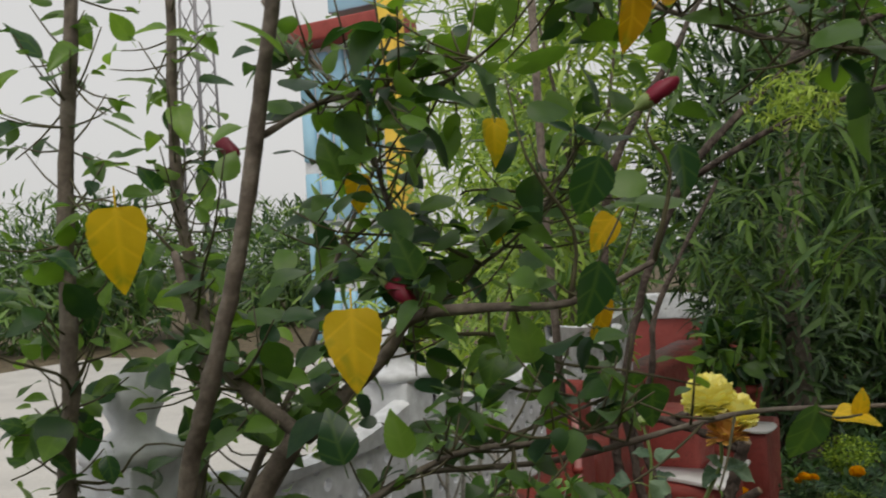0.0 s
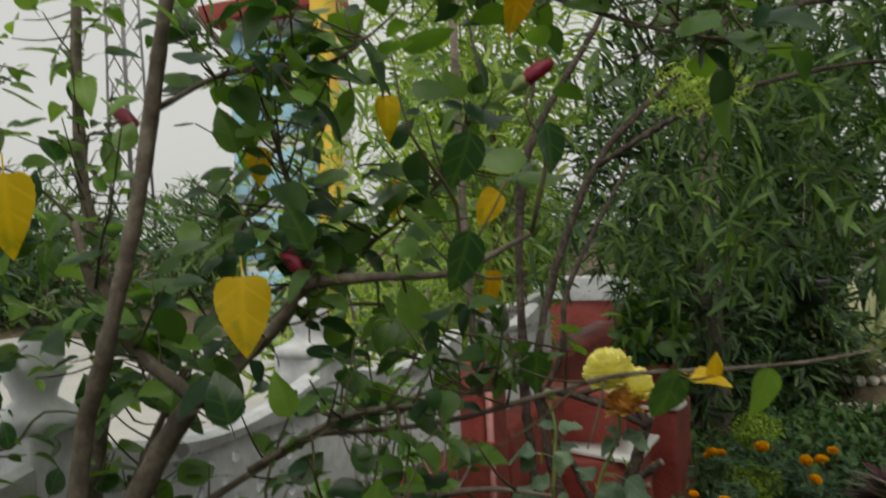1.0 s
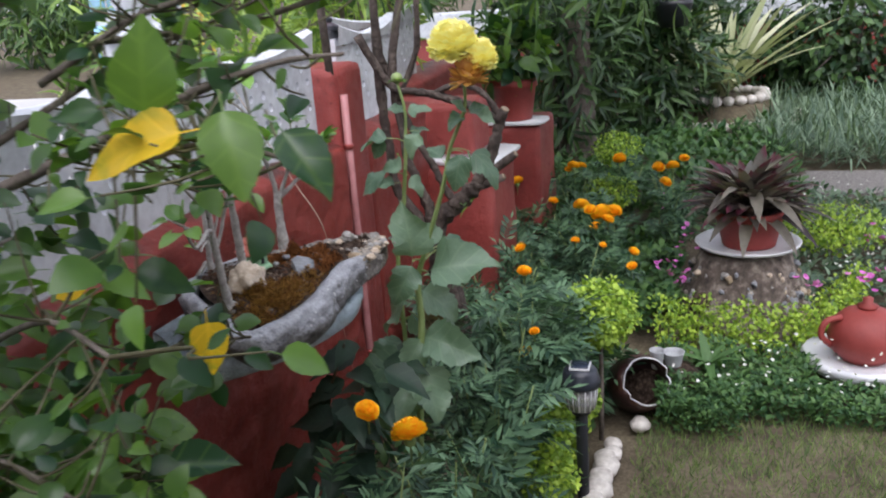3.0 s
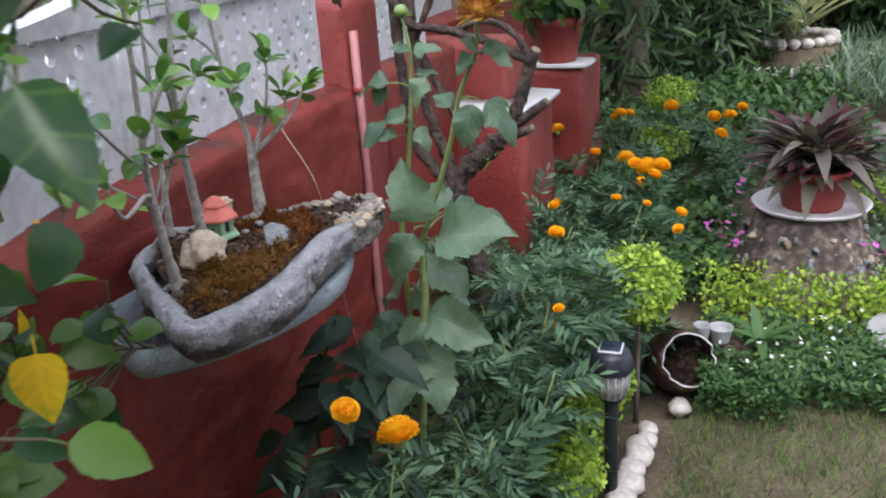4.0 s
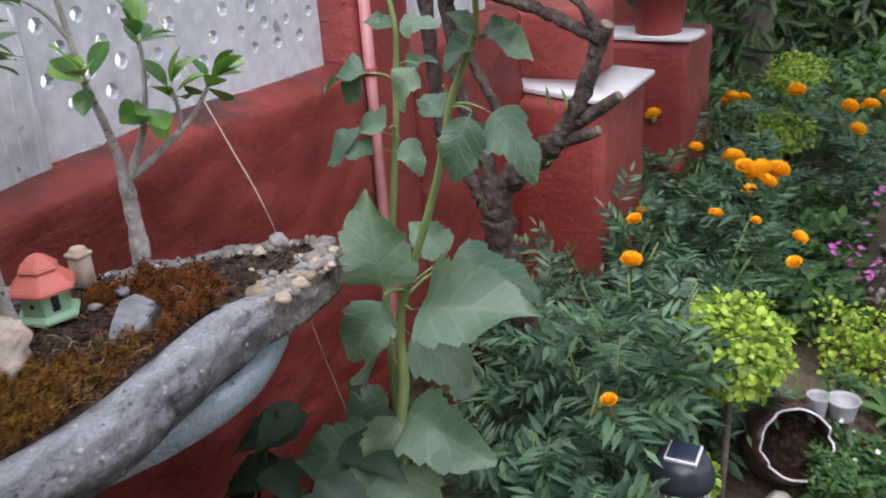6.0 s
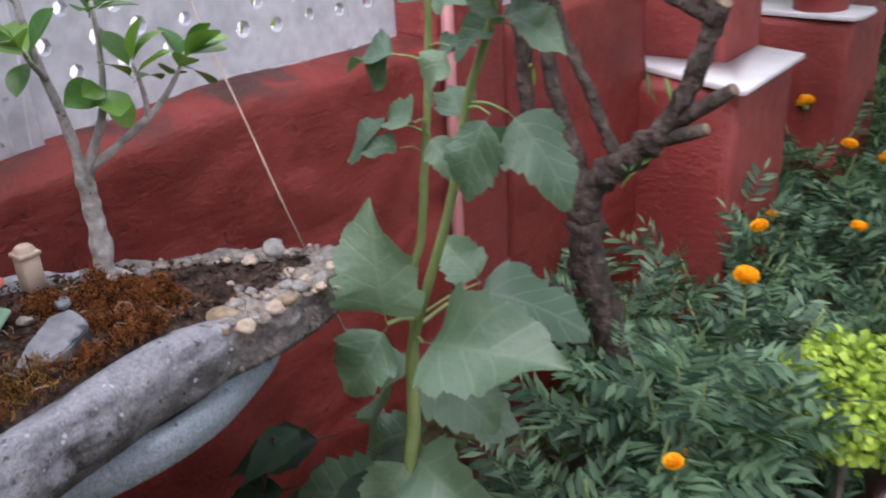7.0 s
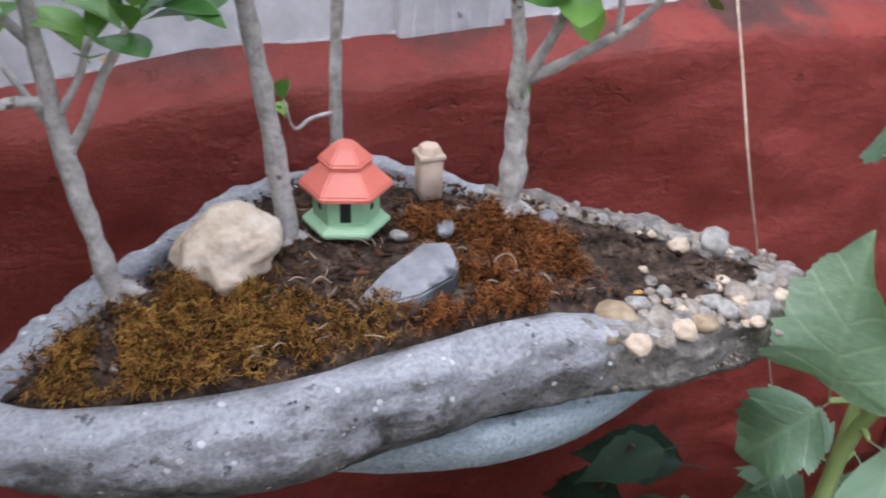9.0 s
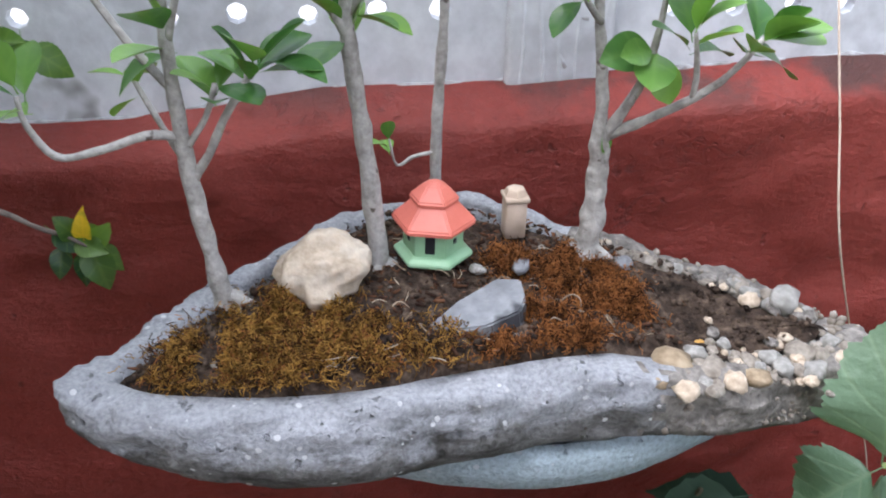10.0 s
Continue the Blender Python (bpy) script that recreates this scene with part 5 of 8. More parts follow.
HIB_YELLOW = [leaf_mesh("yellow_leaf", s, YELLOWED) for s in HEART_SHAPES]

hibiscus = thing("hibiscus_shrub", (-0.68, 0.60, 0.0), "tall leggy hibiscus shrub with yellowing leaves and closed red buds", "shrub")
HIB_LIMBS = [
    [(-0.68, 0.60, -0.02, 0.028), (-0.67, 0.60, 0.4, 0.024), (-0.62, 0.572, 0.824, 0.021), (-0.587, 0.606, 1.216, 0.018), (-0.538, 0.654, 1.379, 0.016), (-0.498, 0.673, 1.445, 0.015)],
    [(-0.631, 0.559, 0.727, 0.018), (-0.606, 0.573, 1.116, 0.015), (-0.582, 0.591, 1.391, 0.0125), (-0.551, 0.599, 1.5, 0.0115), (-0.522, 0.608, 1.597, 0.0108), (-0.503, 0.617, 1.685, 0.0103), (-0.484, 0.628, 1.797, 0.0098), (-0.464, 0.639, 1.923, 0.009), (-0.441, 0.653, 2.144, 0.008)],
    [(-0.642, 0.582, 0.775, 0.016), (-0.704, 0.689, 1.117, 0.014), (-0.752, 0.809, 1.469, 0.012), (-0.786, 0.846, 1.588, 0.0115), (-0.828, 0.862, 1.709, 0.011), (-0.847, 0.879, 1.867, 0.010), (-0.854, 0.898, 2.085, 0.009)],
    [(-0.644, 0.538, 0.629, 0.018), (-0.754, 0.589, 1.116, 0.015), (-0.817, 0.637, 1.387, 0.0135), (-0.809, 0.644, 1.494, 0.013), (-0.828, 0.666, 1.705, 0.012), (-0.825, 0.681, 1.877, 0.011), (-0.818, 0.696, 2.098, 0.01)],
    [(-0.486, 0.672, 1.445, 0.011), (-0.533, 0.678, 1.472, 0.0105), (-0.593, 0.687, 1.505, 0.010), (-0.665, 0.709, 1.566, 0.008), (-0.716, 0.732, 1.654, 0.006)],
    [(-0.502, 0.693, 1.44, 0.0115), (-0.453, 0.705, 1.486, 0.0105), (-0.399, 0.706, 1.532, 0.0095), (-0.366, 0.708, 1.568, 0.008), (-0.276, 0.702, 1.577, 0.006), (-0.188, 0.694, 1.58, 0.0045), (-0.112, 0.712, 1.614, 0.003)],
    [(-0.463, 0.65, 1.922, 0.006), (-0.354, 0.754, 1.955, 0.005), (-0.248, 0.828, 1.935, 0.0042), (-0.158, 0.815, 1.889, 0.0038), (-0.08, 0.803, 1.848, 0.0034), (0.007, 0.791, 1.809, 0.0028), (0.092, 0.802, 1.788, 0.002)],
    [(-0.494, 0.636, 1.763, 0.0045), (-0.457, 0.691, 1.8, 0.004), (-0.376, 0.686, 1.803, 0.0035), (-0.307, 0.681, 1.797, 0.003), (-0.261, 0.691, 1.823, 0.002)],
    [(-0.609, 0.801, 1.965, 0.0045), (-0.584, 0.817, 1.917, 0.0045), (-0.512, 0.805, 1.845, 0.0042), (-0.463, 0.794, 1.776, 0.004), (-0.438, 0.784, 1.709, 0.0038), (-0.401, 0.77, 1.621, 0.0035), (-0.387, 0.74, 1.558, 0.003)],
    [(-0.36, 0.688, 1.413, 0.004), (-0.229, 0.737, 1.421, 0.0038), (-0.102, 0.77, 1.454, 0.0034), (-0.039, 0.767, 1.47, 0.003), (0.054, 0.761, 1.478, 0.0026), (0.126, 0.757, 1.486, 0.0022), (0.187, 0.766, 1.497, 0.0015)],
    [(-0.643, 0.609, 1.197, 0.010), (-0.498, 0.644, 1.266, 0.0085), (-0.366, 0.636, 1.314, 0.0072), (-0.247, 0.639, 1.362, 0.0055), (-0.141, 0.621, 1.39, 0.0035), (-0.067, 0.596, 1.397, 0.002)],
    [(-0.366, 0.631, 1.315, 0.005), (-0.279, 0.568, 1.329, 0.004), (-0.203, 0.499, 1.333, 0.0035), (-0.128, 0.482, 1.348, 0.003), (-0.076, 0.494, 1.332, 0.002)],
    [(-0.613, 0.582, 1.018, 0.007), (-0.548, 0.571, 1.087, 0.006), (-0.46, 0.587, 1.137, 0.005), (-0.373, 0.561, 1.167, 0.004), (-0.276, 0.51, 1.159, 0.003)],
    [(-0.621, 0.554, 0.872, 0.008), (-0.525, 0.512, 0.99, 0.006), (-0.427, 0.478, 1.069, 0.005), (-0.34, 0.45, 1.08, 0.004), (-0.265, 0.432, 1.063, 0.003)],
    [(-0.621, 0.542, 0.823, 0.007), (-0.514, 0.456, 0.902, 0.006), (-0.406, 0.41, 0.972, 0.005), (-0.319, 0.384, 0.993, 0.003)],
    [(-0.632, 0.577, 0.631, 0.007), (-0.671, 0.747, 0.806, 0.0055), (-0.735, 0.942, 0.936, 0.004), (-0.742, 1.032, 0.911, 0.003), (-0.738, 1.071, 0.891, 0.002)],
    [(-0.679, 0.683, 1.067, 0.006), (-0.7, 0.856, 1.147, 0.0045), (-0.735, 0.988, 1.106, 0.003), (-0.735, 1.058, 1.08, 0.002)],
    [(-0.706, 0.694, 1.167, 0.008), (-0.626, 0.75, 1.38, 0.006), (-0.587, 0.824, 1.519, 0.005), (-0.569, 0.88, 1.645, 0.004), (-0.527, 0.911, 1.752, 0.003)],
    [(-0.587, 0.824, 1.519, 0.004), (-0.475, 0.862, 1.568, 0.0035), (-0.364, 0.879, 1.617, 0.003), (-0.277, 0.87, 1.678, 0.0022), (-0.223, 0.843, 1.742, 0.0018)],
    [(-0.63, 0.621, 0.777, 0.006), (-0.531, 0.762, 0.944, 0.004), (-0.425, 0.852, 1.022, 0.0032), (-0.373, 0.856, 1.024, 0.003), (-0.337, 0.853, 1.03, 0.0025)],
    [(-0.424, 0.67, 1.376, 0.005), (-0.317, 0.686, 1.433, 0.004), (-0.218, 0.679, 1.452, 0.003), (-0.143, 0.674, 1.471, 0.002)],
    [(-0.66, 0.58, 0.5, 0.006), (-0.503, 0.511, 0.749, 0.005), (-0.384, 0.495, 0.878, 0.004), (-0.288, 0.479, 0.929, 0.003)],
    [(-0.66, 0.56, 0.45, 0.006), (-0.485, 0.408, 0.688, 0.005), (-0.355, 0.362, 0.828, 0.004), (-0.258, 0.357, 0.889, 0.003)],
    [(-0.633, 0.576, 0.582, 0.006), (-0.565, 0.637, 0.779, 0.005), (-0.457, 0.652, 0.907, 0.004), (-0.372, 0.637, 0.957, 0.003)],
    # these two limbs lean out of view, added to shade the lower wall
    [(-0.66, 0.56, 0.45, 0.009), (-0.593, 0.375, 0.771, 0.007), (-0.538, 0.237, 1.062, 0.005), (-0.519, 0.106, 1.317, 0.003)],
    [(-0.67, 0.55, 0.4, 0.009), (-0.707, 0.309, 0.814, 0.007), (-0.733, 0.103, 1.111, 0.005), (-0.729, -0.139, 1.427, 0.003)],
    [(-0.67, 0.58, 0.35, 0.008), (-0.55, 0.431, 0.628, 0.006), (-0.441, 0.327, 0.823, 0.004), (-0.377, 0.244, 0.919, 0.003)],
    [(-0.67, 0.60, 0.3, 0.008), (-0.569, 0.533, 0.632, 0.006), (-0.458, 0.55, 0.848, 0.004), (-0.372, 0.525, 0.908, 0.003)],
    [(-0.645, 0.633, 1.237, 0.008), (-0.532, 0.734, 1.316, 0.006), (-0.422, 0.813, 1.384, 0.005), (-0.294, 0.847, 1.43, 0.003), (-0.198, 0.843, 1.469, 0.002)],
]
for i, l in enumerate(HIB_LIMBS):
    pts = [(p[0] + 0.68, p[1] - 0.60, p[2], p[3] * 0.82) for p in l]
    mesh_object("trunk" if i == 0 else "branch", *tube(pts, 10 if l[0][3] > 0.008 else 7, 5, 0.3, i, 60), BARK, hibiscus)

rh = rnd(77)


def clear(p):
    """Keeps the strip beside the shrub free."""
    if p[0] > -0.11 and p[1] < 0.72:
        return False
    if p[1] > 0.60 and p[0] > -0.30 and p[2] < 1.33:
        return False
    if p[1] > 0.74 and p[0] > -0.33 and p[2] < 1.62:
        return False
    if p[1] > 0.84 and p[2] < 1.3:
        return False
    return p[0] > -1.0


twigs, single, mass = [], [], []
for i, l in enumerate(HIB_LIMBS[2:]):
    pts = smooth_line(l, 6)
    length = sum(np.linalg.norm(pts[k + 1][:3] - pts[k][:3]) for k in range(len(pts) - 1))
    thin = l[0][3] < 0.007
    count = int(length * (125 if thin else 66) * (1.7 if max(p[2] for p in l) < 1.12 and l[-1][1] < 0.7 else 1.0))
    for k in range(count):
        q = pts[rh.randrange(len(pts) // (6 if not thin else 4), len(pts))]
        p = Vector(q[:3])
        if p.z < 0.5:
            continue
        d = rand_dir(rh, 0.5)
        long = rh.uniform(0.025, 0.12)
        end = p + d * long
        if not clear(end):
            continue
        mid = p + d * long * 0.5 + Vector((0, 0, -0.006))
        twigs.append(tube([(*p, 0.0016), (*mid, 0.0013), (*end, 0.0009)], 5, 2))
        for j in range(rh.choice((1, 2, 2, 3))):
            at = p.lerp(end, 1 - 0.3 * j)
            ahead = d * 0.6 + rand_dir(rh, -0.15)
            ahead.z *= 0.55
            near = 0.72 if at.y < 0.62 and at.x > -0.5 else 1.0
            m = aim(at, ahead, (rh.gauss(0, 0.45) + 0.2, rh.gauss(0, 0.45) - 0.25, 1.0), near * rh.choice((0.3, 0.42, 0.52, 0.6, 0.7, 0.85)))
            if clear(at + ahead * 0.05):
                (single if len(single) < 290 and at.y < 0.9 else mass).append(m)
for i in range(50):
    q = HIB_LIMBS[rh.randrange(2, len(HIB_LIMBS))]
    p = Vector(q[rh.randrange(2, len(q))][:3])
    d = rand_dir(rh, 0.4)
    end = p + d * rh.uniform(0.12, 0.28)
    if p.z > 1.0 and clear(p) and clear(end) and end.y < 0.95:
        mid = p.lerp(end, 0.35) + rand_dir(rh) * 0.025
        far = p.lerp(end, 0.7) + rand_dir(rh) * 0.03
        twigs.insert(0, tube([(*p, 0.0026), (*mid, 0.002), (*far, 0.0015), (*end, 0.0009)], 5, 3, 0.3, i, 90))
        for j in range(4):
            at = p.lerp(end, 0.4 + 0.2 * j)
            mass.append(aim(at, d * 0.5 + rand_dir(rh, -0.2), (rh.gauss(0, 0.5) + 0.25, rh.gauss(0, 0.5) - 0.35, 1.0), rh.uniform(0.3, 0.75)))
for k in range(200):
    p = Vector((rh.uniform(-0.74, -0.40), rh.uniform(0.52, 0.80), rh.uniform(0.92, 1.24)))
    if clear(p):
        way = rand_dir(rh, -0.1)
        way.z *= 0.55
        mass.append(aim(p, way, (rh.gauss(0, 0.4) + 0.15, rh.gauss(0, 0.4) - 0.2, 1.0), rh.uniform(0.5, 0.95)))
for t in twigs[:260]:
    mesh_object("twig", [Vector(v) - hibiscus.location for v in t[0]], t[1], TWIG, hibiscus)
tagged(mesh_object("twig_mass", *merge(*[([Vector(v) - hibiscus.location for v in t[0]], t[1]) for t in twigs[260:]]), TWIG, hibiscus), kind="stuff")
for m in single:
    put("leaf", HIB_LEAF[rh.randrange(6)], hibiscus, m)
for k in range(72):
    q = rand_dir(rh) * rh.random() ** 0.4
    p = Vector((-0.43 + q.x * 0.11, 0.59 + q.y * 0.10, 0.95 + q.z * 0.10))
    put("leaf", HIB_LEAF[rh.randrange(6)], hibiscus, aim(p, (q.x + rh.gauss(0.2, 0.5), q.y + rh.gauss(-0.2, 0.5), rh.gauss(-0.1, 0.25)), (rh.gauss(0.15, 0.35), rh.gauss(-0.3, 0.35), 1.0), rh.uniform(0.7, 1.15)))
for k in range(420):
    p = Vector((-0.50 + rh.gauss(0, 0.10), 0.47 + rh.gauss(0, 0.13), 0.74 + rh.gauss(0, 0.15)))
    if clear(p) and p.x < -0.26 and p.y < 0.78 and p.z < 1.0 - 0.35 * (p.x + 0.5):
        mass.append(aim(p, rand_dir(rh, -0.1), (rh.gauss(0, 0.5) + 0.2, rh.gauss(0, 0.5) - 0.3, 1.0), rh.uniform(0.75, 1.25)))
# filler leaves added outside the view's left edge, to shade the wall
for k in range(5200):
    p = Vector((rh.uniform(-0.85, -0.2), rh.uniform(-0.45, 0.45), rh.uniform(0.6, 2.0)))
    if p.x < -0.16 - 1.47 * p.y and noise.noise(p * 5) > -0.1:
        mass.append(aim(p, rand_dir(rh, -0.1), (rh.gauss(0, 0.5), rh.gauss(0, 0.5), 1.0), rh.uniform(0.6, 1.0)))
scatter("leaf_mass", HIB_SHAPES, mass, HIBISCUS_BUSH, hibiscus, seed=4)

# two low side shoots with large leaves
rv = rnd(313)
for a, b in (((-0.397, 0.801, 1.546), (-0.117, 0.871, 1.486)), ((-0.383, 0.842, 1.483), (-0.163, 0.932, 1.443))):
    a, b = Vector(a), Vector(b)
    shoot = [(*(a.lerp(b, k / 4) + rand_dir(rv) * 0.012 - hibiscus.location), 0.003 - 0.0005 * k) for k in range(5)]
    mesh_object("branch", *tube(shoot, 6, 4, 0.3, 3, 80), TWIG, hibiscus)
    for k in range(17):
        way = rand_dir(rv, -0.25)
        put("leaf", HIB_LEAF[rv.randrange(6)], hibiscus, aim(a.lerp(b, rv.uniform(0.1, 1.0)) + rand_dir(rv) * 0.012, way, (rv.gauss(0, 0.4) + 0.2, rv.gauss(0, 0.4) - 0.4, 1.0), rv.uniform(0.5, 0.9)))

# named yellow leaves: base, tip, size
for base, tip, face, size in [
    ((-0.364, 0.593, 1.59), (-0.356, 0.581, 1.514), (0.45, -0.85, 0.25), 1.2), ((-0.488, 0.437, 1.689), (-0.48, 0.434, 1.611), (0.7, -0.7, 0.1), 1.12),
    ((-0.13, 0.765, 1.879), (-0.13, 0.762, 1.809), (0.9, -0.5, 0.2), 0.95), ((-0.484, 0.806, 1.732), (-0.496, 0.813, 1.687), (0.2, -0.9, 0.3), 0.8),
    ((-0.279, 0.748, 1.765), (-0.275, 0.743, 1.72), (0.5, -0.8, 0.4), 0.75), ((-0.327, 0.854, 1.681), (-0.332, 0.854, 1.636), (0.4, -0.8, 0.5), 0.75),
    ((-0.21, 0.858, 1.571), (-0.212, 0.853, 1.511), (1.0, -0.2, 0.1), 0.85), ((-0.172, 0.785, 1.656), (-0.197, 0.785, 1.626), (0.3, -0.8, 0.5), 0.7),
    ((0.034, 0.751, 1.473), (0.084, 0.736, 1.467), (0.1, -0.45, 0.9), 0.6), ((0.049, 0.751, 1.481), (0.056, 0.746, 1.506), (0.6, -0.8, 0.1), 0.38),
    ((-0.144, 0.47, 1.358), (-0.201, 0.44, 1.351), (0.1, -0.7, 0.75), 1.15), ((-0.264, 0.647, 1.134), (-0.258, 0.637, 1.069), (0.6, -0.8, 0.2), 0.9),
    ((-0.395, 0.646, 1.181), (-0.43, 0.641, 1.166), (0.2, -0.7, 0.7), 0.8), ((-0.568, 0.718, 1.117), (-0.608, 0.718, 1.107), (0.2, -0.6, 0.8), 0.8),
    ((-0.102, 0.766, 1.866), (-0.072, 0.761, 1.891), (0.4, -0.8, 0.4), 0.7), ((-0.735, 1.066, 0.911), (-0.72, 1.071, 0.946), (0.9, 0, 0.3), 0.5)]:
    d = Vector(tip) - Vector(base)
    put("yellow_leaf", HIB_YELLOW[rh.randrange(3)], hibiscus, aim(Vector(base) - d.normalized() * 0.016, d, face, size), "yellowed leaf")
for base, tip, face, size in [
    ((-0.442, 0.702, 1.718), (-0.45, 0.687, 1.763), (0.5, -0.8, 0.3), 0.95), ((-0.335, 0.665, 1.611), (-0.343, 0.65, 1.651), (0.5, -0.8, 0.3), 0.9), ((-0.107, 0.548, 1.694), (-0.117, 0.538, 1.644), (0.7, -0.6, 0.4), 0.95),
    ((-0.057, 0.596, 1.701), (-0.047, 0.591, 1.656), (0.7, -0.6, 0.3), 0.9), ((-0.287, 0.544, 1.469), (-0.292, 0.534, 1.509), (0.5, -0.8, 0.3), 0.9), ((-0.344, 0.537, 1.46), (-0.349, 0.527, 1.5), (0.5, -0.8, 0.3), 1.0),
    ((-0.236, 0.711, 1.523), (-0.241, 0.701, 1.563), (0.5, -0.8, 0.3), 0.9), ((-0.118, 0.484, 1.372), (-0.103, 0.464, 1.337), (0.4, -0.8, 0.5), 1.15), ((-0.086, 0.508, 1.351), (-0.056, 0.493, 1.321), (0.4, -0.7, 0.6), 1.1), ((-0.172, 0.47, 1.373), (-0.157, 0.45, 1.413), (0.4, -0.8, 0.4), 1.1),
    ((-0.111, 0.548, 1.618), (-0.121, 0.538, 1.563), (0.8, -0.5, 0.3), 1.1), ((0.013, 0.753, 1.477), (0.003, 0.743, 1.427), (0.7, -0.6, 0.2), 0.9), ((0.095, 0.758, 1.48), (0.085, 0.748, 1.43), (0.7, -0.6, 0.2), 0.9),
    ((-0.431, 0.858, 1.031), (-0.391, 0.848, 1.051), (0.6, -0.6, 0.5), 0.95), ((-0.742, 1.042, 0.906), (-0.735, 1.072, 0.881), (0.9, 0.0, 0.5), 0.6), ((-0.738, 1.071, 0.891), (-0.72, 1.081, 0.856), (0.9, 0.0, 0.3), 0.75), ((-0.74, 1.061, 0.896), (-0.72, 1.096, 0.891), (0.9, 0.0, 0.5), 0.55), ((-0.742, 1.056, 0.906), (-0.72, 1.046, 0.931), (0.9, 0.0, 0.5), 0.5), ((-0.738, 1.076, 0.901), (-0.72, 1.091, 0.926), (0.9, 0.0, 0.4), 0.45),
    ((-0.738, 1.042, 0.886), (-0.715, 1.037, 0.856), (0.9, 0.1, 0.5), 0.5), ((-0.738, 1.081, 0.886), (-0.71, 1.111, 0.866), (0.9, 0.1, 0.5), 0.48), ((-0.738, 1.062, 0.881), (-0.71, 1.062, 0.841), (0.9, 0.1, 0.3), 0.55), ((-0.74, 1.071, 0.906), (-0.715, 1.111, 0.921), (0.9, 0.1, 0.5), 0.42), ((-0.735, 1.058, 1.085), (-0.72, 1.098, 1.065), (0.8, 0, 0.6), 0.6), ((-0.735, 1.028, 1.095), (-0.71, 1.058, 1.105), (0.8, 0, 0.6), 0.6), ((-0.73, 0.998, 1.106), (-0.7, 1.018, 1.136), (0.8, 0, 0.6), 0.6), ((-0.735, 1.048, 1.09), (-0.71, 1.053, 1.055), (0.8, 0, 0.4), 0.55)]:
    d = Vector(tip) - Vector(base)
    put("leaf", HIB_LEAF[rh.randrange(3)], hibiscus, aim(Vector(base) - d.normalized() * 0.016, d, face, size * (0.95 if base[1] > 0.97 else 0.72 if base[1] < 0.62 and base[2] > 1.4 else 0.88)))


def bud(base, tip, size=1.0):
    """A furled hibiscus bud in its green cup, on a stalk."""
    d = (Vector(tip) - Vector(base)).normalized()
    m = Matrix.Translation(base) @ d.to_track_quat("Z", "Y").to_matrix().to_4x4() @ Matrix.Scale(size, 4)
    prof = [(0.002, 0.0), (0.0065, 0.006), (0.009, 0.018), (0.0088, 0.030), (0.007, 0.040), (0.004, 0.046), (0.001, 0.048), (0.0, 0.048)]
    v, f = lathe(prof, 14)
    v = [Matrix.Rotation(p[2] * 50, 3, "Z") @ Vector((p[0] * (1 + 0.12 * math.sin(3 * math.atan2(p[1], p[0]))), p[1], p[2])) for p in v]
    b = new("bud", bpy.data.meshes.new("bud"))
    b.data.from_pydata([tuple(p) for p in v], [], f)
    b.data.materials.append(CRIMSON)
    b.data.polygons.foreach_set("use_smooth", [True] * len(b.data.polygons))
    b.parent = hibiscus
    b.matrix_basis = Matrix.Translation(-hibiscus.location) @ m
    tagged(b, "closed crimson flower bud")
    mesh_object("calyx", *lathe([(0.0015, -0.03), (0.0018, -0.004), (0.006, 0.0), (0.0082, 0.008), (0.0078, 0.014), (0.0055, 0.012)], 10), STEM, b)


bud((-0.105, 0.665, 1.748), (-0.072, 0.673, 1.769), 0.85)
bud((-0.597, 0.686, 1.779), (-0.557, 0.676, 1.754), 1.0)
bud((-0.404, 0.717, 1.612), (-0.362, 0.707, 1.582), 1.1)
bud((-0.722, 0.634, 1.646), (-0.732, 0.634, 1.656), 0.8)

# ---- dahlias ----
LOBED = [max(0.0008, 0.047 * math.sin(math.pi * (k / 48) ** 0.70) ** 0.72 * (1 - 0.25 * (k / 48) ** 4) * (1 + 0.17 * ((6.0 * k / 48) % 1.0 - 0.5) + 0.10 * math.sin(k / 48 * 11))) for k in range(49)]
DAHLIA_LEAF = [leaf_mesh("leaf", leaf(0.105, [w * k for w in LOBED], stalk=0.012, fold=f, curl=c, teeth=0.024, wave=v, seed=s * 2.3, cols=4, sweep=0.12, twist=w2), DAHLIA) for s, (k, f, c, v, w2) in enumerate(((1.02, 0.2, 0.5, 0.09, 0.35), (1.1, 0.1, 0.65, 0.11, -0.4), (0.98, 0.35, 0.55, 0.08, 0.45), (1.04, -0.2, 0.75, 0.10, 0.55), (0.92, 0.45, 0.5, 0.09, -0.45)))]
DRY_LEAF = leaf_mesh("withered_leaf", leaf(0.10, [w * 0.6 for w in LOBED], stalk=0.012, fold=0.9, curl=0.7, teeth=0.03, wave=0.09, seed=4.0, cols=4, twist=1.2), foliage("withered_leaf_brown", (0.10, 0.075, 0.04), (0.26, 0.20, 0.10), rough=0.8, veins=0.1))
POINTED = [0.002, 0.010, 0.016, 0.0195, 0.0195, 0.0185, 0.0165, 0.0135, 0.010, 0.0065, 0.003, 0.0008]
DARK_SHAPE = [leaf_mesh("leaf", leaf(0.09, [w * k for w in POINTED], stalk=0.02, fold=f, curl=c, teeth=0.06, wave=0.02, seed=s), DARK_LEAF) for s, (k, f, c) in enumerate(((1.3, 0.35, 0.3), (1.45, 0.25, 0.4)))]


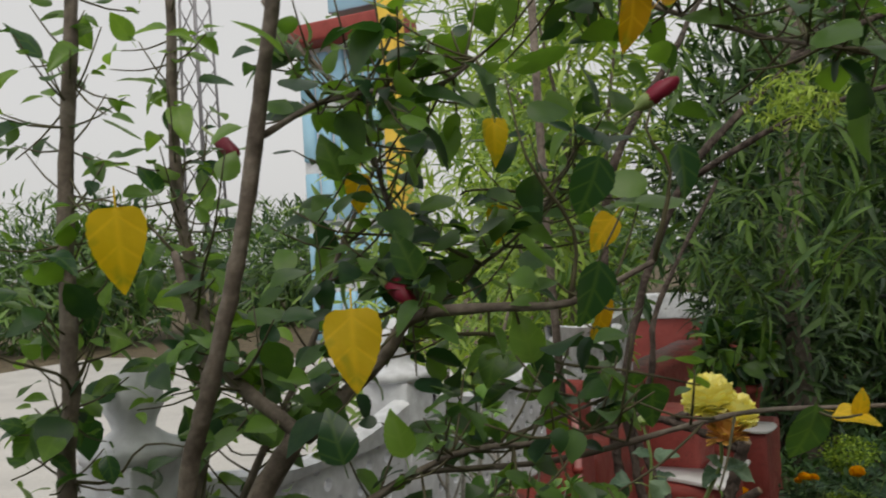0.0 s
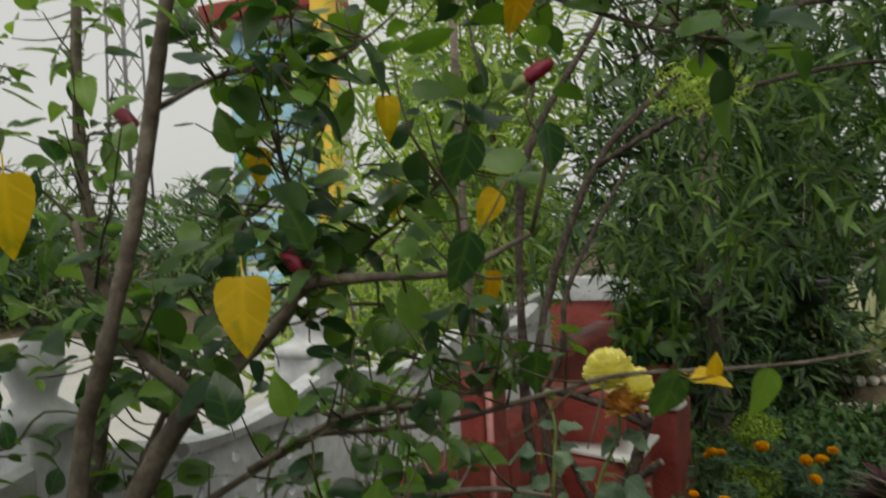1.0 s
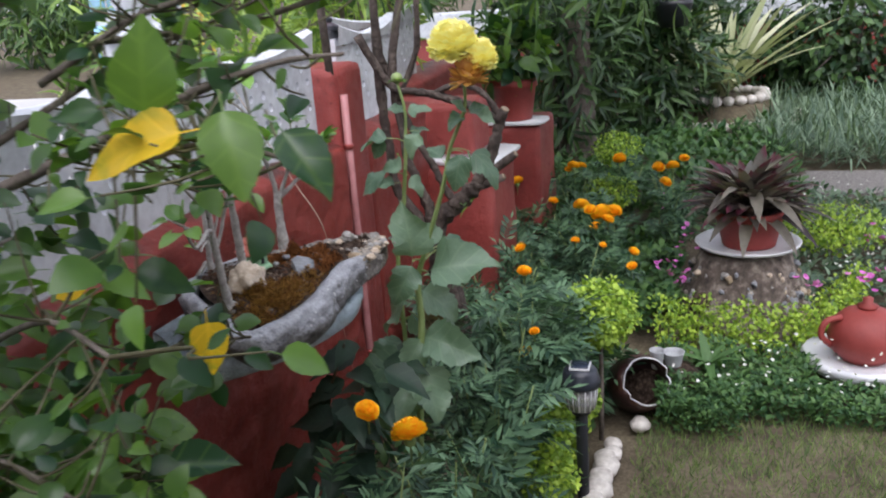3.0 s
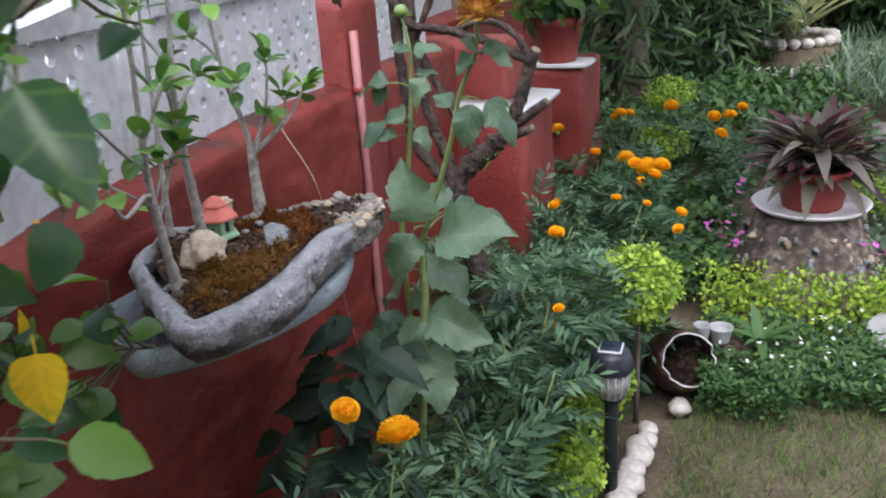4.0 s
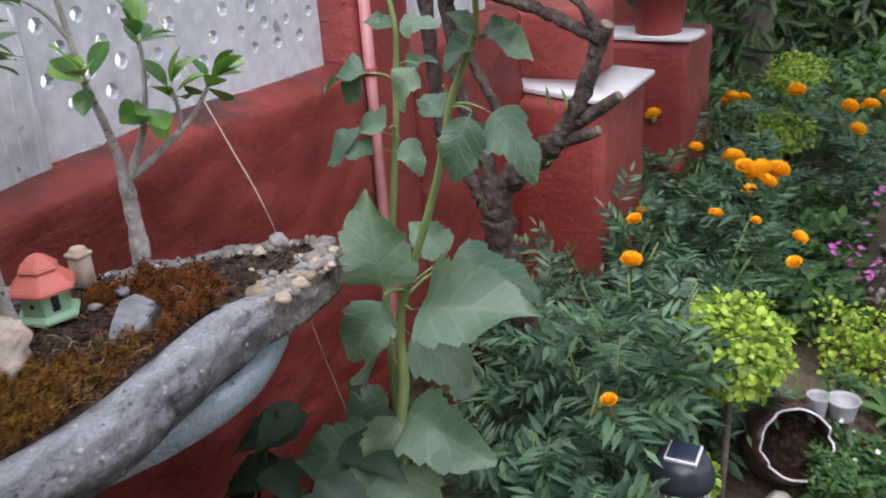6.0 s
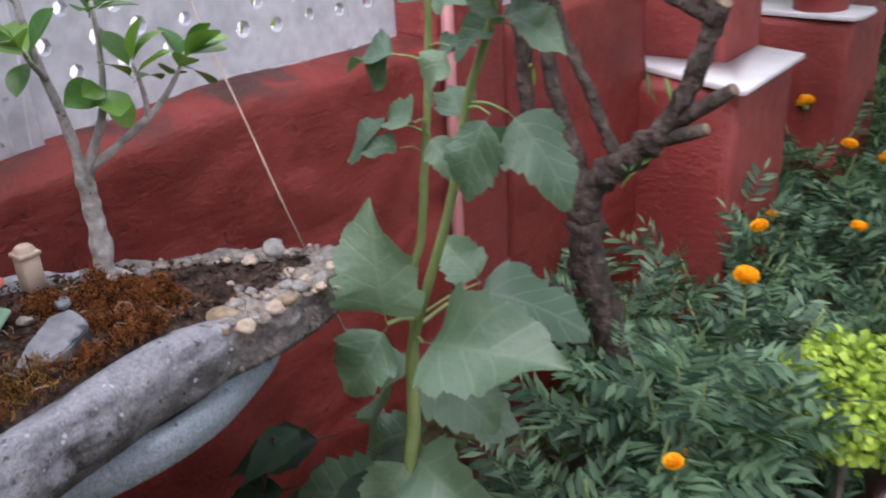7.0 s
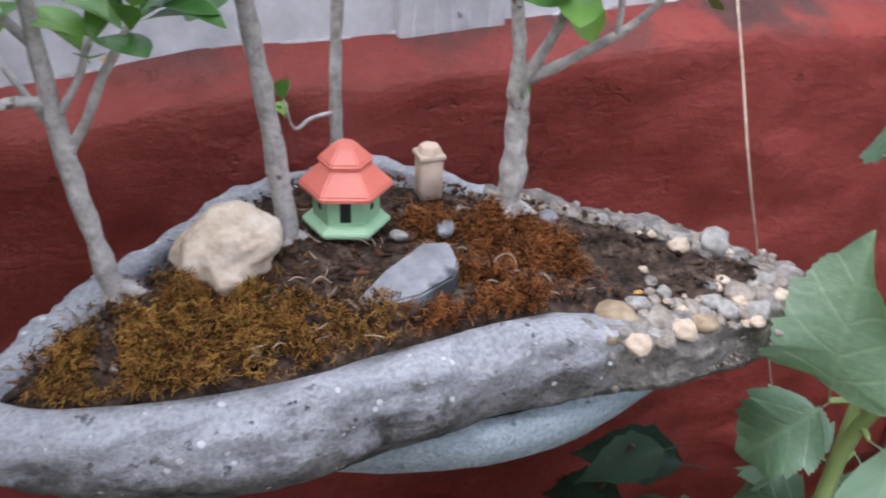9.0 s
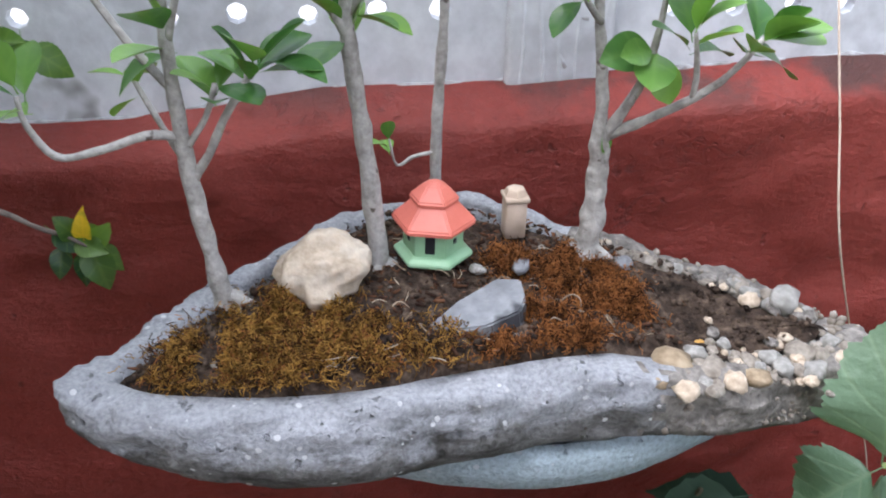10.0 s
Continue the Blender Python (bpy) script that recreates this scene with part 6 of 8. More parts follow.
def petal_ball(place, radius, count, tone, parent, name, seed, flat=0.75, petal=0.5, label=""):
    shape = leaf(radius * petal, [radius * 0.08, radius * 0.19, radius * 0.25, radius * 0.23, radius * 0.12], fold=0.5, curl=-0.3, cols=1)
    rr = rnd(seed)
    poses = []
    for i in range(count):
        t = (i + 0.5) / count
        z = 1 - 1.75 * t
        a = i * 2.39996
        q = math.sqrt(max(0, 1 - z * z))
        d = Vector((q * math.cos(a), q * math.sin(a), z * flat))
        out = (d + Vector((0, 0, 0.25)) + rand_dir(rr) * 0.2).normalized()
        poses.append(aim(Vector(place) + d * radius * 0.62, out, (0, 0, 1) if z < 0.8 else rand_dir(rr), rr.uniform(0.8, 1.2)))
    core = stone((radius * 0.68, radius * 0.68, radius * 0.68 * flat), seed, 2, 0.05)
    home = Vector(parent.location) if parent else Vector()
    ob = scatter(name, [shape], poses, tone, parent, label, kind="", seed=seed)
    bm = bmesh.new()
    bm.from_mesh(ob.data)
    vs = [bm.verts.new(Vector(v) + Vector(place) - home) for v in core[0]]
    for f in core[1]:
        bm.faces.new([vs[i] for i in f])
    bm.to_mesh(ob.data)
    bm.free()
    return ob


def dahlia(name, base, stems, leaves, label):
    plant = thing(name, base, label, "flower plant", "dahlias by the wall")
    for l in stems:
        mesh_object("stem", *tube([(*(Vector(p[:3]) - plant.location), p[3]) for p in l], 9, 5, 0.12, 3, 80), STEM, plant)
    rr = rnd(len(leaves))
    for b, t, face, size in leaves:
        d = Vector(t) - Vector(b)
        node = min((Vector(q[:3]) for l in stems for q in smooth_line(l, 12)), key=lambda q: (q - Vector(b) - Vector((0, 0, -0.01))).length)
        mesh_object("leaf_stalk", *tube([(*(node - plant.location), 0.0026 * size), (*(node.lerp(Vector(b), 0.5) + Vector((0, 0, 0.004)) - plant.location), 0.0022 * size), (*(Vector(b) - plant.location), 0.0016 * size)], 6, 3), STEM, plant)
        put("leaf", DAHLIA_LEAF[rr.randrange(5)], plant, aim(b, d, Vector(face) + Vector((rr.uniform(-0.25, 0.25), rr.uniform(-0.15, 0.2), 0.08)), size))
    return plant


dahlia_a = dahlia("dahlia_plant", (-0.43, 1.68, 0.0),
    [[(-0.43, 1.68, 0.0, 0.0085), (-0.42, 1.69, 0.35, 0.0085), (-0.405, 1.715, 0.62, 0.0082), (-0.402, 1.73, 0.70, 0.008), (-0.406, 1.74, 0.786, 0.0068), (-0.385, 1.74, 0.857, 0.0056), (-0.347, 1.74, 0.96, 0.0052), (-0.326, 1.735, 1.02, 0.0048), (-0.306, 1.73, 1.094, 0.0044), (-0.287, 1.725, 1.135, 0.0042), (-0.262, 1.715, 1.19, 0.0038), (-0.258, 1.70, 1.26, 0.0036)]],
    [((-0.402, 1.700, 0.850), (-0.385, 1.660, 0.986), (0.4, -0.8, 0.45), 1.05), ((-0.400, 1.700, 0.849), (-0.420, 1.660, 0.795), (0.5, -0.8, 0.3), 0.85), ((-0.384, 1.735, 0.814), (-0.188, 1.700, 0.882), (0.3, -0.7, 0.65), 1.32),
     ((-0.385, 1.830, 0.835), (-0.261, 1.850, 0.849), (0.3, -0.6, 0.7), 1.05), ((-0.371, 1.830, 0.850), (-0.402, 1.820, 0.890), (0.3, -0.7, 0.6), 0.6), ((-0.265, 1.735, 1.089), (-0.175, 1.720, 1.043), (0.35, -0.5, 0.75), 0.74), ((-0.274, 1.720, 1.090), (-0.288, 1.680, 1.046), (0.2, -0.6, 0.8), 0.62), ((-0.299, 1.750, 1.072), (-0.286, 1.760, 1.026), (0.3, -0.7, 0.6), 0.5),
     ((-0.261, 1.730, 1.174), (-0.200, 1.720, 1.170), (0.2, -0.5, 0.85), 0.5), ((-0.269, 1.730, 1.171), (-0.291, 1.700, 1.156), (0.2, -0.5, 0.85), 0.4), ((-0.331, 1.760, 1.065), (-0.370, 1.780, 1.10), (0.3, -0.7, 0.6), 0.5), ((-0.260, 1.720, 1.170), (-0.228, 1.710, 1.197), (0.2, -0.5, 0.8), 0.37), ((-0.260, 1.720, 1.176), (-0.264, 1.700, 1.206), (0.2, -0.5, 0.8), 0.31),
     ((-0.432, 1.760, 0.740), (-0.560, 1.750, 0.675), (0.2, -0.3, 0.9), 1.0), ((-0.439, 1.720, 0.585), (-0.525, 1.665, 0.60), (0.3, -0.6, 0.7), 1.05), ((-0.409, 1.730, 0.659), (-0.290, 1.680, 0.655), (0.3, -0.7, 0.6), 1.2), ((-0.418, 1.770, 0.760), (-0.319, 1.780, 0.703), (0.4, -0.7, 0.5), 1.0), ((-0.457, 1.800, 0.690), (-0.389, 1.820, 0.678), (0.3, -0.7, 0.5), 0.7), ((-0.401, 1.720, 0.661), (-0.425, 1.660, 0.60), (0.4, -0.7, 0.5), 0.8), ((-0.457, 1.800, 0.690), (-0.395, 1.790, 0.644), (0.3, -0.7, 0.5), 0.75),
     ((-0.405, 1.70, 0.60), (-0.34, 1.63, 0.52), (0.5, -0.7, 0.5), 1.1), ((-0.42, 1.70, 0.58), (-0.47, 1.62, 0.50), (0.4, -0.7, 0.5), 1.2), ((-0.41, 1.71, 0.57), (-0.42, 1.60, 0.55), (0.4, -0.7, 0.6), 1.1)],
    "tall dahlia with a heavy lemon yellow bloom, half of it wilted")
for b, t, size in (((-0.42, 1.775, 0.715), (-0.352, 1.77, 0.655), 0.8), ((-0.405, 1.76, 0.69), (-0.36, 1.75, 0.63), 0.6)):
    put("withered_leaf", DRY_LEAF, dahlia_a, aim(b, Vector(t) - Vector(b), (0.4, -0.7, 0.4), size), "curled brown withered leaf")
petal_ball((-0.272, 1.690, 1.315), 0.050, 300, LEMON, dahlia_a, "flower_head", 3, 0.95, 0.42, "lemon yellow ball bloom")
petal_ball((-0.228, 1.700, 1.283), 0.043, 170, LEMON, dahlia_a, "side_bloom", 5, 0.9, 0.45, "pale yellow side bloom")
petal_ball((-0.240, 1.680, 1.255), 0.036, 60, WILTED, dahlia_a, "wilted_bloom", 6, 0.9, 0.65, "brown wilted petals under the bloom")

dahlia_b = dahlia("dahlia_plant", (-0.46, 1.82, 0.0),
    [[(-0.46, 1.82, 0.0, 0.006), (-0.48, 1.83, 0.5, 0.006), (-0.488, 1.845, 0.795, 0.0055), (-0.472, 1.85, 0.873, 0.0052), (-0.460, 1.85, 0.961, 0.005), (-0.450, 1.85, 1.035, 0.0044), (-0.444, 1.85, 1.10, 0.004), (-0.440, 1.85, 1.16, 0.0036), (-0.452, 1.85, 1.225, 0.0032)]],
    [((-0.480, 1.820, 1.025), (-0.552, 1.800, 1.015), (0.15, -0.5, 0.85), 0.66), ((-0.443, 1.820, 1.033), (-0.508, 1.830, 1.043), (0.15, -0.5, 0.85), 0.57), ((-0.468, 1.820, 1.000), (-0.488, 1.790, 1.012), (0.2, -0.6, 0.75), 0.36), ((-0.440, 1.840, 1.013), (-0.403, 1.830, 0.987), (0.2, -0.6, 0.75), 0.42),
     ((-0.477, 1.840, 1.100), (-0.550, 1.820, 1.103), (0.15, -0.5, 0.85), 0.62), ((-0.489, 1.840, 1.101), (-0.517, 1.820, 1.077), (0.3, -0.6, 0.7), 0.42), ((-0.406, 1.840, 1.116), (-0.428, 1.810, 1.082), (0.3, -0.6, 0.7), 0.5), ((-0.433, 1.850, 1.107), (-0.401, 1.860, 1.125), (0.2, -0.5, 0.8), 0.36), ((-0.437, 1.850, 1.157), (-0.398, 1.840, 1.181), (0.2, -0.5, 0.8), 0.42), ((-0.439, 1.850, 1.160), (-0.460, 1.830, 1.177), (0.2, -0.5, 0.8), 0.34),
     ((-0.46, 1.84, 0.66), (-0.37, 1.86, 0.66), (0.3, -0.6, 0.7), 0.9), ((-0.48, 1.83, 0.6), (-0.57, 1.78, 0.58), (0.2, -0.6, 0.7), 0.9)],
    "tall dahlia stem with small budded tip and jagged leaves")
mesh_object("flower_bud", *lathe([(0.003, 0), (0.012, 0.006), (0.014, 0.014), (0.009, 0.022), (0.0, 0.025)], 12, tuple(Vector((-0.453, 1.85, 1.225)) - dahlia_b.location)), STEM, dahlia_b)
for k in range(7):
    put("sepal", HIB_LEAF[k % 5], dahlia_b, aim((-0.452, 1.85, 1.225), (math.cos(k), math.sin(k), 0.5 + 0.2 * (k % 3)), (0, 0, 1), 0.3))

shade_plant = thing("climbing_rose", (-0.66, 1.66, 0.0), "pointed leaves on thorny shoots, dark green deepened for planter shade", "shrub")
mesh_object("shoot", *tube([(0, 0, 0, 0.006), (0.01, 0, 0.3, 0.005), (0.03, 0.0, 0.5, 0.004), (0.09, 0.0, 0.66, 0.003)], 7, 4), TWIG, shade_plant)
mesh_object("shoot", *tube([(0.02, 0.02, 0, 0.005), (0.05, 0.0, 0.25, 0.004), (0.12, -0.05, 0.45, 0.003)], 7, 4), TWIG, shade_plant)
rs = rnd(31)
for k in range(40):
    t = rs.random()
    b = Vector((-0.66 + 0.13 * t + rs.uniform(-0.03, 0.09), 1.66 + rs.uniform(-0.10, 0.10), 0.34 + 0.36 * t + rs.uniform(-0.06, 0.04)))
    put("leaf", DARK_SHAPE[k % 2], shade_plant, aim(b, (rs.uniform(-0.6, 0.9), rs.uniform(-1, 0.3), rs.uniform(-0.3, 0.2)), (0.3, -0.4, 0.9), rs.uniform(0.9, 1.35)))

# ---- marigolds ----
def feather(length, pairs, seed):
    """A pinnate leaf: a rachis with pairs of narrow leaflets."""
    rr = rnd(seed)
    verts, faces = [(-0.0008, 0, 0), (0.0008, 0, 0), (0.0006, length, -0.12 * length), (-0.0006, length, -0.12 * length)], [(0, 1, 2, 3)]
    for i in range(pairs + 1):
        t = 0.22 + 0.78 * i / pairs
        y, z = length * t, -0.12 * length * t * t
        size = length * 0.50 * (1 - 0.55 * abs(t - 0.55))
        for s in ((-1, 1) if i < pairs else (0,)):
            a = s * rr.uniform(0.85, 1.1)
            d, e = Vector((math.sin(a), math.cos(a), rr.uniform(-0.15, 0.15))), Vector((math.cos(a), -math.sin(a), 0)) * size * 0.125
            p = Vector((0, y, z))
            n = len(verts)
            verts += [tuple(p), tuple(p + d * size * 0.45 + e), tuple(p + d * size + Vector((0, 0, -0.12 * size))), tuple(p + d * size * 0.45 - e), tuple(p + d * size * 0.45 + Vector((0, 0, -0.05 * size)))]
            faces += [(n, n + 1, n + 4), (n + 1, n + 2, n + 4), (n + 2, n + 3, n + 4), (n + 3, n, n + 4)]
    return verts, faces


FEATHERS = [feather(0.105, 6, s) for s in range(6)]
HEAD = []


def marigold(x, y, top, spread, leaves, heads, seed, label="bushy marigold with feathery leaves and orange flower heads"):
    plant = thing("marigold_plant", (x, y, 0.0), label, "marigold", "marigolds in the bed")
    rr = rnd(seed)
    tips = []
    for k in range(5):
        a = rr.uniform(0, 6.28)
        e = (spread * 0.7 * math.cos(a), spread * 0.7 * math.sin(a), top * rr.uniform(0.75, 0.98))
        tips.append(e)
        mesh_object("stem", *tube([(0.01 * math.cos(a), 0.01 * math.sin(a), 0, 0.004), (e[0] * 0.45, e[1] * 0.45, e[2] * 0.5, 0.0035), (*e, 0.002)], 6, 3), STEM, plant)
    poses = []
    for k in range(int(leaves * 0.8)):
        e = tips[k % 5]
        t = rr.uniform(0.15, 1.0) ** 0.6
        p = Vector((e[0] * t + rr.gauss(0, spread * 0.18), e[1] * t + rr.gauss(0, spread * 0.18), e[2] * t))
        d = Vector((p.x * 3 + rr.gauss(0, 0.6), p.y * 3 + rr.gauss(0, 0.6), rr.uniform(-0.5, 0.75)))
        poses.append(aim(p + plant.location, d, (rr.gauss(0, 0.3), rr.gauss(0, 0.3), 1), rr.uniform(0.5, 1.35)))
    scatter("foliage", FEATHERS, poses, MARIGOLD, plant, seed=seed)
    for hx, hy, hz, hr in heads:
        if not HEAD:
            first = petal_ball((0, 0, 0), 0.03, 330, ORANGE, None, "flower_head", 9, 0.62, 0.4)
            HEAD.append(first.data)
            bpy.data.objects.remove(first)
        put("flower_head", HEAD[0], plant, pose(hx, hy, hz, rr.uniform(-25, 25), rr.uniform(-25, 25), rr.uniform(0, 360)) @ Matrix.Diagonal((hr / 0.03, hr / 0.03, hr / 0.03 * (1.0 if hr > 0.027 else 0.85), 1.0)), "orange flower head")
        mesh_object("calyx", *lathe([(0.0015, -hr * 2.2), (0.002, -hr * 0.9), (hr * 0.35, -hr * 0.75), (hr * 0.42, -hr * 0.2)], 9, (hx - x, hy - y, hz)), STEM, plant)
    return plant


marigold(-0.415, 1.321, 0.56, 0.14, 70, [(-0.378, 1.298, 0.69, 0.022), (-0.33, 1.382, 0.603, 0.034)], 1)
marigold(-0.329, 1.586, 0.52, 0.16, 90, [], 2)
marigold(-0.295, 1.869, 0.50, 0.17, 120, [], 3)
marigold(-0.34, 2.132, 0.58, 0.18, 150, [(-0.248, 2.165, 0.43, 0.02), (-0.189, 1.986, 0.57, 0.013)], 4)
marigold(-0.264, 2.308, 0.60, 0.17, 120, [], 5)
marigold(-0.447, 2.465, 0.50, 0.18, 110, [(-0.365, 2.768, 0.46, 0.025)], 6)
marigold(-0.354, 2.804, 0.44, 0.2, 120, [(-0.433, 3.045, 0.455, 0.02), (-0.24, 3.152, 0.455, 0.018)], 7)
marigold(-0.518, 3.105, 0.42, 0.2, 110, [(-0.469, 3.26, 0.4, 0.016)], 8)
marigold(-0.266, 3.283, 0.40, 0.2, 120, [(-0.02, 3.13, 0.42, 0.02), (-0.016, 2.963, 0.42, 0.018), (-0.149, 3.272, 0.4, 0.014)], 9)
marigold(-0.236, 3.679, 0.42, 0.22, 130, [(-0.186, 3.558, 0.45, 0.042), (-0.278, 3.645, 0.46, 0.034), (-0.135, 3.59, 0.45, 0.032), (-0.228, 3.54, 0.47, 0.026), (-0.152, 3.503, 0.44, 0.026), (-0.2, 3.465, 0.42, 0.022)], 10)
marigold(-0.491, 3.818, 0.42, 0.2, 110, [(-0.419, 3.768, 0.45, 0.022)], 11)
marigold(-0.654, 4.25, 0.42, 0.2, 100, [(-0.659, 4.155, 0.45, 0.032)], 12)
marigold(-0.449, 4.649, 0.40, 0.2, 90, [(-0.425, 4.496, 0.45, 0.03), (-0.389, 4.547, 0.44, 0.026), (-0.456, 4.544, 0.42, 0.022)], 13)
marigold(-0.206, 4.855, 0.38, 0.2, 80, [(-0.2, 4.659, 0.45, 0.035)], 14)
marigold(0.033, 4.383, 0.36, 0.2, 90, [(0.057, 4.147, 0.44, 0.028), (0.013, 4.431, 0.45, 0.03)], 15)
marigold(0.079, 4.742, 0.36, 0.2, 80, [(0.081, 4.458, 0.45, 0.032), (0.131, 4.738, 0.43, 0.026)], 16)
marigold(-0.16, 2.70, 0.26, 0.14, 55, [], 17, "low feathery marigold without flowers")
marigold(-0.602, 2.767, 0.42, 0.17, 90, [], 18, "feathery marigold without flowers by the wall")
marigold(-0.19, 4.171, 0.34, 0.2, 80, [], 19, "feathery marigold without flowers")
marigold(-0.664, 3.593, 0.38, 0.2, 80, [], 20, "feathery marigold without flowers by the wall")

# ---- pruned tree beside the pier, with its hanging crown ----
LANCE = [0.0015, 0.006, 0.009, 0.0098, 0.0085, 0.0055, 0.001]
LONG_SHAPES = [leaf(0.105, [w * k for w in LANCE], stalk=0.006, fold=f, curl=c, cols=1) for k, f, c in ((1.0, 0.4, 0.3), (0.85, 0.3, 0.6), (1.1, 0.5, 0.15))]
LONG_LEAF = [leaf_mesh("leaf", s, LONG_ONE) for s in LONG_SHAPES]
tree = thing("pruned_tree", (-0.50, 2.52, 0.0), "pruned tree with cut limbs and a crown of narrow leaves", "tree")


def limb(pts, name="limb", sides=10):
    return mesh_object(name, *tube([(*(Vector(p[:3]) - tree.location), p[3]) for p in pts], sides, 7, 0.55, len(pts), 55), DARK_BARK, tree)


limb([(-0.50, 2.52, -0.03, 0.045), (-0.51, 2.50, 0.2, 0.038), (-0.53, 2.47, 0.44, 0.031), (-0.565, 2.455, 0.56, 0.032), (-0.572, 2.45, 0.66, 0.033)], "trunk", 14)
limb([(-0.57, 2.45, 0.66, 0.028), (-0.555, 2.45, 0.73, 0.026), (-0.51, 2.45, 0.775, 0.026), (-0.465, 2.45, 0.815, 0.025), (-0.425, 2.45, 0.855, 0.022), (-0.39, 2.45, 0.92, 0.018), (-0.365, 2.45, 0.99, 0.016), (-0.350, 2.45, 1.045, 0.015)])
limb([(-0.58, 2.45, 0.66, 0.021), (-0.62, 2.45, 0.735, 0.017), (-0.665, 2.45, 0.79, 0.015), (-0.692, 2.45, 0.85, 0.0145), (-0.704, 2.45, 0.99, 0.0145), (-0.715, 2.46, 1.2, 0.0145), (-0.70, 2.5, 1.8, 0.013), (-0.5, 2.6, 2.2, 0.01)])
limb([(-0.575, 2.45, 0.68, 0.022), (-0.590, 2.45, 0.77, 0.017), (-0.62, 2.45, 0.85, 0.0145), (-0.652, 2.45, 0.99, 0.014), (-0.66, 2.47, 1.3, 0.0135), (-0.5, 2.6, 1.8, 0.012), (-0.2, 2.8, 2.15, 0.009)])
limb([(-0.50, 2.45, 0.785, 0.013), (-0.525, 2.45, 0.82, 0.012), (-0.57, 2.45, 0.91, 0.011), (-0.617, 2.45, 1.0, 0.010), (-0.66, 2.46, 1.10, 0.009), (-0.72, 2.46, 1.28, 0.009)])
limb([(-0.76, 2.42, 1.30, 0.012), (-0.675, 2.43, 1.155, 0.012), (-0.60, 2.43, 1.13, 0.0115), (-0.53, 2.44, 1.115, 0.012), (-0.45, 2.45, 1.085, 0.012), (-0.36, 2.45, 1.045, 0.011)])
limb([(-0.55, 2.44, 1.12, 0.009), (-0.47, 2.44, 1.145, 0.009), (-0.40, 2.44, 1.12, 0.009), (-0.352, 2.45, 1.05, 0.010)])
limb([(-0.66, 2.45, 1.10, 0.009), (-0.58, 2.42, 1.26, 0.009), (-0.55, 2.42, 1.45, 0.008), (-0.4, 2.6, 1.8, 0.006)])
limb([(-0.2, 2.8, 2.15, 0.012), (0.1, 3.0, 2.3, 0.010), (0.5, 3.2, 2.3, 0.008), (0.9, 3.4, 2.1, 0.005)])
limb([(-0.2, 2.8, 2.15, 0.010), (0.0, 3.4, 2.5, 0.008), (0.2, 4.0, 2.5, 0.006)])
limb([(-0.5, 2.6, 2.2, 0.010), (-0.5, 3.2, 2.5, 0.008), (-0.4, 3.8, 2.5, 0.006)])
limb([(-0.5, 2.6, 1.8, 0.010), (-0.15, 2.5, 1.95, 0.008), (0.25, 2.4, 2.0, 0.006), (0.6, 2.5, 1.95, 0.004)])
rs2 = rnd(19)
for k in range(22):
    p = Vector(((-0.56, 2.44, 0.55), (-0.47, 2.42, 0.80), (-0.60, 2.43, 0.72), (-0.66, 2.44, 0.95), (-0.42, 2.41, 0.92))[k % 5]) + rand_dir(rs2) * 0.02
    put("leaf", LONG_LEAF[k % 3], tree, aim(p, rand_dir(rs2, 0.2), (0.2, -0.3, 1), rs2.uniform(0.22, 0.42)))
for p, q, w in (((-0.425, 2.45, 0.855), (-0.308, 2.44, 0.938), 0.013), ((-0.44, 2.45, 0.83), (-0.345, 2.43, 0.872), 0.012), ((-0.353, 2.45, 1.035), (-0.333, 2.44, 1.07), 0.016)):
    stub = mesh_object("stub", *tube([(*(Vector(p) - tree.location), w), (*(Vector(p).lerp(Vector(q), 0.5) - tree.location), w), (*(Vector(q) - tree.location), w * 0.85)], 9, 2, 0.3, 1, 60), DARK_BARK, tree)
    d = (Vector(q) - Vector(p)).normalized()
    mesh_object("cut_face", *tube([(*(Vector(q) - d * 0.001 - tree.location), w * 0.86), (*(Vector(q) + d * 0.002 - tree.location), w * 0.75)], 9, 1), CUT_WOOD, stub, "pale sawn end")
rt = rnd(404)
sprays, singles = [], []


def crown_spot():
    """A twig's root in the crown, thinner towards its lower edge."""
    while True:
        p = Vector((rt.uniform(-1.1, 1.9), rt.uniform(2.9, 5.4), rt.uniform(1.2, 3.2)))
        floor_ = 1.46 + 0.15 * noise.noise(Vector((p.x * 1.5, p.y * 1.5, 3))) - 0.05 * (p.y - 3)
        if p.x < -0.45 - 0.12 * (p.z - 1.4) and p.z > 1.75 and rt.random() < 0.75:
            continue
        if p.x < 0.1 and p.y < 3.4 and rt.random() < 0.4:
            continue
        if p.z > floor_:
            return p


twig_parts = []
for k in range(1300):
    p = crown_spot()
    d = Vector((rt.gauss(0.1, 0.5), rt.gauss(-0.45, 0.45), rt.gauss(-0.05, 0.45))).normalized()
    long = rt.uniform(0.12, 0.3)
    end = p + d * long + Vector((0, 0, -0.05))
    if k % 3 == 0:
        twig_parts.append(tube([(*p, 0.0022), (*(p + d * long * 0.5), 0.0018), (*end, 0.001)], 4, 1))
    for j in range(rt.randint(7, 12)):
        t = rt.uniform(0.2, 1.0)
        at = p.lerp(end, t)
        a = (d * 0.7 + rand_dir(rt, -0.1)).normalized()
        m = aim(at, a, (rt.gauss(0, 0.4), rt.gauss(-0.3, 0.4), 1), rt.uniform(0.75, 1.3))
        (singles if at.y < 3.2 and len(singles) < 260 and at.z < 2.2 else sprays).append(m)
scatter("crown", LONG_SHAPES, sprays, LONG, tree, "dense crown of narrow drooping leaves", seed=11)
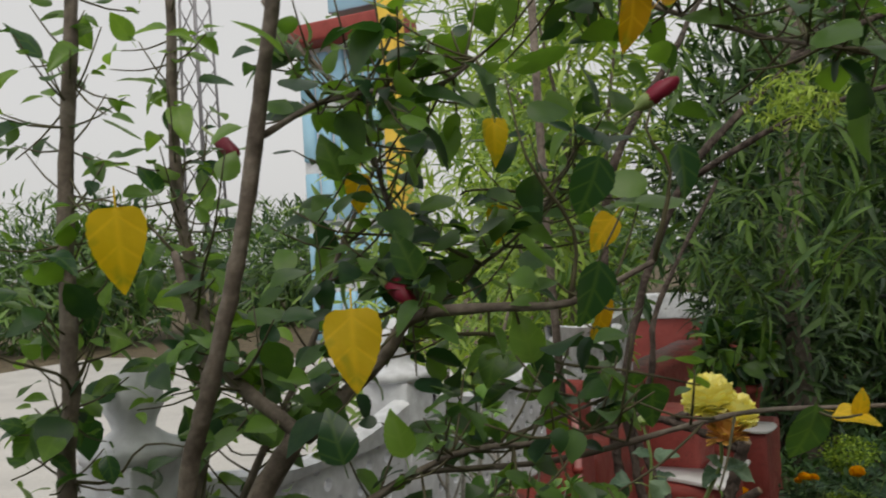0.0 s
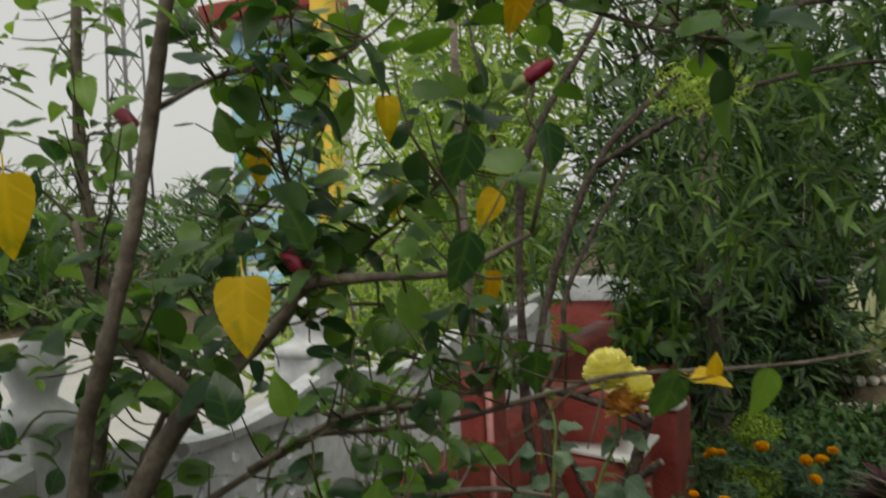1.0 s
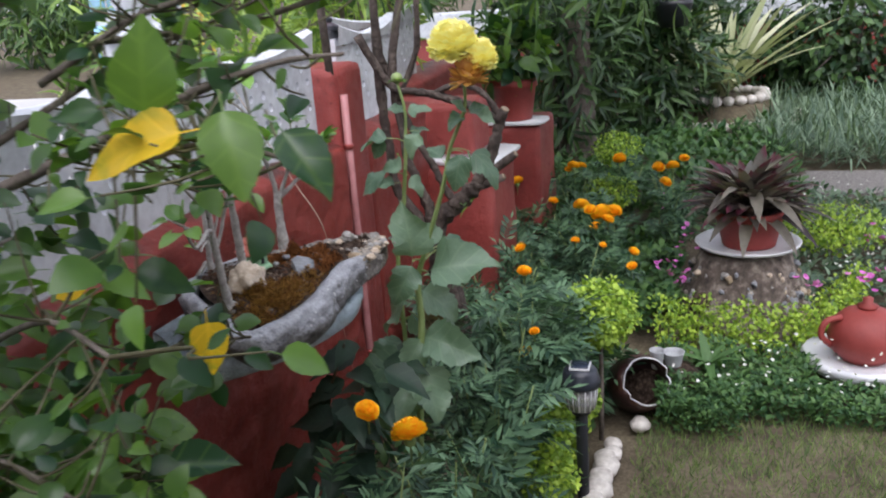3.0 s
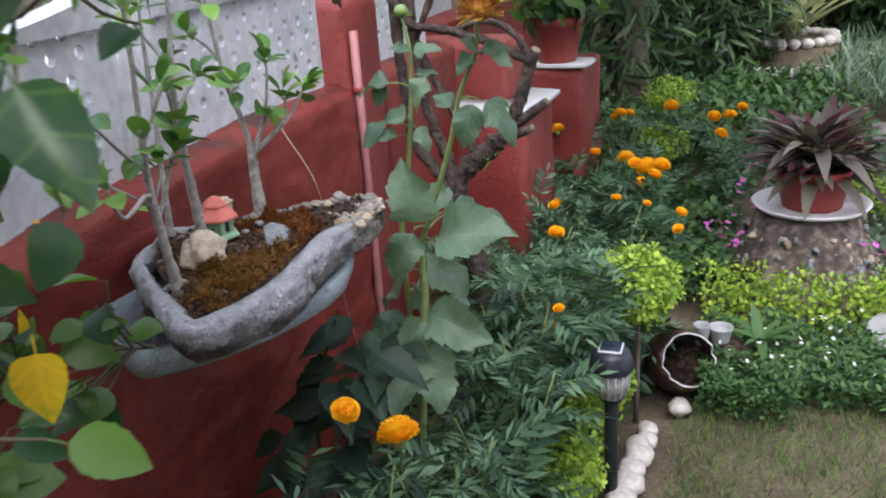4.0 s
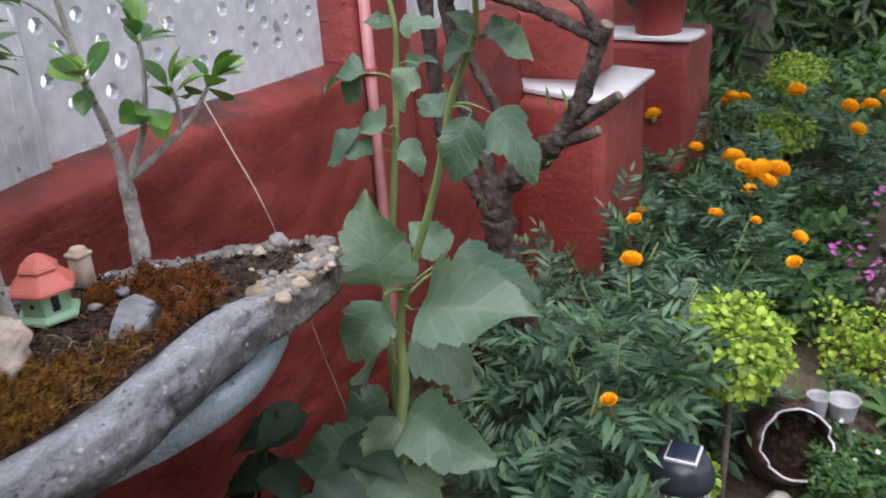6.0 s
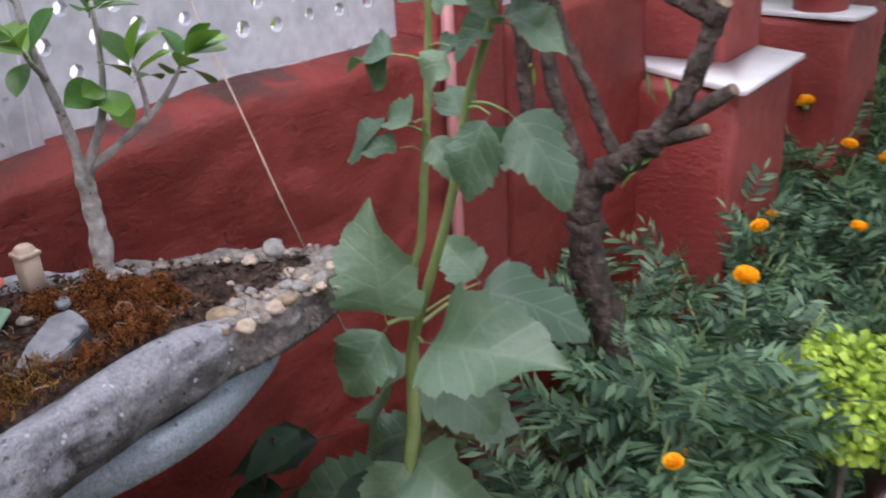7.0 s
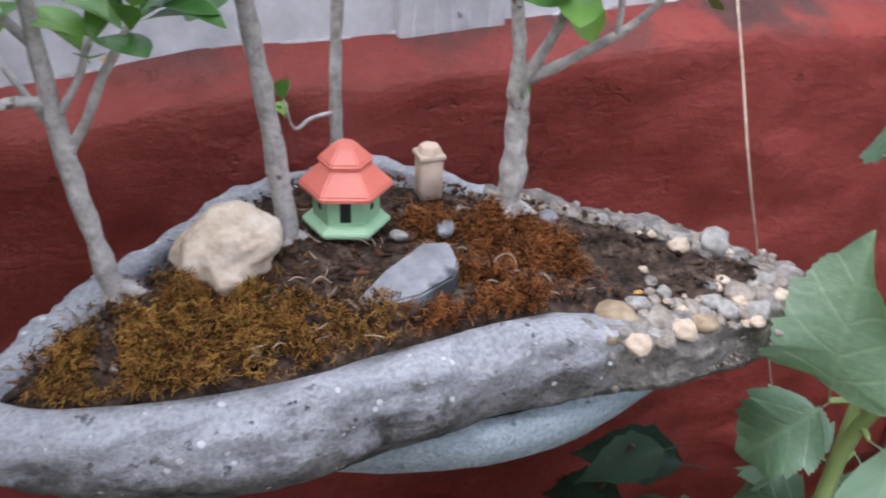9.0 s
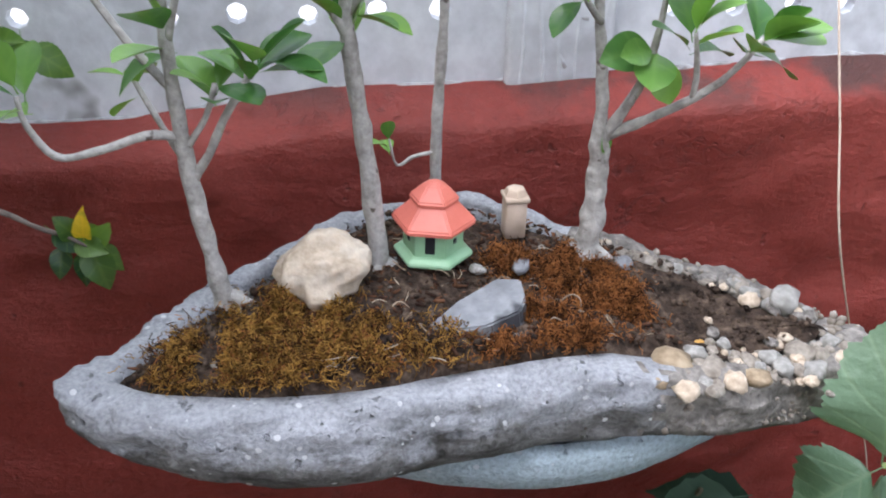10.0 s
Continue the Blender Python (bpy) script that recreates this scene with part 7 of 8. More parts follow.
for m in singles:
    put("leaf", LONG_LEAF[rt.randrange(3)], tree, m)
for t in twig_parts[:250]:
    mesh_object("twig", [Vector(v) - tree.location for v in t[0]], t[1], TWIG, tree)
tagged(mesh_object("twig_mass", *merge(*[([Vector(v) - tree.location for v in t[0]], t[1]) for t in twig_parts[250:]]), TWIG, tree), kind="stuff")
bits = []
for k in range(420):
    q = rand_dir(rt)
    bits.append(aim(Vector((-0.10, 1.93, 1.905)) + Vector((q.x * 0.11, q.y * 0.08, q.z * 0.075)) * rt.random() ** 0.4, rand_dir(rt, 0.5), rand_dir(rt), rt.uniform(0.15, 0.32)))
scatter("flower_spray", LONG_SHAPES, bits, PANICLE, tree, "pale yellow-green spray of tiny flowers", seed=2)

# ---- solar lamp ----
lamp = thing("solar_lamp", (-0.087, 2.07, 0.015), "black solar garden lamp with a clear lens on a post", "garden lamp")
mesh_object("post", *lathe([(0.0, -0.05), (0.013, -0.03), (0.0165, 0.0), (0.0165, 0.29), (0.013, 0.295)], 20), BLACK, lamp)
mesh_object("collar", *lathe([(0.0165, 0.285), (0.026, 0.29), (0.028, 0.30), (0.018, 0.305)], 24), BLACK, lamp)


def clear_plastic():
    m, nodes, links, bsdf = material("clear_ribbed_plastic")
    bsdf.inputs["Base Color"].default_value = (0.95, 0.96, 0.97, 1)
    bsdf.inputs["Roughness"].default_value = 0.15
    bsdf.inputs["Transmission Weight"].default_value = 0.75
    wave = nodes.new("ShaderNodeTexWave")
    wave.inputs["Scale"].default_value = 60
    coord = nodes.new("ShaderNodeTexCoord")
    links.new(coord.outputs["Object"], wave.inputs["Vector"])
    b = nodes.new("ShaderNodeBump")
    b.inputs["Strength"].default_value = 0.3
    links.new(wave.outputs["Fac"], b.inputs["Height"])
    links.new(b.outputs["Normal"], bsdf.inputs["Normal"])
    return m


lens = mesh_object("lens", *lathe([(0.026, 0.30), (0.038, 0.306), (0.0435, 0.345), (0.0445, 0.374), (0.0425, 0.374), (0.0415, 0.345), (0.036, 0.309), (0.0, 0.307)], 32), clear_plastic(), lamp, "clear ribbed plastic lens")
for k in range(16):
    a = 2 * math.pi * k / 16
    mesh_object("lens_rib", *tube([(0.0375 * math.cos(a), 0.0375 * math.sin(a), 0.308, 0.0014), (0.0438 * math.cos(a), 0.0438 * math.sin(a), 0.345, 0.0014), (0.0445 * math.cos(a), 0.0445 * math.sin(a), 0.372, 0.0012)], 5, 1), SLAB, lens)
NAVY = surface("dark_navy_plastic", [(0.018, 0.022, 0.032), (0.03, 0.035, 0.048)], scale=20, rough=0.38, bump=0.05)
cap = mesh_object("cap", *lathe([(0.042, 0.374), (0.050, 0.371), (0.0525, 0.376), (0.0532, 0.387), (0.050, 0.398), (0.045, 0.411), (0.040, 0.420), (0.0, 0.4245)], 40), NAVY, lamp)
v, f = bevelled(-0.027, 0.027, -0.027, 0.027, 0.422, 0.4285, 0.002)
mesh_object("panel_frame", v, f, SLAB, cap, "pale frame of the solar cell")
v, f = bevelled(-0.0235, 0.0235, -0.0235, 0.0235, 0.4265, 0.4315, 0.002)
mesh_object("solar_panel", v, f, PANEL, cap, "square dark solar cell")

# ---- edging stones and rock ----
for i, (x, y, s) in enumerate([(-0.037, 2.398, 0.028), (-0.035, 2.343, 0.030), (-0.052, 2.304, 0.034), (-0.045, 2.255, 0.040), (-0.055, 2.196, 0.036), (-0.052, 2.131, 0.04), (-0.06, 2.061, 0.04), (-0.058, 1.981, 0.04), (0.036, 2.532, 0.033)]):
    st = mesh_object("edging_stone", *stone((s, s * 1.05, s * 0.75), i + 40, 3, 0.18), WHITE_STONE)
    st.location = (x, y, 0.01 + s * 0.55)
    tagged(st, "smooth white river stone edging the lawn", "stone", "edging stones")
big = mesh_object("rock", *stone((0.06, 0.05, 0.07), 61, 4, 0.4), SAND_STONE)
big.location = (-0.421, 2.043, 0.06)
tagged(big, "rough pinkish rock among the marigolds", "rock")

# ---- broken urn, cups ----
urn = thing("broken_urn", (0.018, 2.65, 0.0), "dark brown broken clay urn lying open with a pale jagged lip", "urn")
URN = surface("dark_brown_glazed_clay", [(0.018, 0.010, 0.010), (0.05, 0.022, 0.022), (0.10, 0.045, 0.02)], scale=14, rough=0.35, bump=0.5, fine=0.3)
prof = [(0.0, -0.10), (0.05, -0.095), (0.085, -0.06), (0.098, 0.0), (0.092, 0.05), (0.080, 0.085), (0.073, 0.085), (0.084, 0.05), (0.088, 0.0), (0.07, -0.06), (0.0, -0.085)]
v, f = lathe(prof, 40)
tilt = Matrix.Rotation(radians(62), 3, Vector((0.86, 0.5, 0)))
jag = [p if p[2] < 0.08 else (p[0], p[1], p[2] + 0.035 * noise.noise(Vector((p[0] * 38, p[1] * 38, 0)))) for p in v]
mesh_object("bowl", [Vector((0, 0, 0.115)) + tilt @ Vector(p) for p in jag], f, URN, urn)
lip = [(0.077 * math.cos(a), 0.077 * math.sin(a), 0.086 + 0.035 * noise.noise(Vector((0.077 * math.cos(a) * 38, 0.077 * math.sin(a) * 38, 0)))) for a in [2 * math.pi * k / 40 for k in range(41)]]
mesh_object("lip", *tube([(*(Vector((0, 0, 0.115)) + tilt @ Vector(p)), 0.0028) for p in lip], 6, 1), SLAB, urn, "pale jagged broken lip")


def cup(x, y, r0, h, label):
    c = mesh_object("white_cup", *lathe([(0.0, 0.0), (r0 * 0.7, 0.0), (r0 * 0.75, 0.005), (r0, h * 0.9), (r0 * 1.06, h), (r0 * 0.98, h), (r0 * 0.9, h * 0.85), (r0 * 0.6, h * 0.35), (0.0, h * 0.35)], 28), GREY_CUP)
    c.location = (x, y, 0.145)
    tagged(c, label, "cup", "cups by the urn")


GREY_CUP = surface("dull_grey_white_plastic", [(0.30, 0.31, 0.32), (0.45, 0.46, 0.47)], scale=20, rough=0.5, bump=0.1, fine=0.2)
cup(0.081, 2.716, 0.024, 0.065, "small white cup standing behind the broken urn")
cup(0.134, 2.742, 0.035, 0.05, "wide white bowl standing behind the broken urn")
mound = mesh_object("earth_mound", *stone((0.18, 0.13, 0.15), 71, 3, 0.15, 0.3), SOIL)
mound.location = (0.11, 2.78, 0.0)
tagged(mound, "low heap of dark soil behind the urn", "mound", kind="structure")

# ---- clipped lime shrubs and hedges ----
SMALL = [leaf(0.016, [0.001, 0.005, 0.0065, 0.005, 0.0008], fold=0.3, curl=0.2, cols=1), leaf(0.013, [0.001, 0.0045, 0.0055, 0.004, 0.0008], fold=0.4, curl=0.3, cols=1)]


def clipped(x, y, z0, size, count, seed, label, group="clipped lime shrubs"):
    shrub = thing("lime_shrub", (x, y, 0.0), label, "shrub", group)
    rr = rnd(seed)
    mesh_object("stem", *tube([(0, 0, 0, 0.008), (0.004, 0.003, z0 * 0.6, 0.007), (0, 0, z0, 0.006)], 7, 2), BARK, shrub)
    for k in range(6):
        q = rand_dir(rr, 0.3)
        mesh_object("branch", *tube([(0, 0, z0 - size[2] * 0.6, 0.004), (q.x * size[0] * 0.5, q.y * size[1] * 0.5, z0 + q.z * size[2] * 0.3, 0.003), (q.x * size[0] * 0.85, q.y * size[1] * 0.85, z0 + q.z * size[2] * 0.8, 0.002)], 5, 2), TWIG, shrub)
    poses = []
    for k in range(int(count * 1.5)):
        q = rand_dir(rr)
        lump = 1 + 0.28 * noise.noise(q * 3 + Vector((seed, 0, 0)))
        depth = rr.random() ** 0.35
        p = Vector((q.x * size[0], q.y * size[1], q.z * size[2])) * lump * depth
        poses.append(aim(p + Vector((x, y, z0)), q + rand_dir(rr) * 0.9, q + Vector((0, 0, 0.5)), rr.uniform(0.8, 1.4)))
    scatter("leaves", SMALL, poses, LIME, shrub, seed=seed)


clipped(-0.08, 2.468, 0.43, (0.115, 0.115, 0.10), 1500, 1, "rounded lime green shrub on a short stem")
clipped(-0.115, 2.302, 0.22, (0.05, 0.05, 0.06), 350, 2, "small lime green shrub")
clipped(-0.161, 2.125, 0.20, (0.07, 0.08, 0.10), 700, 3, "low lime green shrub beside the lamp")
clipped(-0.167, 1.965, 0.17, (0.075, 0.09, 0.10), 800, 4, "low lime green shrub beside the lamp")
clipped(-0.252, 4.769, 0.24, (0.14, 0.14, 0.09), 900, 5, "rounded lime green shrub in the flower bed")
clipped(-0.3, 5.661, 0.30, (0.16, 0.16, 0.11), 800, 6, "rounded lime green shrub in the flower bed")
clipped(0.792, 4.08, 0.24, (0.26, 0.16, 0.11), 1100, 7, "wide lime green shrub behind the pot stand")


def hedge(line, half, top, count, seed):
    h = thing("lime_hedge", (line[0][0], line[0][1], 0.0), "low clipped lime green border hedge", "hedge")
    rr = rnd(seed)
    pts = smooth_line(line, 12)
    poses = []
    for k in range(count):
        p = pts[rr.randrange(len(pts))]
        a = rr.uniform(0, math.pi)
        q = Vector((0.3 * math.cos(a), math.cos(a), math.sin(a)))
        d = rr.random() ** 0.4
        s = 1 + 0.3 * noise.noise(Vector((p[0] * 9, p[1] * 9, a)))
        at = Vector((p[0] + rr.gauss(0, 0.02), p[1] + half * math.cos(a) * d * s, 0.03 + top * math.sin(a) * d * s))
        poses.append(aim(at, q + rand_dir(rr) * 0.8, q, rr.uniform(0.8, 1.4)))
    scatter("leaves", SMALL, poses, LIME, h, seed=seed)
    for k in range(8):
        p = pts[int((len(pts) - 1) * k / 7)]
        mesh_object("stem", *tube([(p[0] - line[0][0], p[1] - line[0][1], 0, 0.004), (p[0] - line[0][0] + 0.01, p[1] - line[0][1], top * 0.7, 0.003)], 5, 1), TWIG, h)


hedge([(0.064, 3.167), (0.218, 3.173), (0.409, 3.137), (0.577, 3.17), (0.727, 3.392), (0.855, 3.659)], 0.075, 0.19, 2800, 12)

# ---- stand, saucer and pot of purple leaves ----
stand = thing("stump_stand", (0.395, 3.62, 0.0), "rough cement and stone stump carrying a white saucer", "pot stand")
v, f = lathe([(0.30, -0.02), (0.29, 0.03), (0.26, 0.10), (0.22, 0.18), (0.19, 0.25), (0.175, 0.285), (0.0, 0.29)], 48, wobble=0.12)
STAND = surface("pebbled_brown_cement", [(0.03, 0.024, 0.019), (0.13, 0.10, 0.08), (0.36, 0.31, 0.26)], scale=24, detail=10, rough=0.9, bump=1.0, bump_scale=40, fine=0.5)
mesh_object("stump", v, f, STAND, stand)
rg = rnd(91)
for k in range(90):
    a = rg.uniform(math.pi * 0.95, math.pi * 2.05)
    z = rg.uniform(0.02, 0.24)
    rad = 0.30 - 0.42 * z
    s = rg.uniform(0.5, 1.7)
    put("set_stone", PEBBLE[rg.choice((0, 1, 2, 5, 5, 4, 3))], stand, pose(0.395 + rad * math.cos(a), 3.62 + rad * math.sin(a), z, rg.uniform(0, 90), rg.uniform(0, 90), rg.uniform(0, 360)) @ Matrix.Scale(s, 4))
# a solid dark lump gives the hollow's shade; nothing is cut out
mesh_object("hollow", *stone((0.055, 0.03, 0.055), 3, 3, 0.2), SOIL, stand, "dark round hollow in the stump").location = (-0.16, -0.20, 0.10)
saucer = mesh_object("saucer", *lathe([(0.0, 0.0), (0.13, 0.0), (0.14, 0.008), (0.20, 0.022), (0.21, 0.034), (0.205, 0.038), (0.19, 0.032), (0.12, 0.02), (0.0, 0.02)], 48, wobble=0.01), SLAB)
saucer.location = (0.405, 3.61, 0.287)
tagged(saucer, "wide weathered white cement saucer on the stump", "saucer")
pot = clay_pot((0.41, 3.61, 0.308), 0.105, 0.135, 0.15, "red clay pot full of purple striped leaves")
BLADE = [leaf_mesh("leaf", leaf(0.21, [0.022, 0.026, 0.028, 0.027, 0.022, 0.013, 0.001], fold=0.45, curl=c, cols=1), PURPLE) for c in (0.05, 0.25, 0.5)]
for k in range(210):
    a = rg.uniform(0, 2 * math.pi)
    rad = rg.uniform(0.0, 0.11)
    e = rg.uniform(-0.3, 0.9) + 1.6 * (1 - rad / 0.11) * rg.random()
    put("leaf", BLADE[rg.randrange(3)], pot, aim((0.41 + rad * math.cos(a), 3.61 + rad * math.sin(a), 0.43 + rg.uniform(0, 0.12)), (math.cos(a), math.sin(a), e), (0, 0, 1), rg.uniform(0.6, 1.05)))

# ---- red jug on a white bowl ----
bowl = mesh_object("white_bowl", *lathe([(0.0, 0.0), (0.11, 0.0), (0.175, 0.03), (0.195, 0.06), (0.185, 0.075), (0.15, 0.06), (0.0, 0.05)], 40, wobble=0.04), SLAB)
bowl.location = (0.76, 3.03, 0.02)
tagged(bowl, "rough white cement bowl on the ground", "bowl")
jug = thing("clay_jug", (0.77, 3.03, 0.075), "round dull red clay jug standing in a white bowl", "jug")
mesh_object("body", *lathe([(0.0, 0.0), (0.075, 0.0), (0.115, 0.04), (0.125, 0.085), (0.11, 0.135), (0.075, 0.17), (0.04, 0.185), (0.0, 0.188)], 36), RED_POT, jug)
mesh_object("lid_knob", *lathe([(0.03, 0.186), (0.035, 0.195), (0.016, 0.205), (0.018, 0.222), (0.0, 0.23)], 20), RED_POT, jug)
mesh_object("handle", *tube([(-0.085, -0.03, 0.16, 0.011), (-0.135, -0.05, 0.15, 0.011), (-0.15, -0.055, 0.10, 0.011), (-0.115, -0.04, 0.06, 0.011)], 9, 5), RED_POT, jug)

# ---- low planting ----
TUFT = [leaf(0.11, [0.002, 0.003, 0.003, 0.0025, 0.0006], fold=0.3, curl=c, cols=1) for c in (0.1, 0.4)]
BITS = [leaf(0.03, [0.001, 0.006, 0.008, 0.006, 0.001], fold=0.3, curl=0.3, cols=1), leaf(0.024, [0.001, 0.0055, 0.007, 0.005, 0.001], fold=0.2, curl=0.4, cols=1)]
rp = rnd(808)


def bed(name, x0, x1, y0, y1, top, count, shapes, tone, label, seed, size=1.0, fill=0.0):
    b = thing(name, ((x0 + x1) / 2, (y0 + y1) / 2, 0.0), label, "ground cover", kind="stuff")
    rr = rnd(seed)
    poses = []
    for k in range(count):
        x, y = rr.uniform(x0, x1), rr.uniform(y0, y1)
        h = top * (0.55 + 0.6 * abs(noise.noise(Vector((x * 5, y * 5, seed))))) * rr.random() ** 0.5
        d = rand_dir(rr, 0.8)
        d.z = abs(d.z)
        poses.append(aim((x, y, 0.0 + h), d, (0, 0, 1), size * rr.uniform(0.7, 1.4)))
    scatter("leaves", shapes, poses, tone, b, seed=seed)
    return b


bed("white_flower_bed", 0.58, 1.05, 2.60, 2.84, 0.12, 1600, BITS, COVER, "low fine-leaved cover dotted with tiny white flowers", 21, 0.75)
bed("white_flower_bed", 0.08, 0.6, 2.62, 3.02, 0.16, 3800, BITS, COVER, "low fine-leaved cover dotted with tiny white flowers", 1, 0.75)
bed("white_flower_bed", 0.09, 0.35, 2.50, 2.70, 0.20, 1900, BITS, COVER, "bushy fine-leaved cover beside the broken urn", 22, 0.6)
bed("bedding_plants", -0.24, 0.13, 3.28, 4.4, 0.22, 2400, BITS, COVER, "leafy bedding plants with magenta flowers", 2, 1.5)
bed("bedding_plants", 0.55, 1.5, 3.5, 5.3, 0.18, 2600, BITS, GREY_COVER, "low bedding plants with white and magenta flowers", 3, 1.5)
bed("bedding_plants", -0.35, 0.8, 4.75, 7.4, 0.25, 3200, BITS, COVER, "low mixed planting towards the garden's end", 4, 2.2)
bed("bedding_plants", -0.78, -0.3, 4.05, 6.2, 0.25, 1500, BITS, COVER, "low mixed planting along the red wall", 5, 2.0)
bed("grassy_planting", 0.65, 2.3, 6.25, 8.8, 0.2, 5000, TUFT, GREY_COVER, "tufted grassy grey-green planting", 6, 1.7)
# deep green undergrowth paints the dark shade between the marigolds
bed("border_planting", -0.75, -0.1, 1.6, 3.0, 0.16, 2200, BITS, DEEP, "leafy undergrowth below the marigolds, darkened as shade between them", 7, 1.2)


def dots(name, spots, radius, tone, label):
    poses, shape = [], leaf(radius, [radius * 0.1, radius * 0.45, radius * 0.5, radius * 0.2], fold=0.1, curl=-0.1, cols=1)
    for x, y, z in spots:
        turn = rp.uniform(0, 6)
        lean = Matrix.Rotation(rp.uniform(0.0, 1.0), 3, (rp.gauss(0, 1), rp.gauss(0, 1), 0.0))
        for k in range(5):
            a = turn + k * 1.2566
            poses.append(aim((x, y, z), lean @ Vector((math.cos(a), math.sin(a), 0.35)), lean @ Vector((0, 0, 1)), rp.uniform(0.7, 1.2)))
    ob = scatter(name, [shape], poses, tone, None, label)
    tagged(ob, category="flowers")


dots("white_flowers", [(rp.uniform(0.13, 1.0), rp.uniform(2.6, 3.02), rp.uniform(0.11, 0.17)) for k in range(80)] + [(rp.uniform(0.65, 1.5), rp.uniform(3.6, 5.15), rp.uniform(0.14, 0.22)) for k in range(140)], 0.0065, SNOW, "tiny white flowers over low foliage")
PINKS = []
for cx, cy, count in ((0.098, 3.424, 7), (0.147, 3.383, 6), (0.084, 3.572, 3), (0.165, 3.74, 5), (0.147, 4.013, 4), (0.597, 3.291, 6), (0.796, 3.343, 8), (0.864, 3.445, 6), (0.931, 3.957, 5), (0.057, 4.509, 3)):
    PINKS += [(cx + rp.gauss(0, 0.03), cy + rp.gauss(0, 0.03), 0.24 + rp.uniform(-0.03, 0.05)) for k in range(count)]
dots("magenta_flowers", PINKS, 0.014, MAGENTA, "clusters of small magenta flowers")
blades = [aim((x, y, 0.0), (rp.gauss(0, 0.6), rp.gauss(0, 0.6), 1), (0, -1, 0.3), rp.uniform(0.15, 0.34)) for x, y in [(rp.uniform(0.03, 1.8), rp.uniform(1.3, 2.75)) for k in range(21000)]]
tagged(scatter("lawn", TUFT, blades, GRASS, None, "thin worn lawn of short dry grass", seed=3), category="grass")


def rosette(name, place, count, length, width, tone, label, seed, rise=0.6, droop=0.4):
    p = thing(name, place, label, "plant")
    rr = rnd(seed)
    me = [leaf_mesh("leaf", leaf(length, [width * w for w in (0.8, 1.0, 1.0, 0.9, 0.75, 0.5, 0.05)], fold=0.35, curl=c, cols=1), tone) for c in (0.05, droop * 0.6, droop)]
    for k in range(count):
        a = k * 2.39996
        put("leaf", me[rr.randrange(3)], p, aim(Vector(place) + Vector((0.01 * math.cos(a), 0.01 * math.sin(a), 0.01)), (math.cos(a), math.sin(a), rr.uniform(0.3, 1.0) * rise * 2), (0, 0, 1), rr.uniform(0.65, 1.1)))
    return p


rosette("agave_plant", (0.247, 2.805, 0.12), 9, 0.12, 0.016, COVER, "small grey-green rosette of pointed leaves", 3)
rosette("agave_plant", (-0.039, 2.845, 0.03), 11, 0.15, 0.012, COVER, "small green rosette of pointed leaves", 4)
rosette("striped_agave", (0.383, 8.05, 0.26), 42, 1.1, 0.052, VARIEG, "large agave with long cream-striped arching blades", 5, 0.95, 0.3)
mound = mesh_object("planting_mound", *lathe([(0.75, -0.02), (0.70, 0.05), (0.5, 0.10), (0.42, 0.22), (0.32, 0.26), (0.0, 0.28)], 40, wobble=0.05), GROUND)
mound.location = (0.383, 8.05, 0.0)
tagged(mound, "stepped round earth mound under the agave", "mound", kind="structure")
WS = leaf_mesh("ring_stone", stone((0.062, 0.055, 0.05), 5, 2, 0.2), WHITE_STONE)
for rad, z, count in ((0.36, 0.28, 22), (0.62, 0.10, 36)):
    for k in range(count):
        a = 2 * math.pi * k / count
        st = put("ring_stone", WS, None, pose(0.383 + rad * math.cos(a), 8.05 + rad * math.sin(a), z, 0, 0, k * 50) @ Matrix.Scale(rp.uniform(0.8, 1.2), 4))
        tagged(st, "white stone in a ring round the mound", "stone", "ring stones")

# ---- shrubs, trunk and trees at the garden's end ----
def leafy(name, place, size, count, shapes, tone, label, seed, scale=1.0, category="shrub"):
    b = thing(name, (place[0], place[1], 0.0), label, category)
    rr = rnd(seed)
    base = place[2]
    for k in range(5):
        q = rand_dir(rr, 0.6)
        mesh_object("branch", *tube([(0, 0, 0, 0.02), (q.x * size[0] * 0.3, q.y * size[1] * 0.3, base * 0.7 + 0.1, 0.014), (q.x * size[0] * 0.8, q.y * size[1] * 0.8, base + q.z * size[2] * 0.7, 0.006)], 6, 3), BARK, b)
    poses = []
    for k in range(count):
        q = rand_dir(rr)
        s = 1 + 0.4 * noise.noise(q * 2.5 + Vector((seed, 0, 0)))
        p = Vector((q.x * size[0], q.y * size[1], q.z * size[2])) * s * rr.random() ** 0.4 + Vector(place)
        if p.z < 0.02:
            continue
        poses.append(aim(p, q + rand_dir(rr) * 0.8, q + Vector((0, 0, 0.6)), scale * rr.uniform(0.7, 1.3)))
    scatter("leaves", shapes, poses, tone, b, seed=seed)


leafy("dark_shrub", (-0.29, 7.63, 0.69), (0.75, 0.6, 0.75), 2600, LONG_SHAPES, DEEP, "dark dense shrub against the end wall", 51, 1.4)
leafy("dark_shrub", (-0.79, 6.70, 0.86), (0.55, 0.7, 0.9), 2200, LONG_SHAPES, DEEP, "dark dense shrub beyond the red wall's end", 52, 1.4)
leafy("dark_shrub", (1.59, 8.93, 0.59), (0.7, 0.5, 0.75), 2400, BITS, DEEP, "dark rounded shrub by the end wall", 53, 3.0)
leafy("dark_shrub", (1.13, 9.21, 0.40), (0.5, 0.4, 0.5), 1400, BITS, DEEP, "dark shrub by the end wall", 54, 3.0)
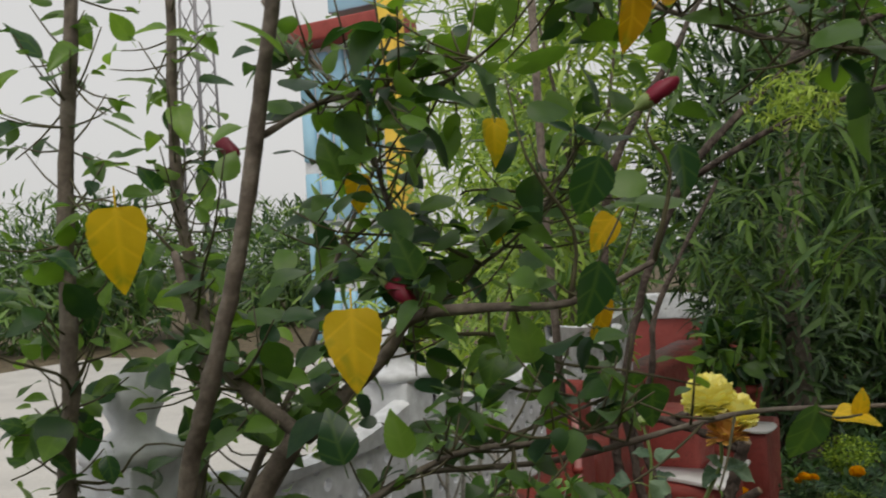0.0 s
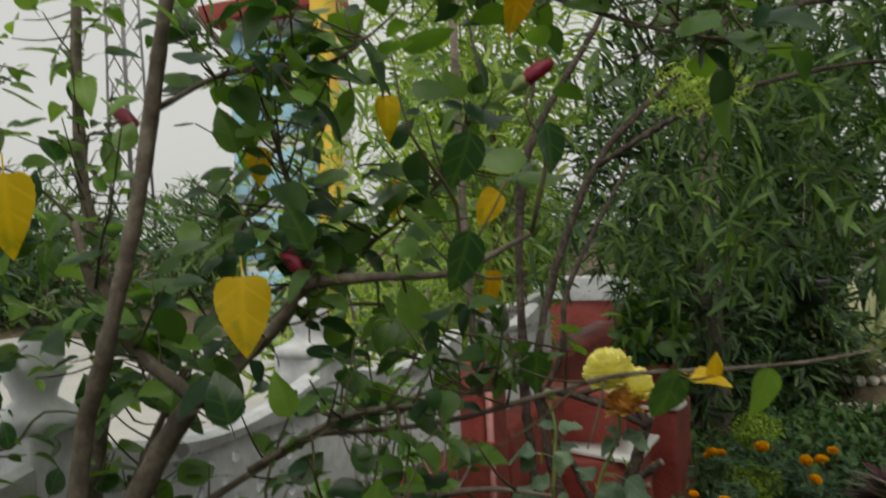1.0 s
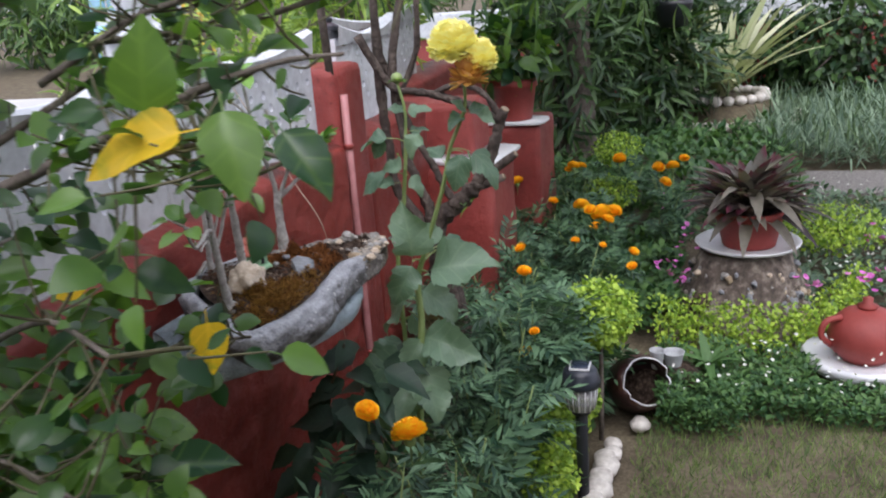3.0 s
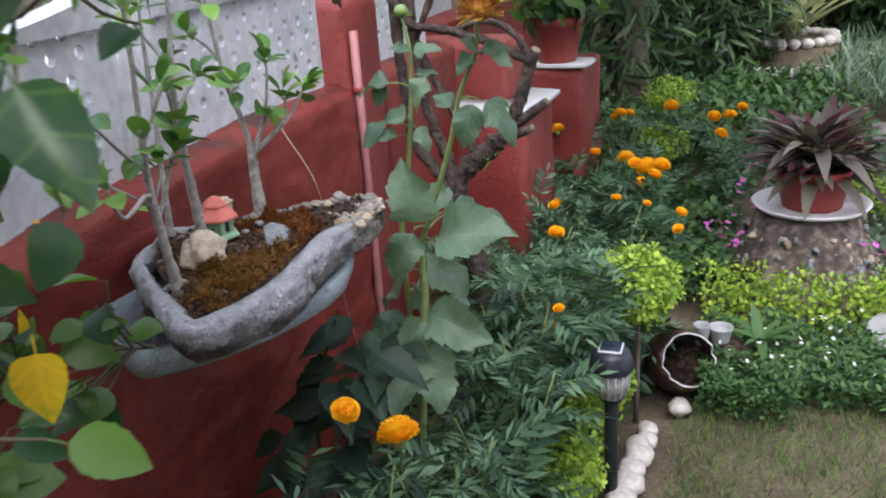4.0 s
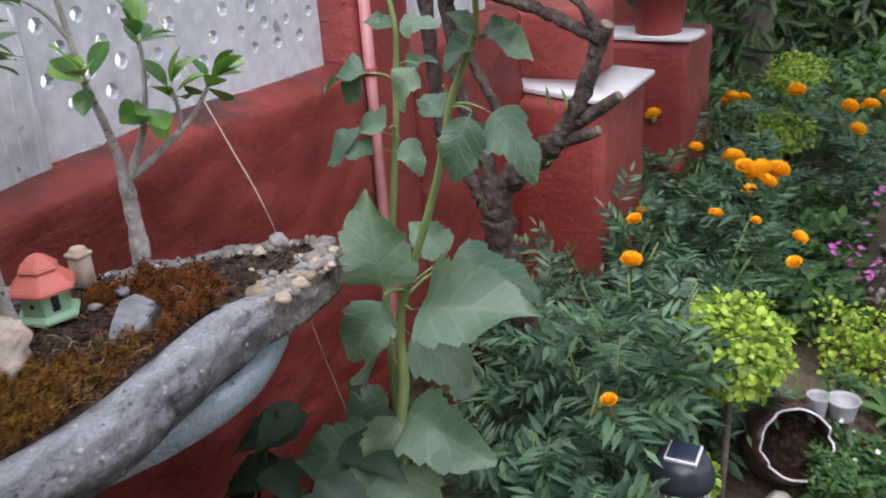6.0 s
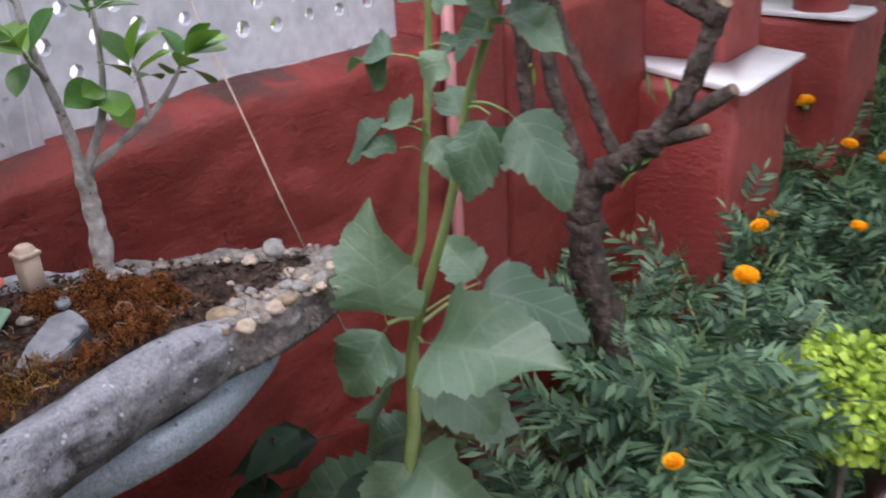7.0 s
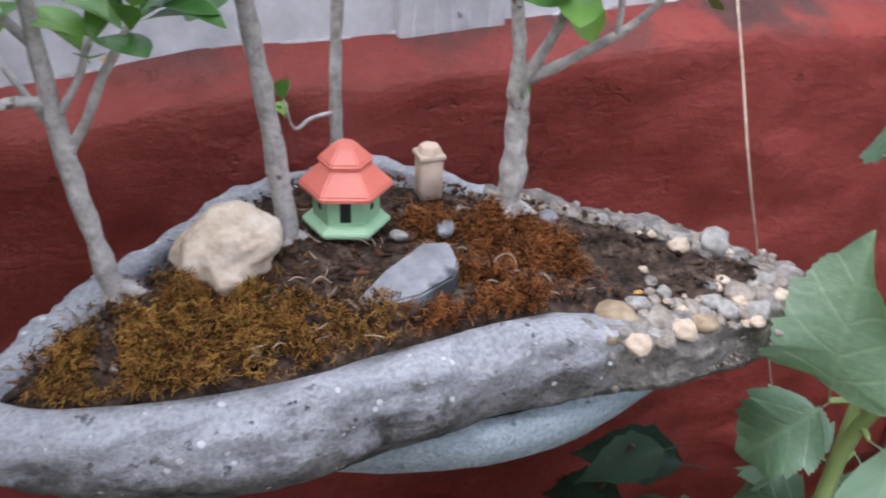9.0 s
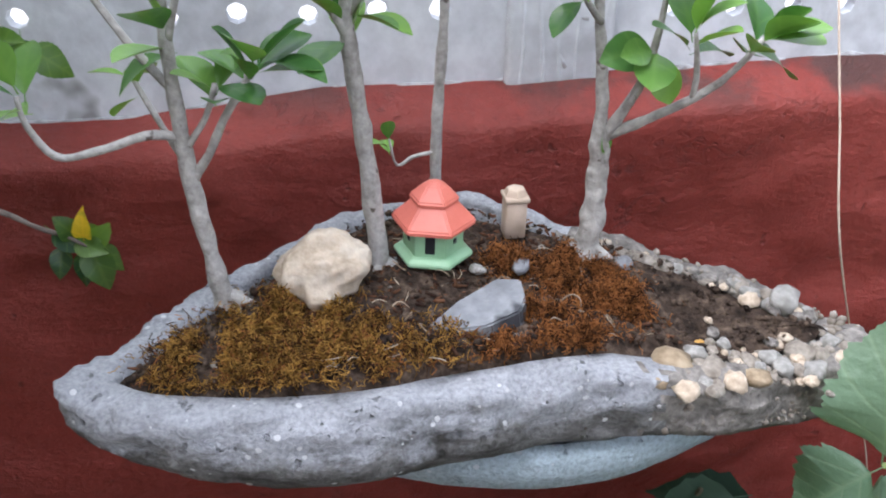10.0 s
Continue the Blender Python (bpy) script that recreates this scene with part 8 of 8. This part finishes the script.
# this shrub is added to fill in the shade at the garden's end
leafy("dark_shrub", (0.11, 9.21, 0.59), (0.8, 0.4, 0.75), 2600, LONG_SHAPES, DEEP, "dark shrub added to stand for shade before the end wall", 63, 1.4)
leafy("potted_shrub", (-0.675, 4.255, 1.06), (0.15, 0.15, 0.16), 260, HIB_SHAPES, HIBISCUS_BUSH, "leafy plant growing in the slab's pot", 55, 1.2)
leafy("outer_shrub", (-1.5, 3.1, 1.2), (0.3, 0.9, 0.35), 1100, LONG_SHAPES, OUTER, "light green shrub outside the white wall", 57, 0.8)
leafy("outer_shrub", (-2.2, 5.0, 1.6), (0.7, 1.6, 1.1), 2200, LONG_SHAPES, OUTER, "leafy shrub outside the white wall", 58, 1.3)
leafy("outer_shrub", (-1.5, 4.2, 1.7), (0.35, 0.7, 0.8), 1300, LONG_SHAPES, OUTER, "tall narrow-leaved shrub outside the white wall", 59, 1.1)
leafy("outer_tree", (-2.2, 5.8, 2.9), (0.8, 1.0, 1.2), 1700, LONG_SHAPES, OUTER, "narrow-leaved tree outside the white wall, green lightened as if sunlit", 71, 1.5, "tree")
leafy("outer_tree", (-1.5, 4.7, 2.7), (0.5, 0.8, 1.0), 900, LONG_SHAPES, OUTER, "narrow-leaved tree outside the white wall, green lightened as if sunlit", 72, 1.3, "tree")
dark_trunk = mesh_object("tree_trunk", *tube([(-0.643, 6.55, -0.03, 0.12), (-0.643, 6.55, 0.5, 0.098), (-0.66, 6.55, 1.2, 0.09), (-0.61, 6.6, 2.2, 0.085), (-0.52, 6.65, 3.4, 0.07)], 16, 5, 0.25, 4, 12), BARK)
tagged(dark_trunk, "dark upright tree trunk at the wall's end", "tree trunk")
leafy("background_tree", (-0.72, 7.63, 2.09), (1.2, 0.9, 1.5), 6000, LONG_SHAPES, DEEP, "dense dark tree beyond the red wall's end", 60, 1.8, "tree")
leafy("background_tree", (-0.35, 10.79, 2.10), (1.2, 0.7, 1.6), 4000, LONG_SHAPES, DEEP, "dense dark tree behind the end wall", 62, 2.0, "tree")
hang = thing("hanging_pot", (0.01, 7.0, 0.96), "black pot hanging in the trees", "flower pot")
mesh_object("body", *lathe([(0.0, 0.0), (0.10, 0.0), (0.14, 0.16), (0.145, 0.19), (0.13, 0.19), (0.11, 0.12), (0.0, 0.12)], 24), BLACK, hang)
for k in range(3):
    mesh_object("cord", *tube([(0.13 * math.cos(k * 2.1), 0.13 * math.sin(k * 2.1), 0.18, 0.003), (0.02 * math.cos(k * 2.1), 0.02 * math.sin(k * 2.1), 0.8, 0.003), (0, 0, 1.4, 0.003)], 5, 1), ROPE, hang)

# ---- beyond the walls ----
def facade(name, x0, x1, y0, y1, z1, tone, label, cols, rows, glass, roof=None):
    b = thing(name, ((x0 + x1) / 2, (y0 + y1) / 2, 0.0), label, "building")
    o = b.location
    v, f = bevelled(x0 - o.x, x1 - o.x, y0 - o.y, y1 - o.y, 0, z1, 0.05)
    mesh_object("wall", v, f, tone, b)
    w, h = (x1 - x0) / cols, z1 / rows
    for i in range(cols):
        for j in range(rows):
            v, f = bevelled(x0 - o.x + w * i + 0.1 * w, x0 - o.x + w * (i + 0.9), y0 - o.y - 0.08, y0 - o.y + 0.05, h * j + 0.1 * h, h * (j + 0.9), 0.03, 1)
            mesh_object("window", v, f, glass, b)
    if roof:
        v, f = bevelled(x0 - o.x - 0.3, x1 - o.x + 0.1, y0 - o.y - 0.5, y1 - o.y, z1, z1 + 0.35, 0.05)
        mesh_object("roof_fascia", v, f, roof, b)
    return b


GLASS = surface("pale_blue_glass", [(0.22, 0.45, 0.62), (0.34, 0.58, 0.74)], scale=0.8, rough=0.15, bump=0.02)
YELLOW_WALL = surface("yellow_painted_wall", [(0.65, 0.42, 0.05), (0.75, 0.52, 0.08)], scale=2, rough=0.7, bump=0.1)
PINK_WALL = surface("pink_painted_wall", [(0.62, 0.28, 0.28), (0.72, 0.38, 0.38)], scale=1.5, rough=0.8, bump=0.1)
office = facade("glass_building", -10.25, -8.06, 14.0, 14.7, 5.75, WHITE, "glass-fronted building with red roof edge and yellow column", 6, 5, GLASS, RED_POT)
v, f = bevelled(1.10, 1.42, -0.95, -0.55, 0, 8.4, 0.03)
mesh_object("column", v, f, YELLOW_WALL, office, "yellow column")
v, f = bevelled(-0.45, 1.12, -0.2, 0.35, 6.4, 7.3, 0.03)
mesh_object("upper_storey", v, f, GLASS, office, "pale blue upper storey")
facade("pink_house", 1.9, 7.1, 16.0, 21.0, 2.95, PINK_WALL, "pale pink house beyond the end wall", 3, 2, GLASS)
for k, (x, y) in enumerate(((-17, 14), (-15, 20), (-9, 26), (-3, 27))):
    leafy("far_tree", (x, y, 1.6), (2.6, 3.2, 1.7), 6000, LONG_SHAPES, LONG, "far dark green tree beyond the lane", 70 + k, 3.0, "tree")
mast = thing("lattice_mast", (-22.0, 24.0, 0.0), "far grey lattice mast against the sky", "mast")
STEEL = surface("grey_steel", [(0.2, 0.2, 0.22), (0.3, 0.3, 0.32)], scale=2, rough=0.5, metal=0.6)
for sx, sy in ((-1, -1), (1, -1), (1, 1), (-1, 1)):
    mesh_object("mast_leg", *tube([(sx * 0.55, sy * 0.55, 0, 0.06), (sx * 0.4, sy * 0.4, 9, 0.05), (sx * 0.25, sy * 0.25, 18, 0.04)], 5, 1), STEEL, mast)
for k in range(16):
    z, w = k * 1.1, 0.55 - 0.017 * k
    for a, b in (((-w, -w), (w, -w)), ((w, -w), (w, w)), ((w, w), (-w, w)), ((-w, w), (-w, -w))):
        mesh_object("brace", *tube([(*a, z, 0.025), (*b, z + 1.1, 0.025)], 4, 1), STEEL, mast)
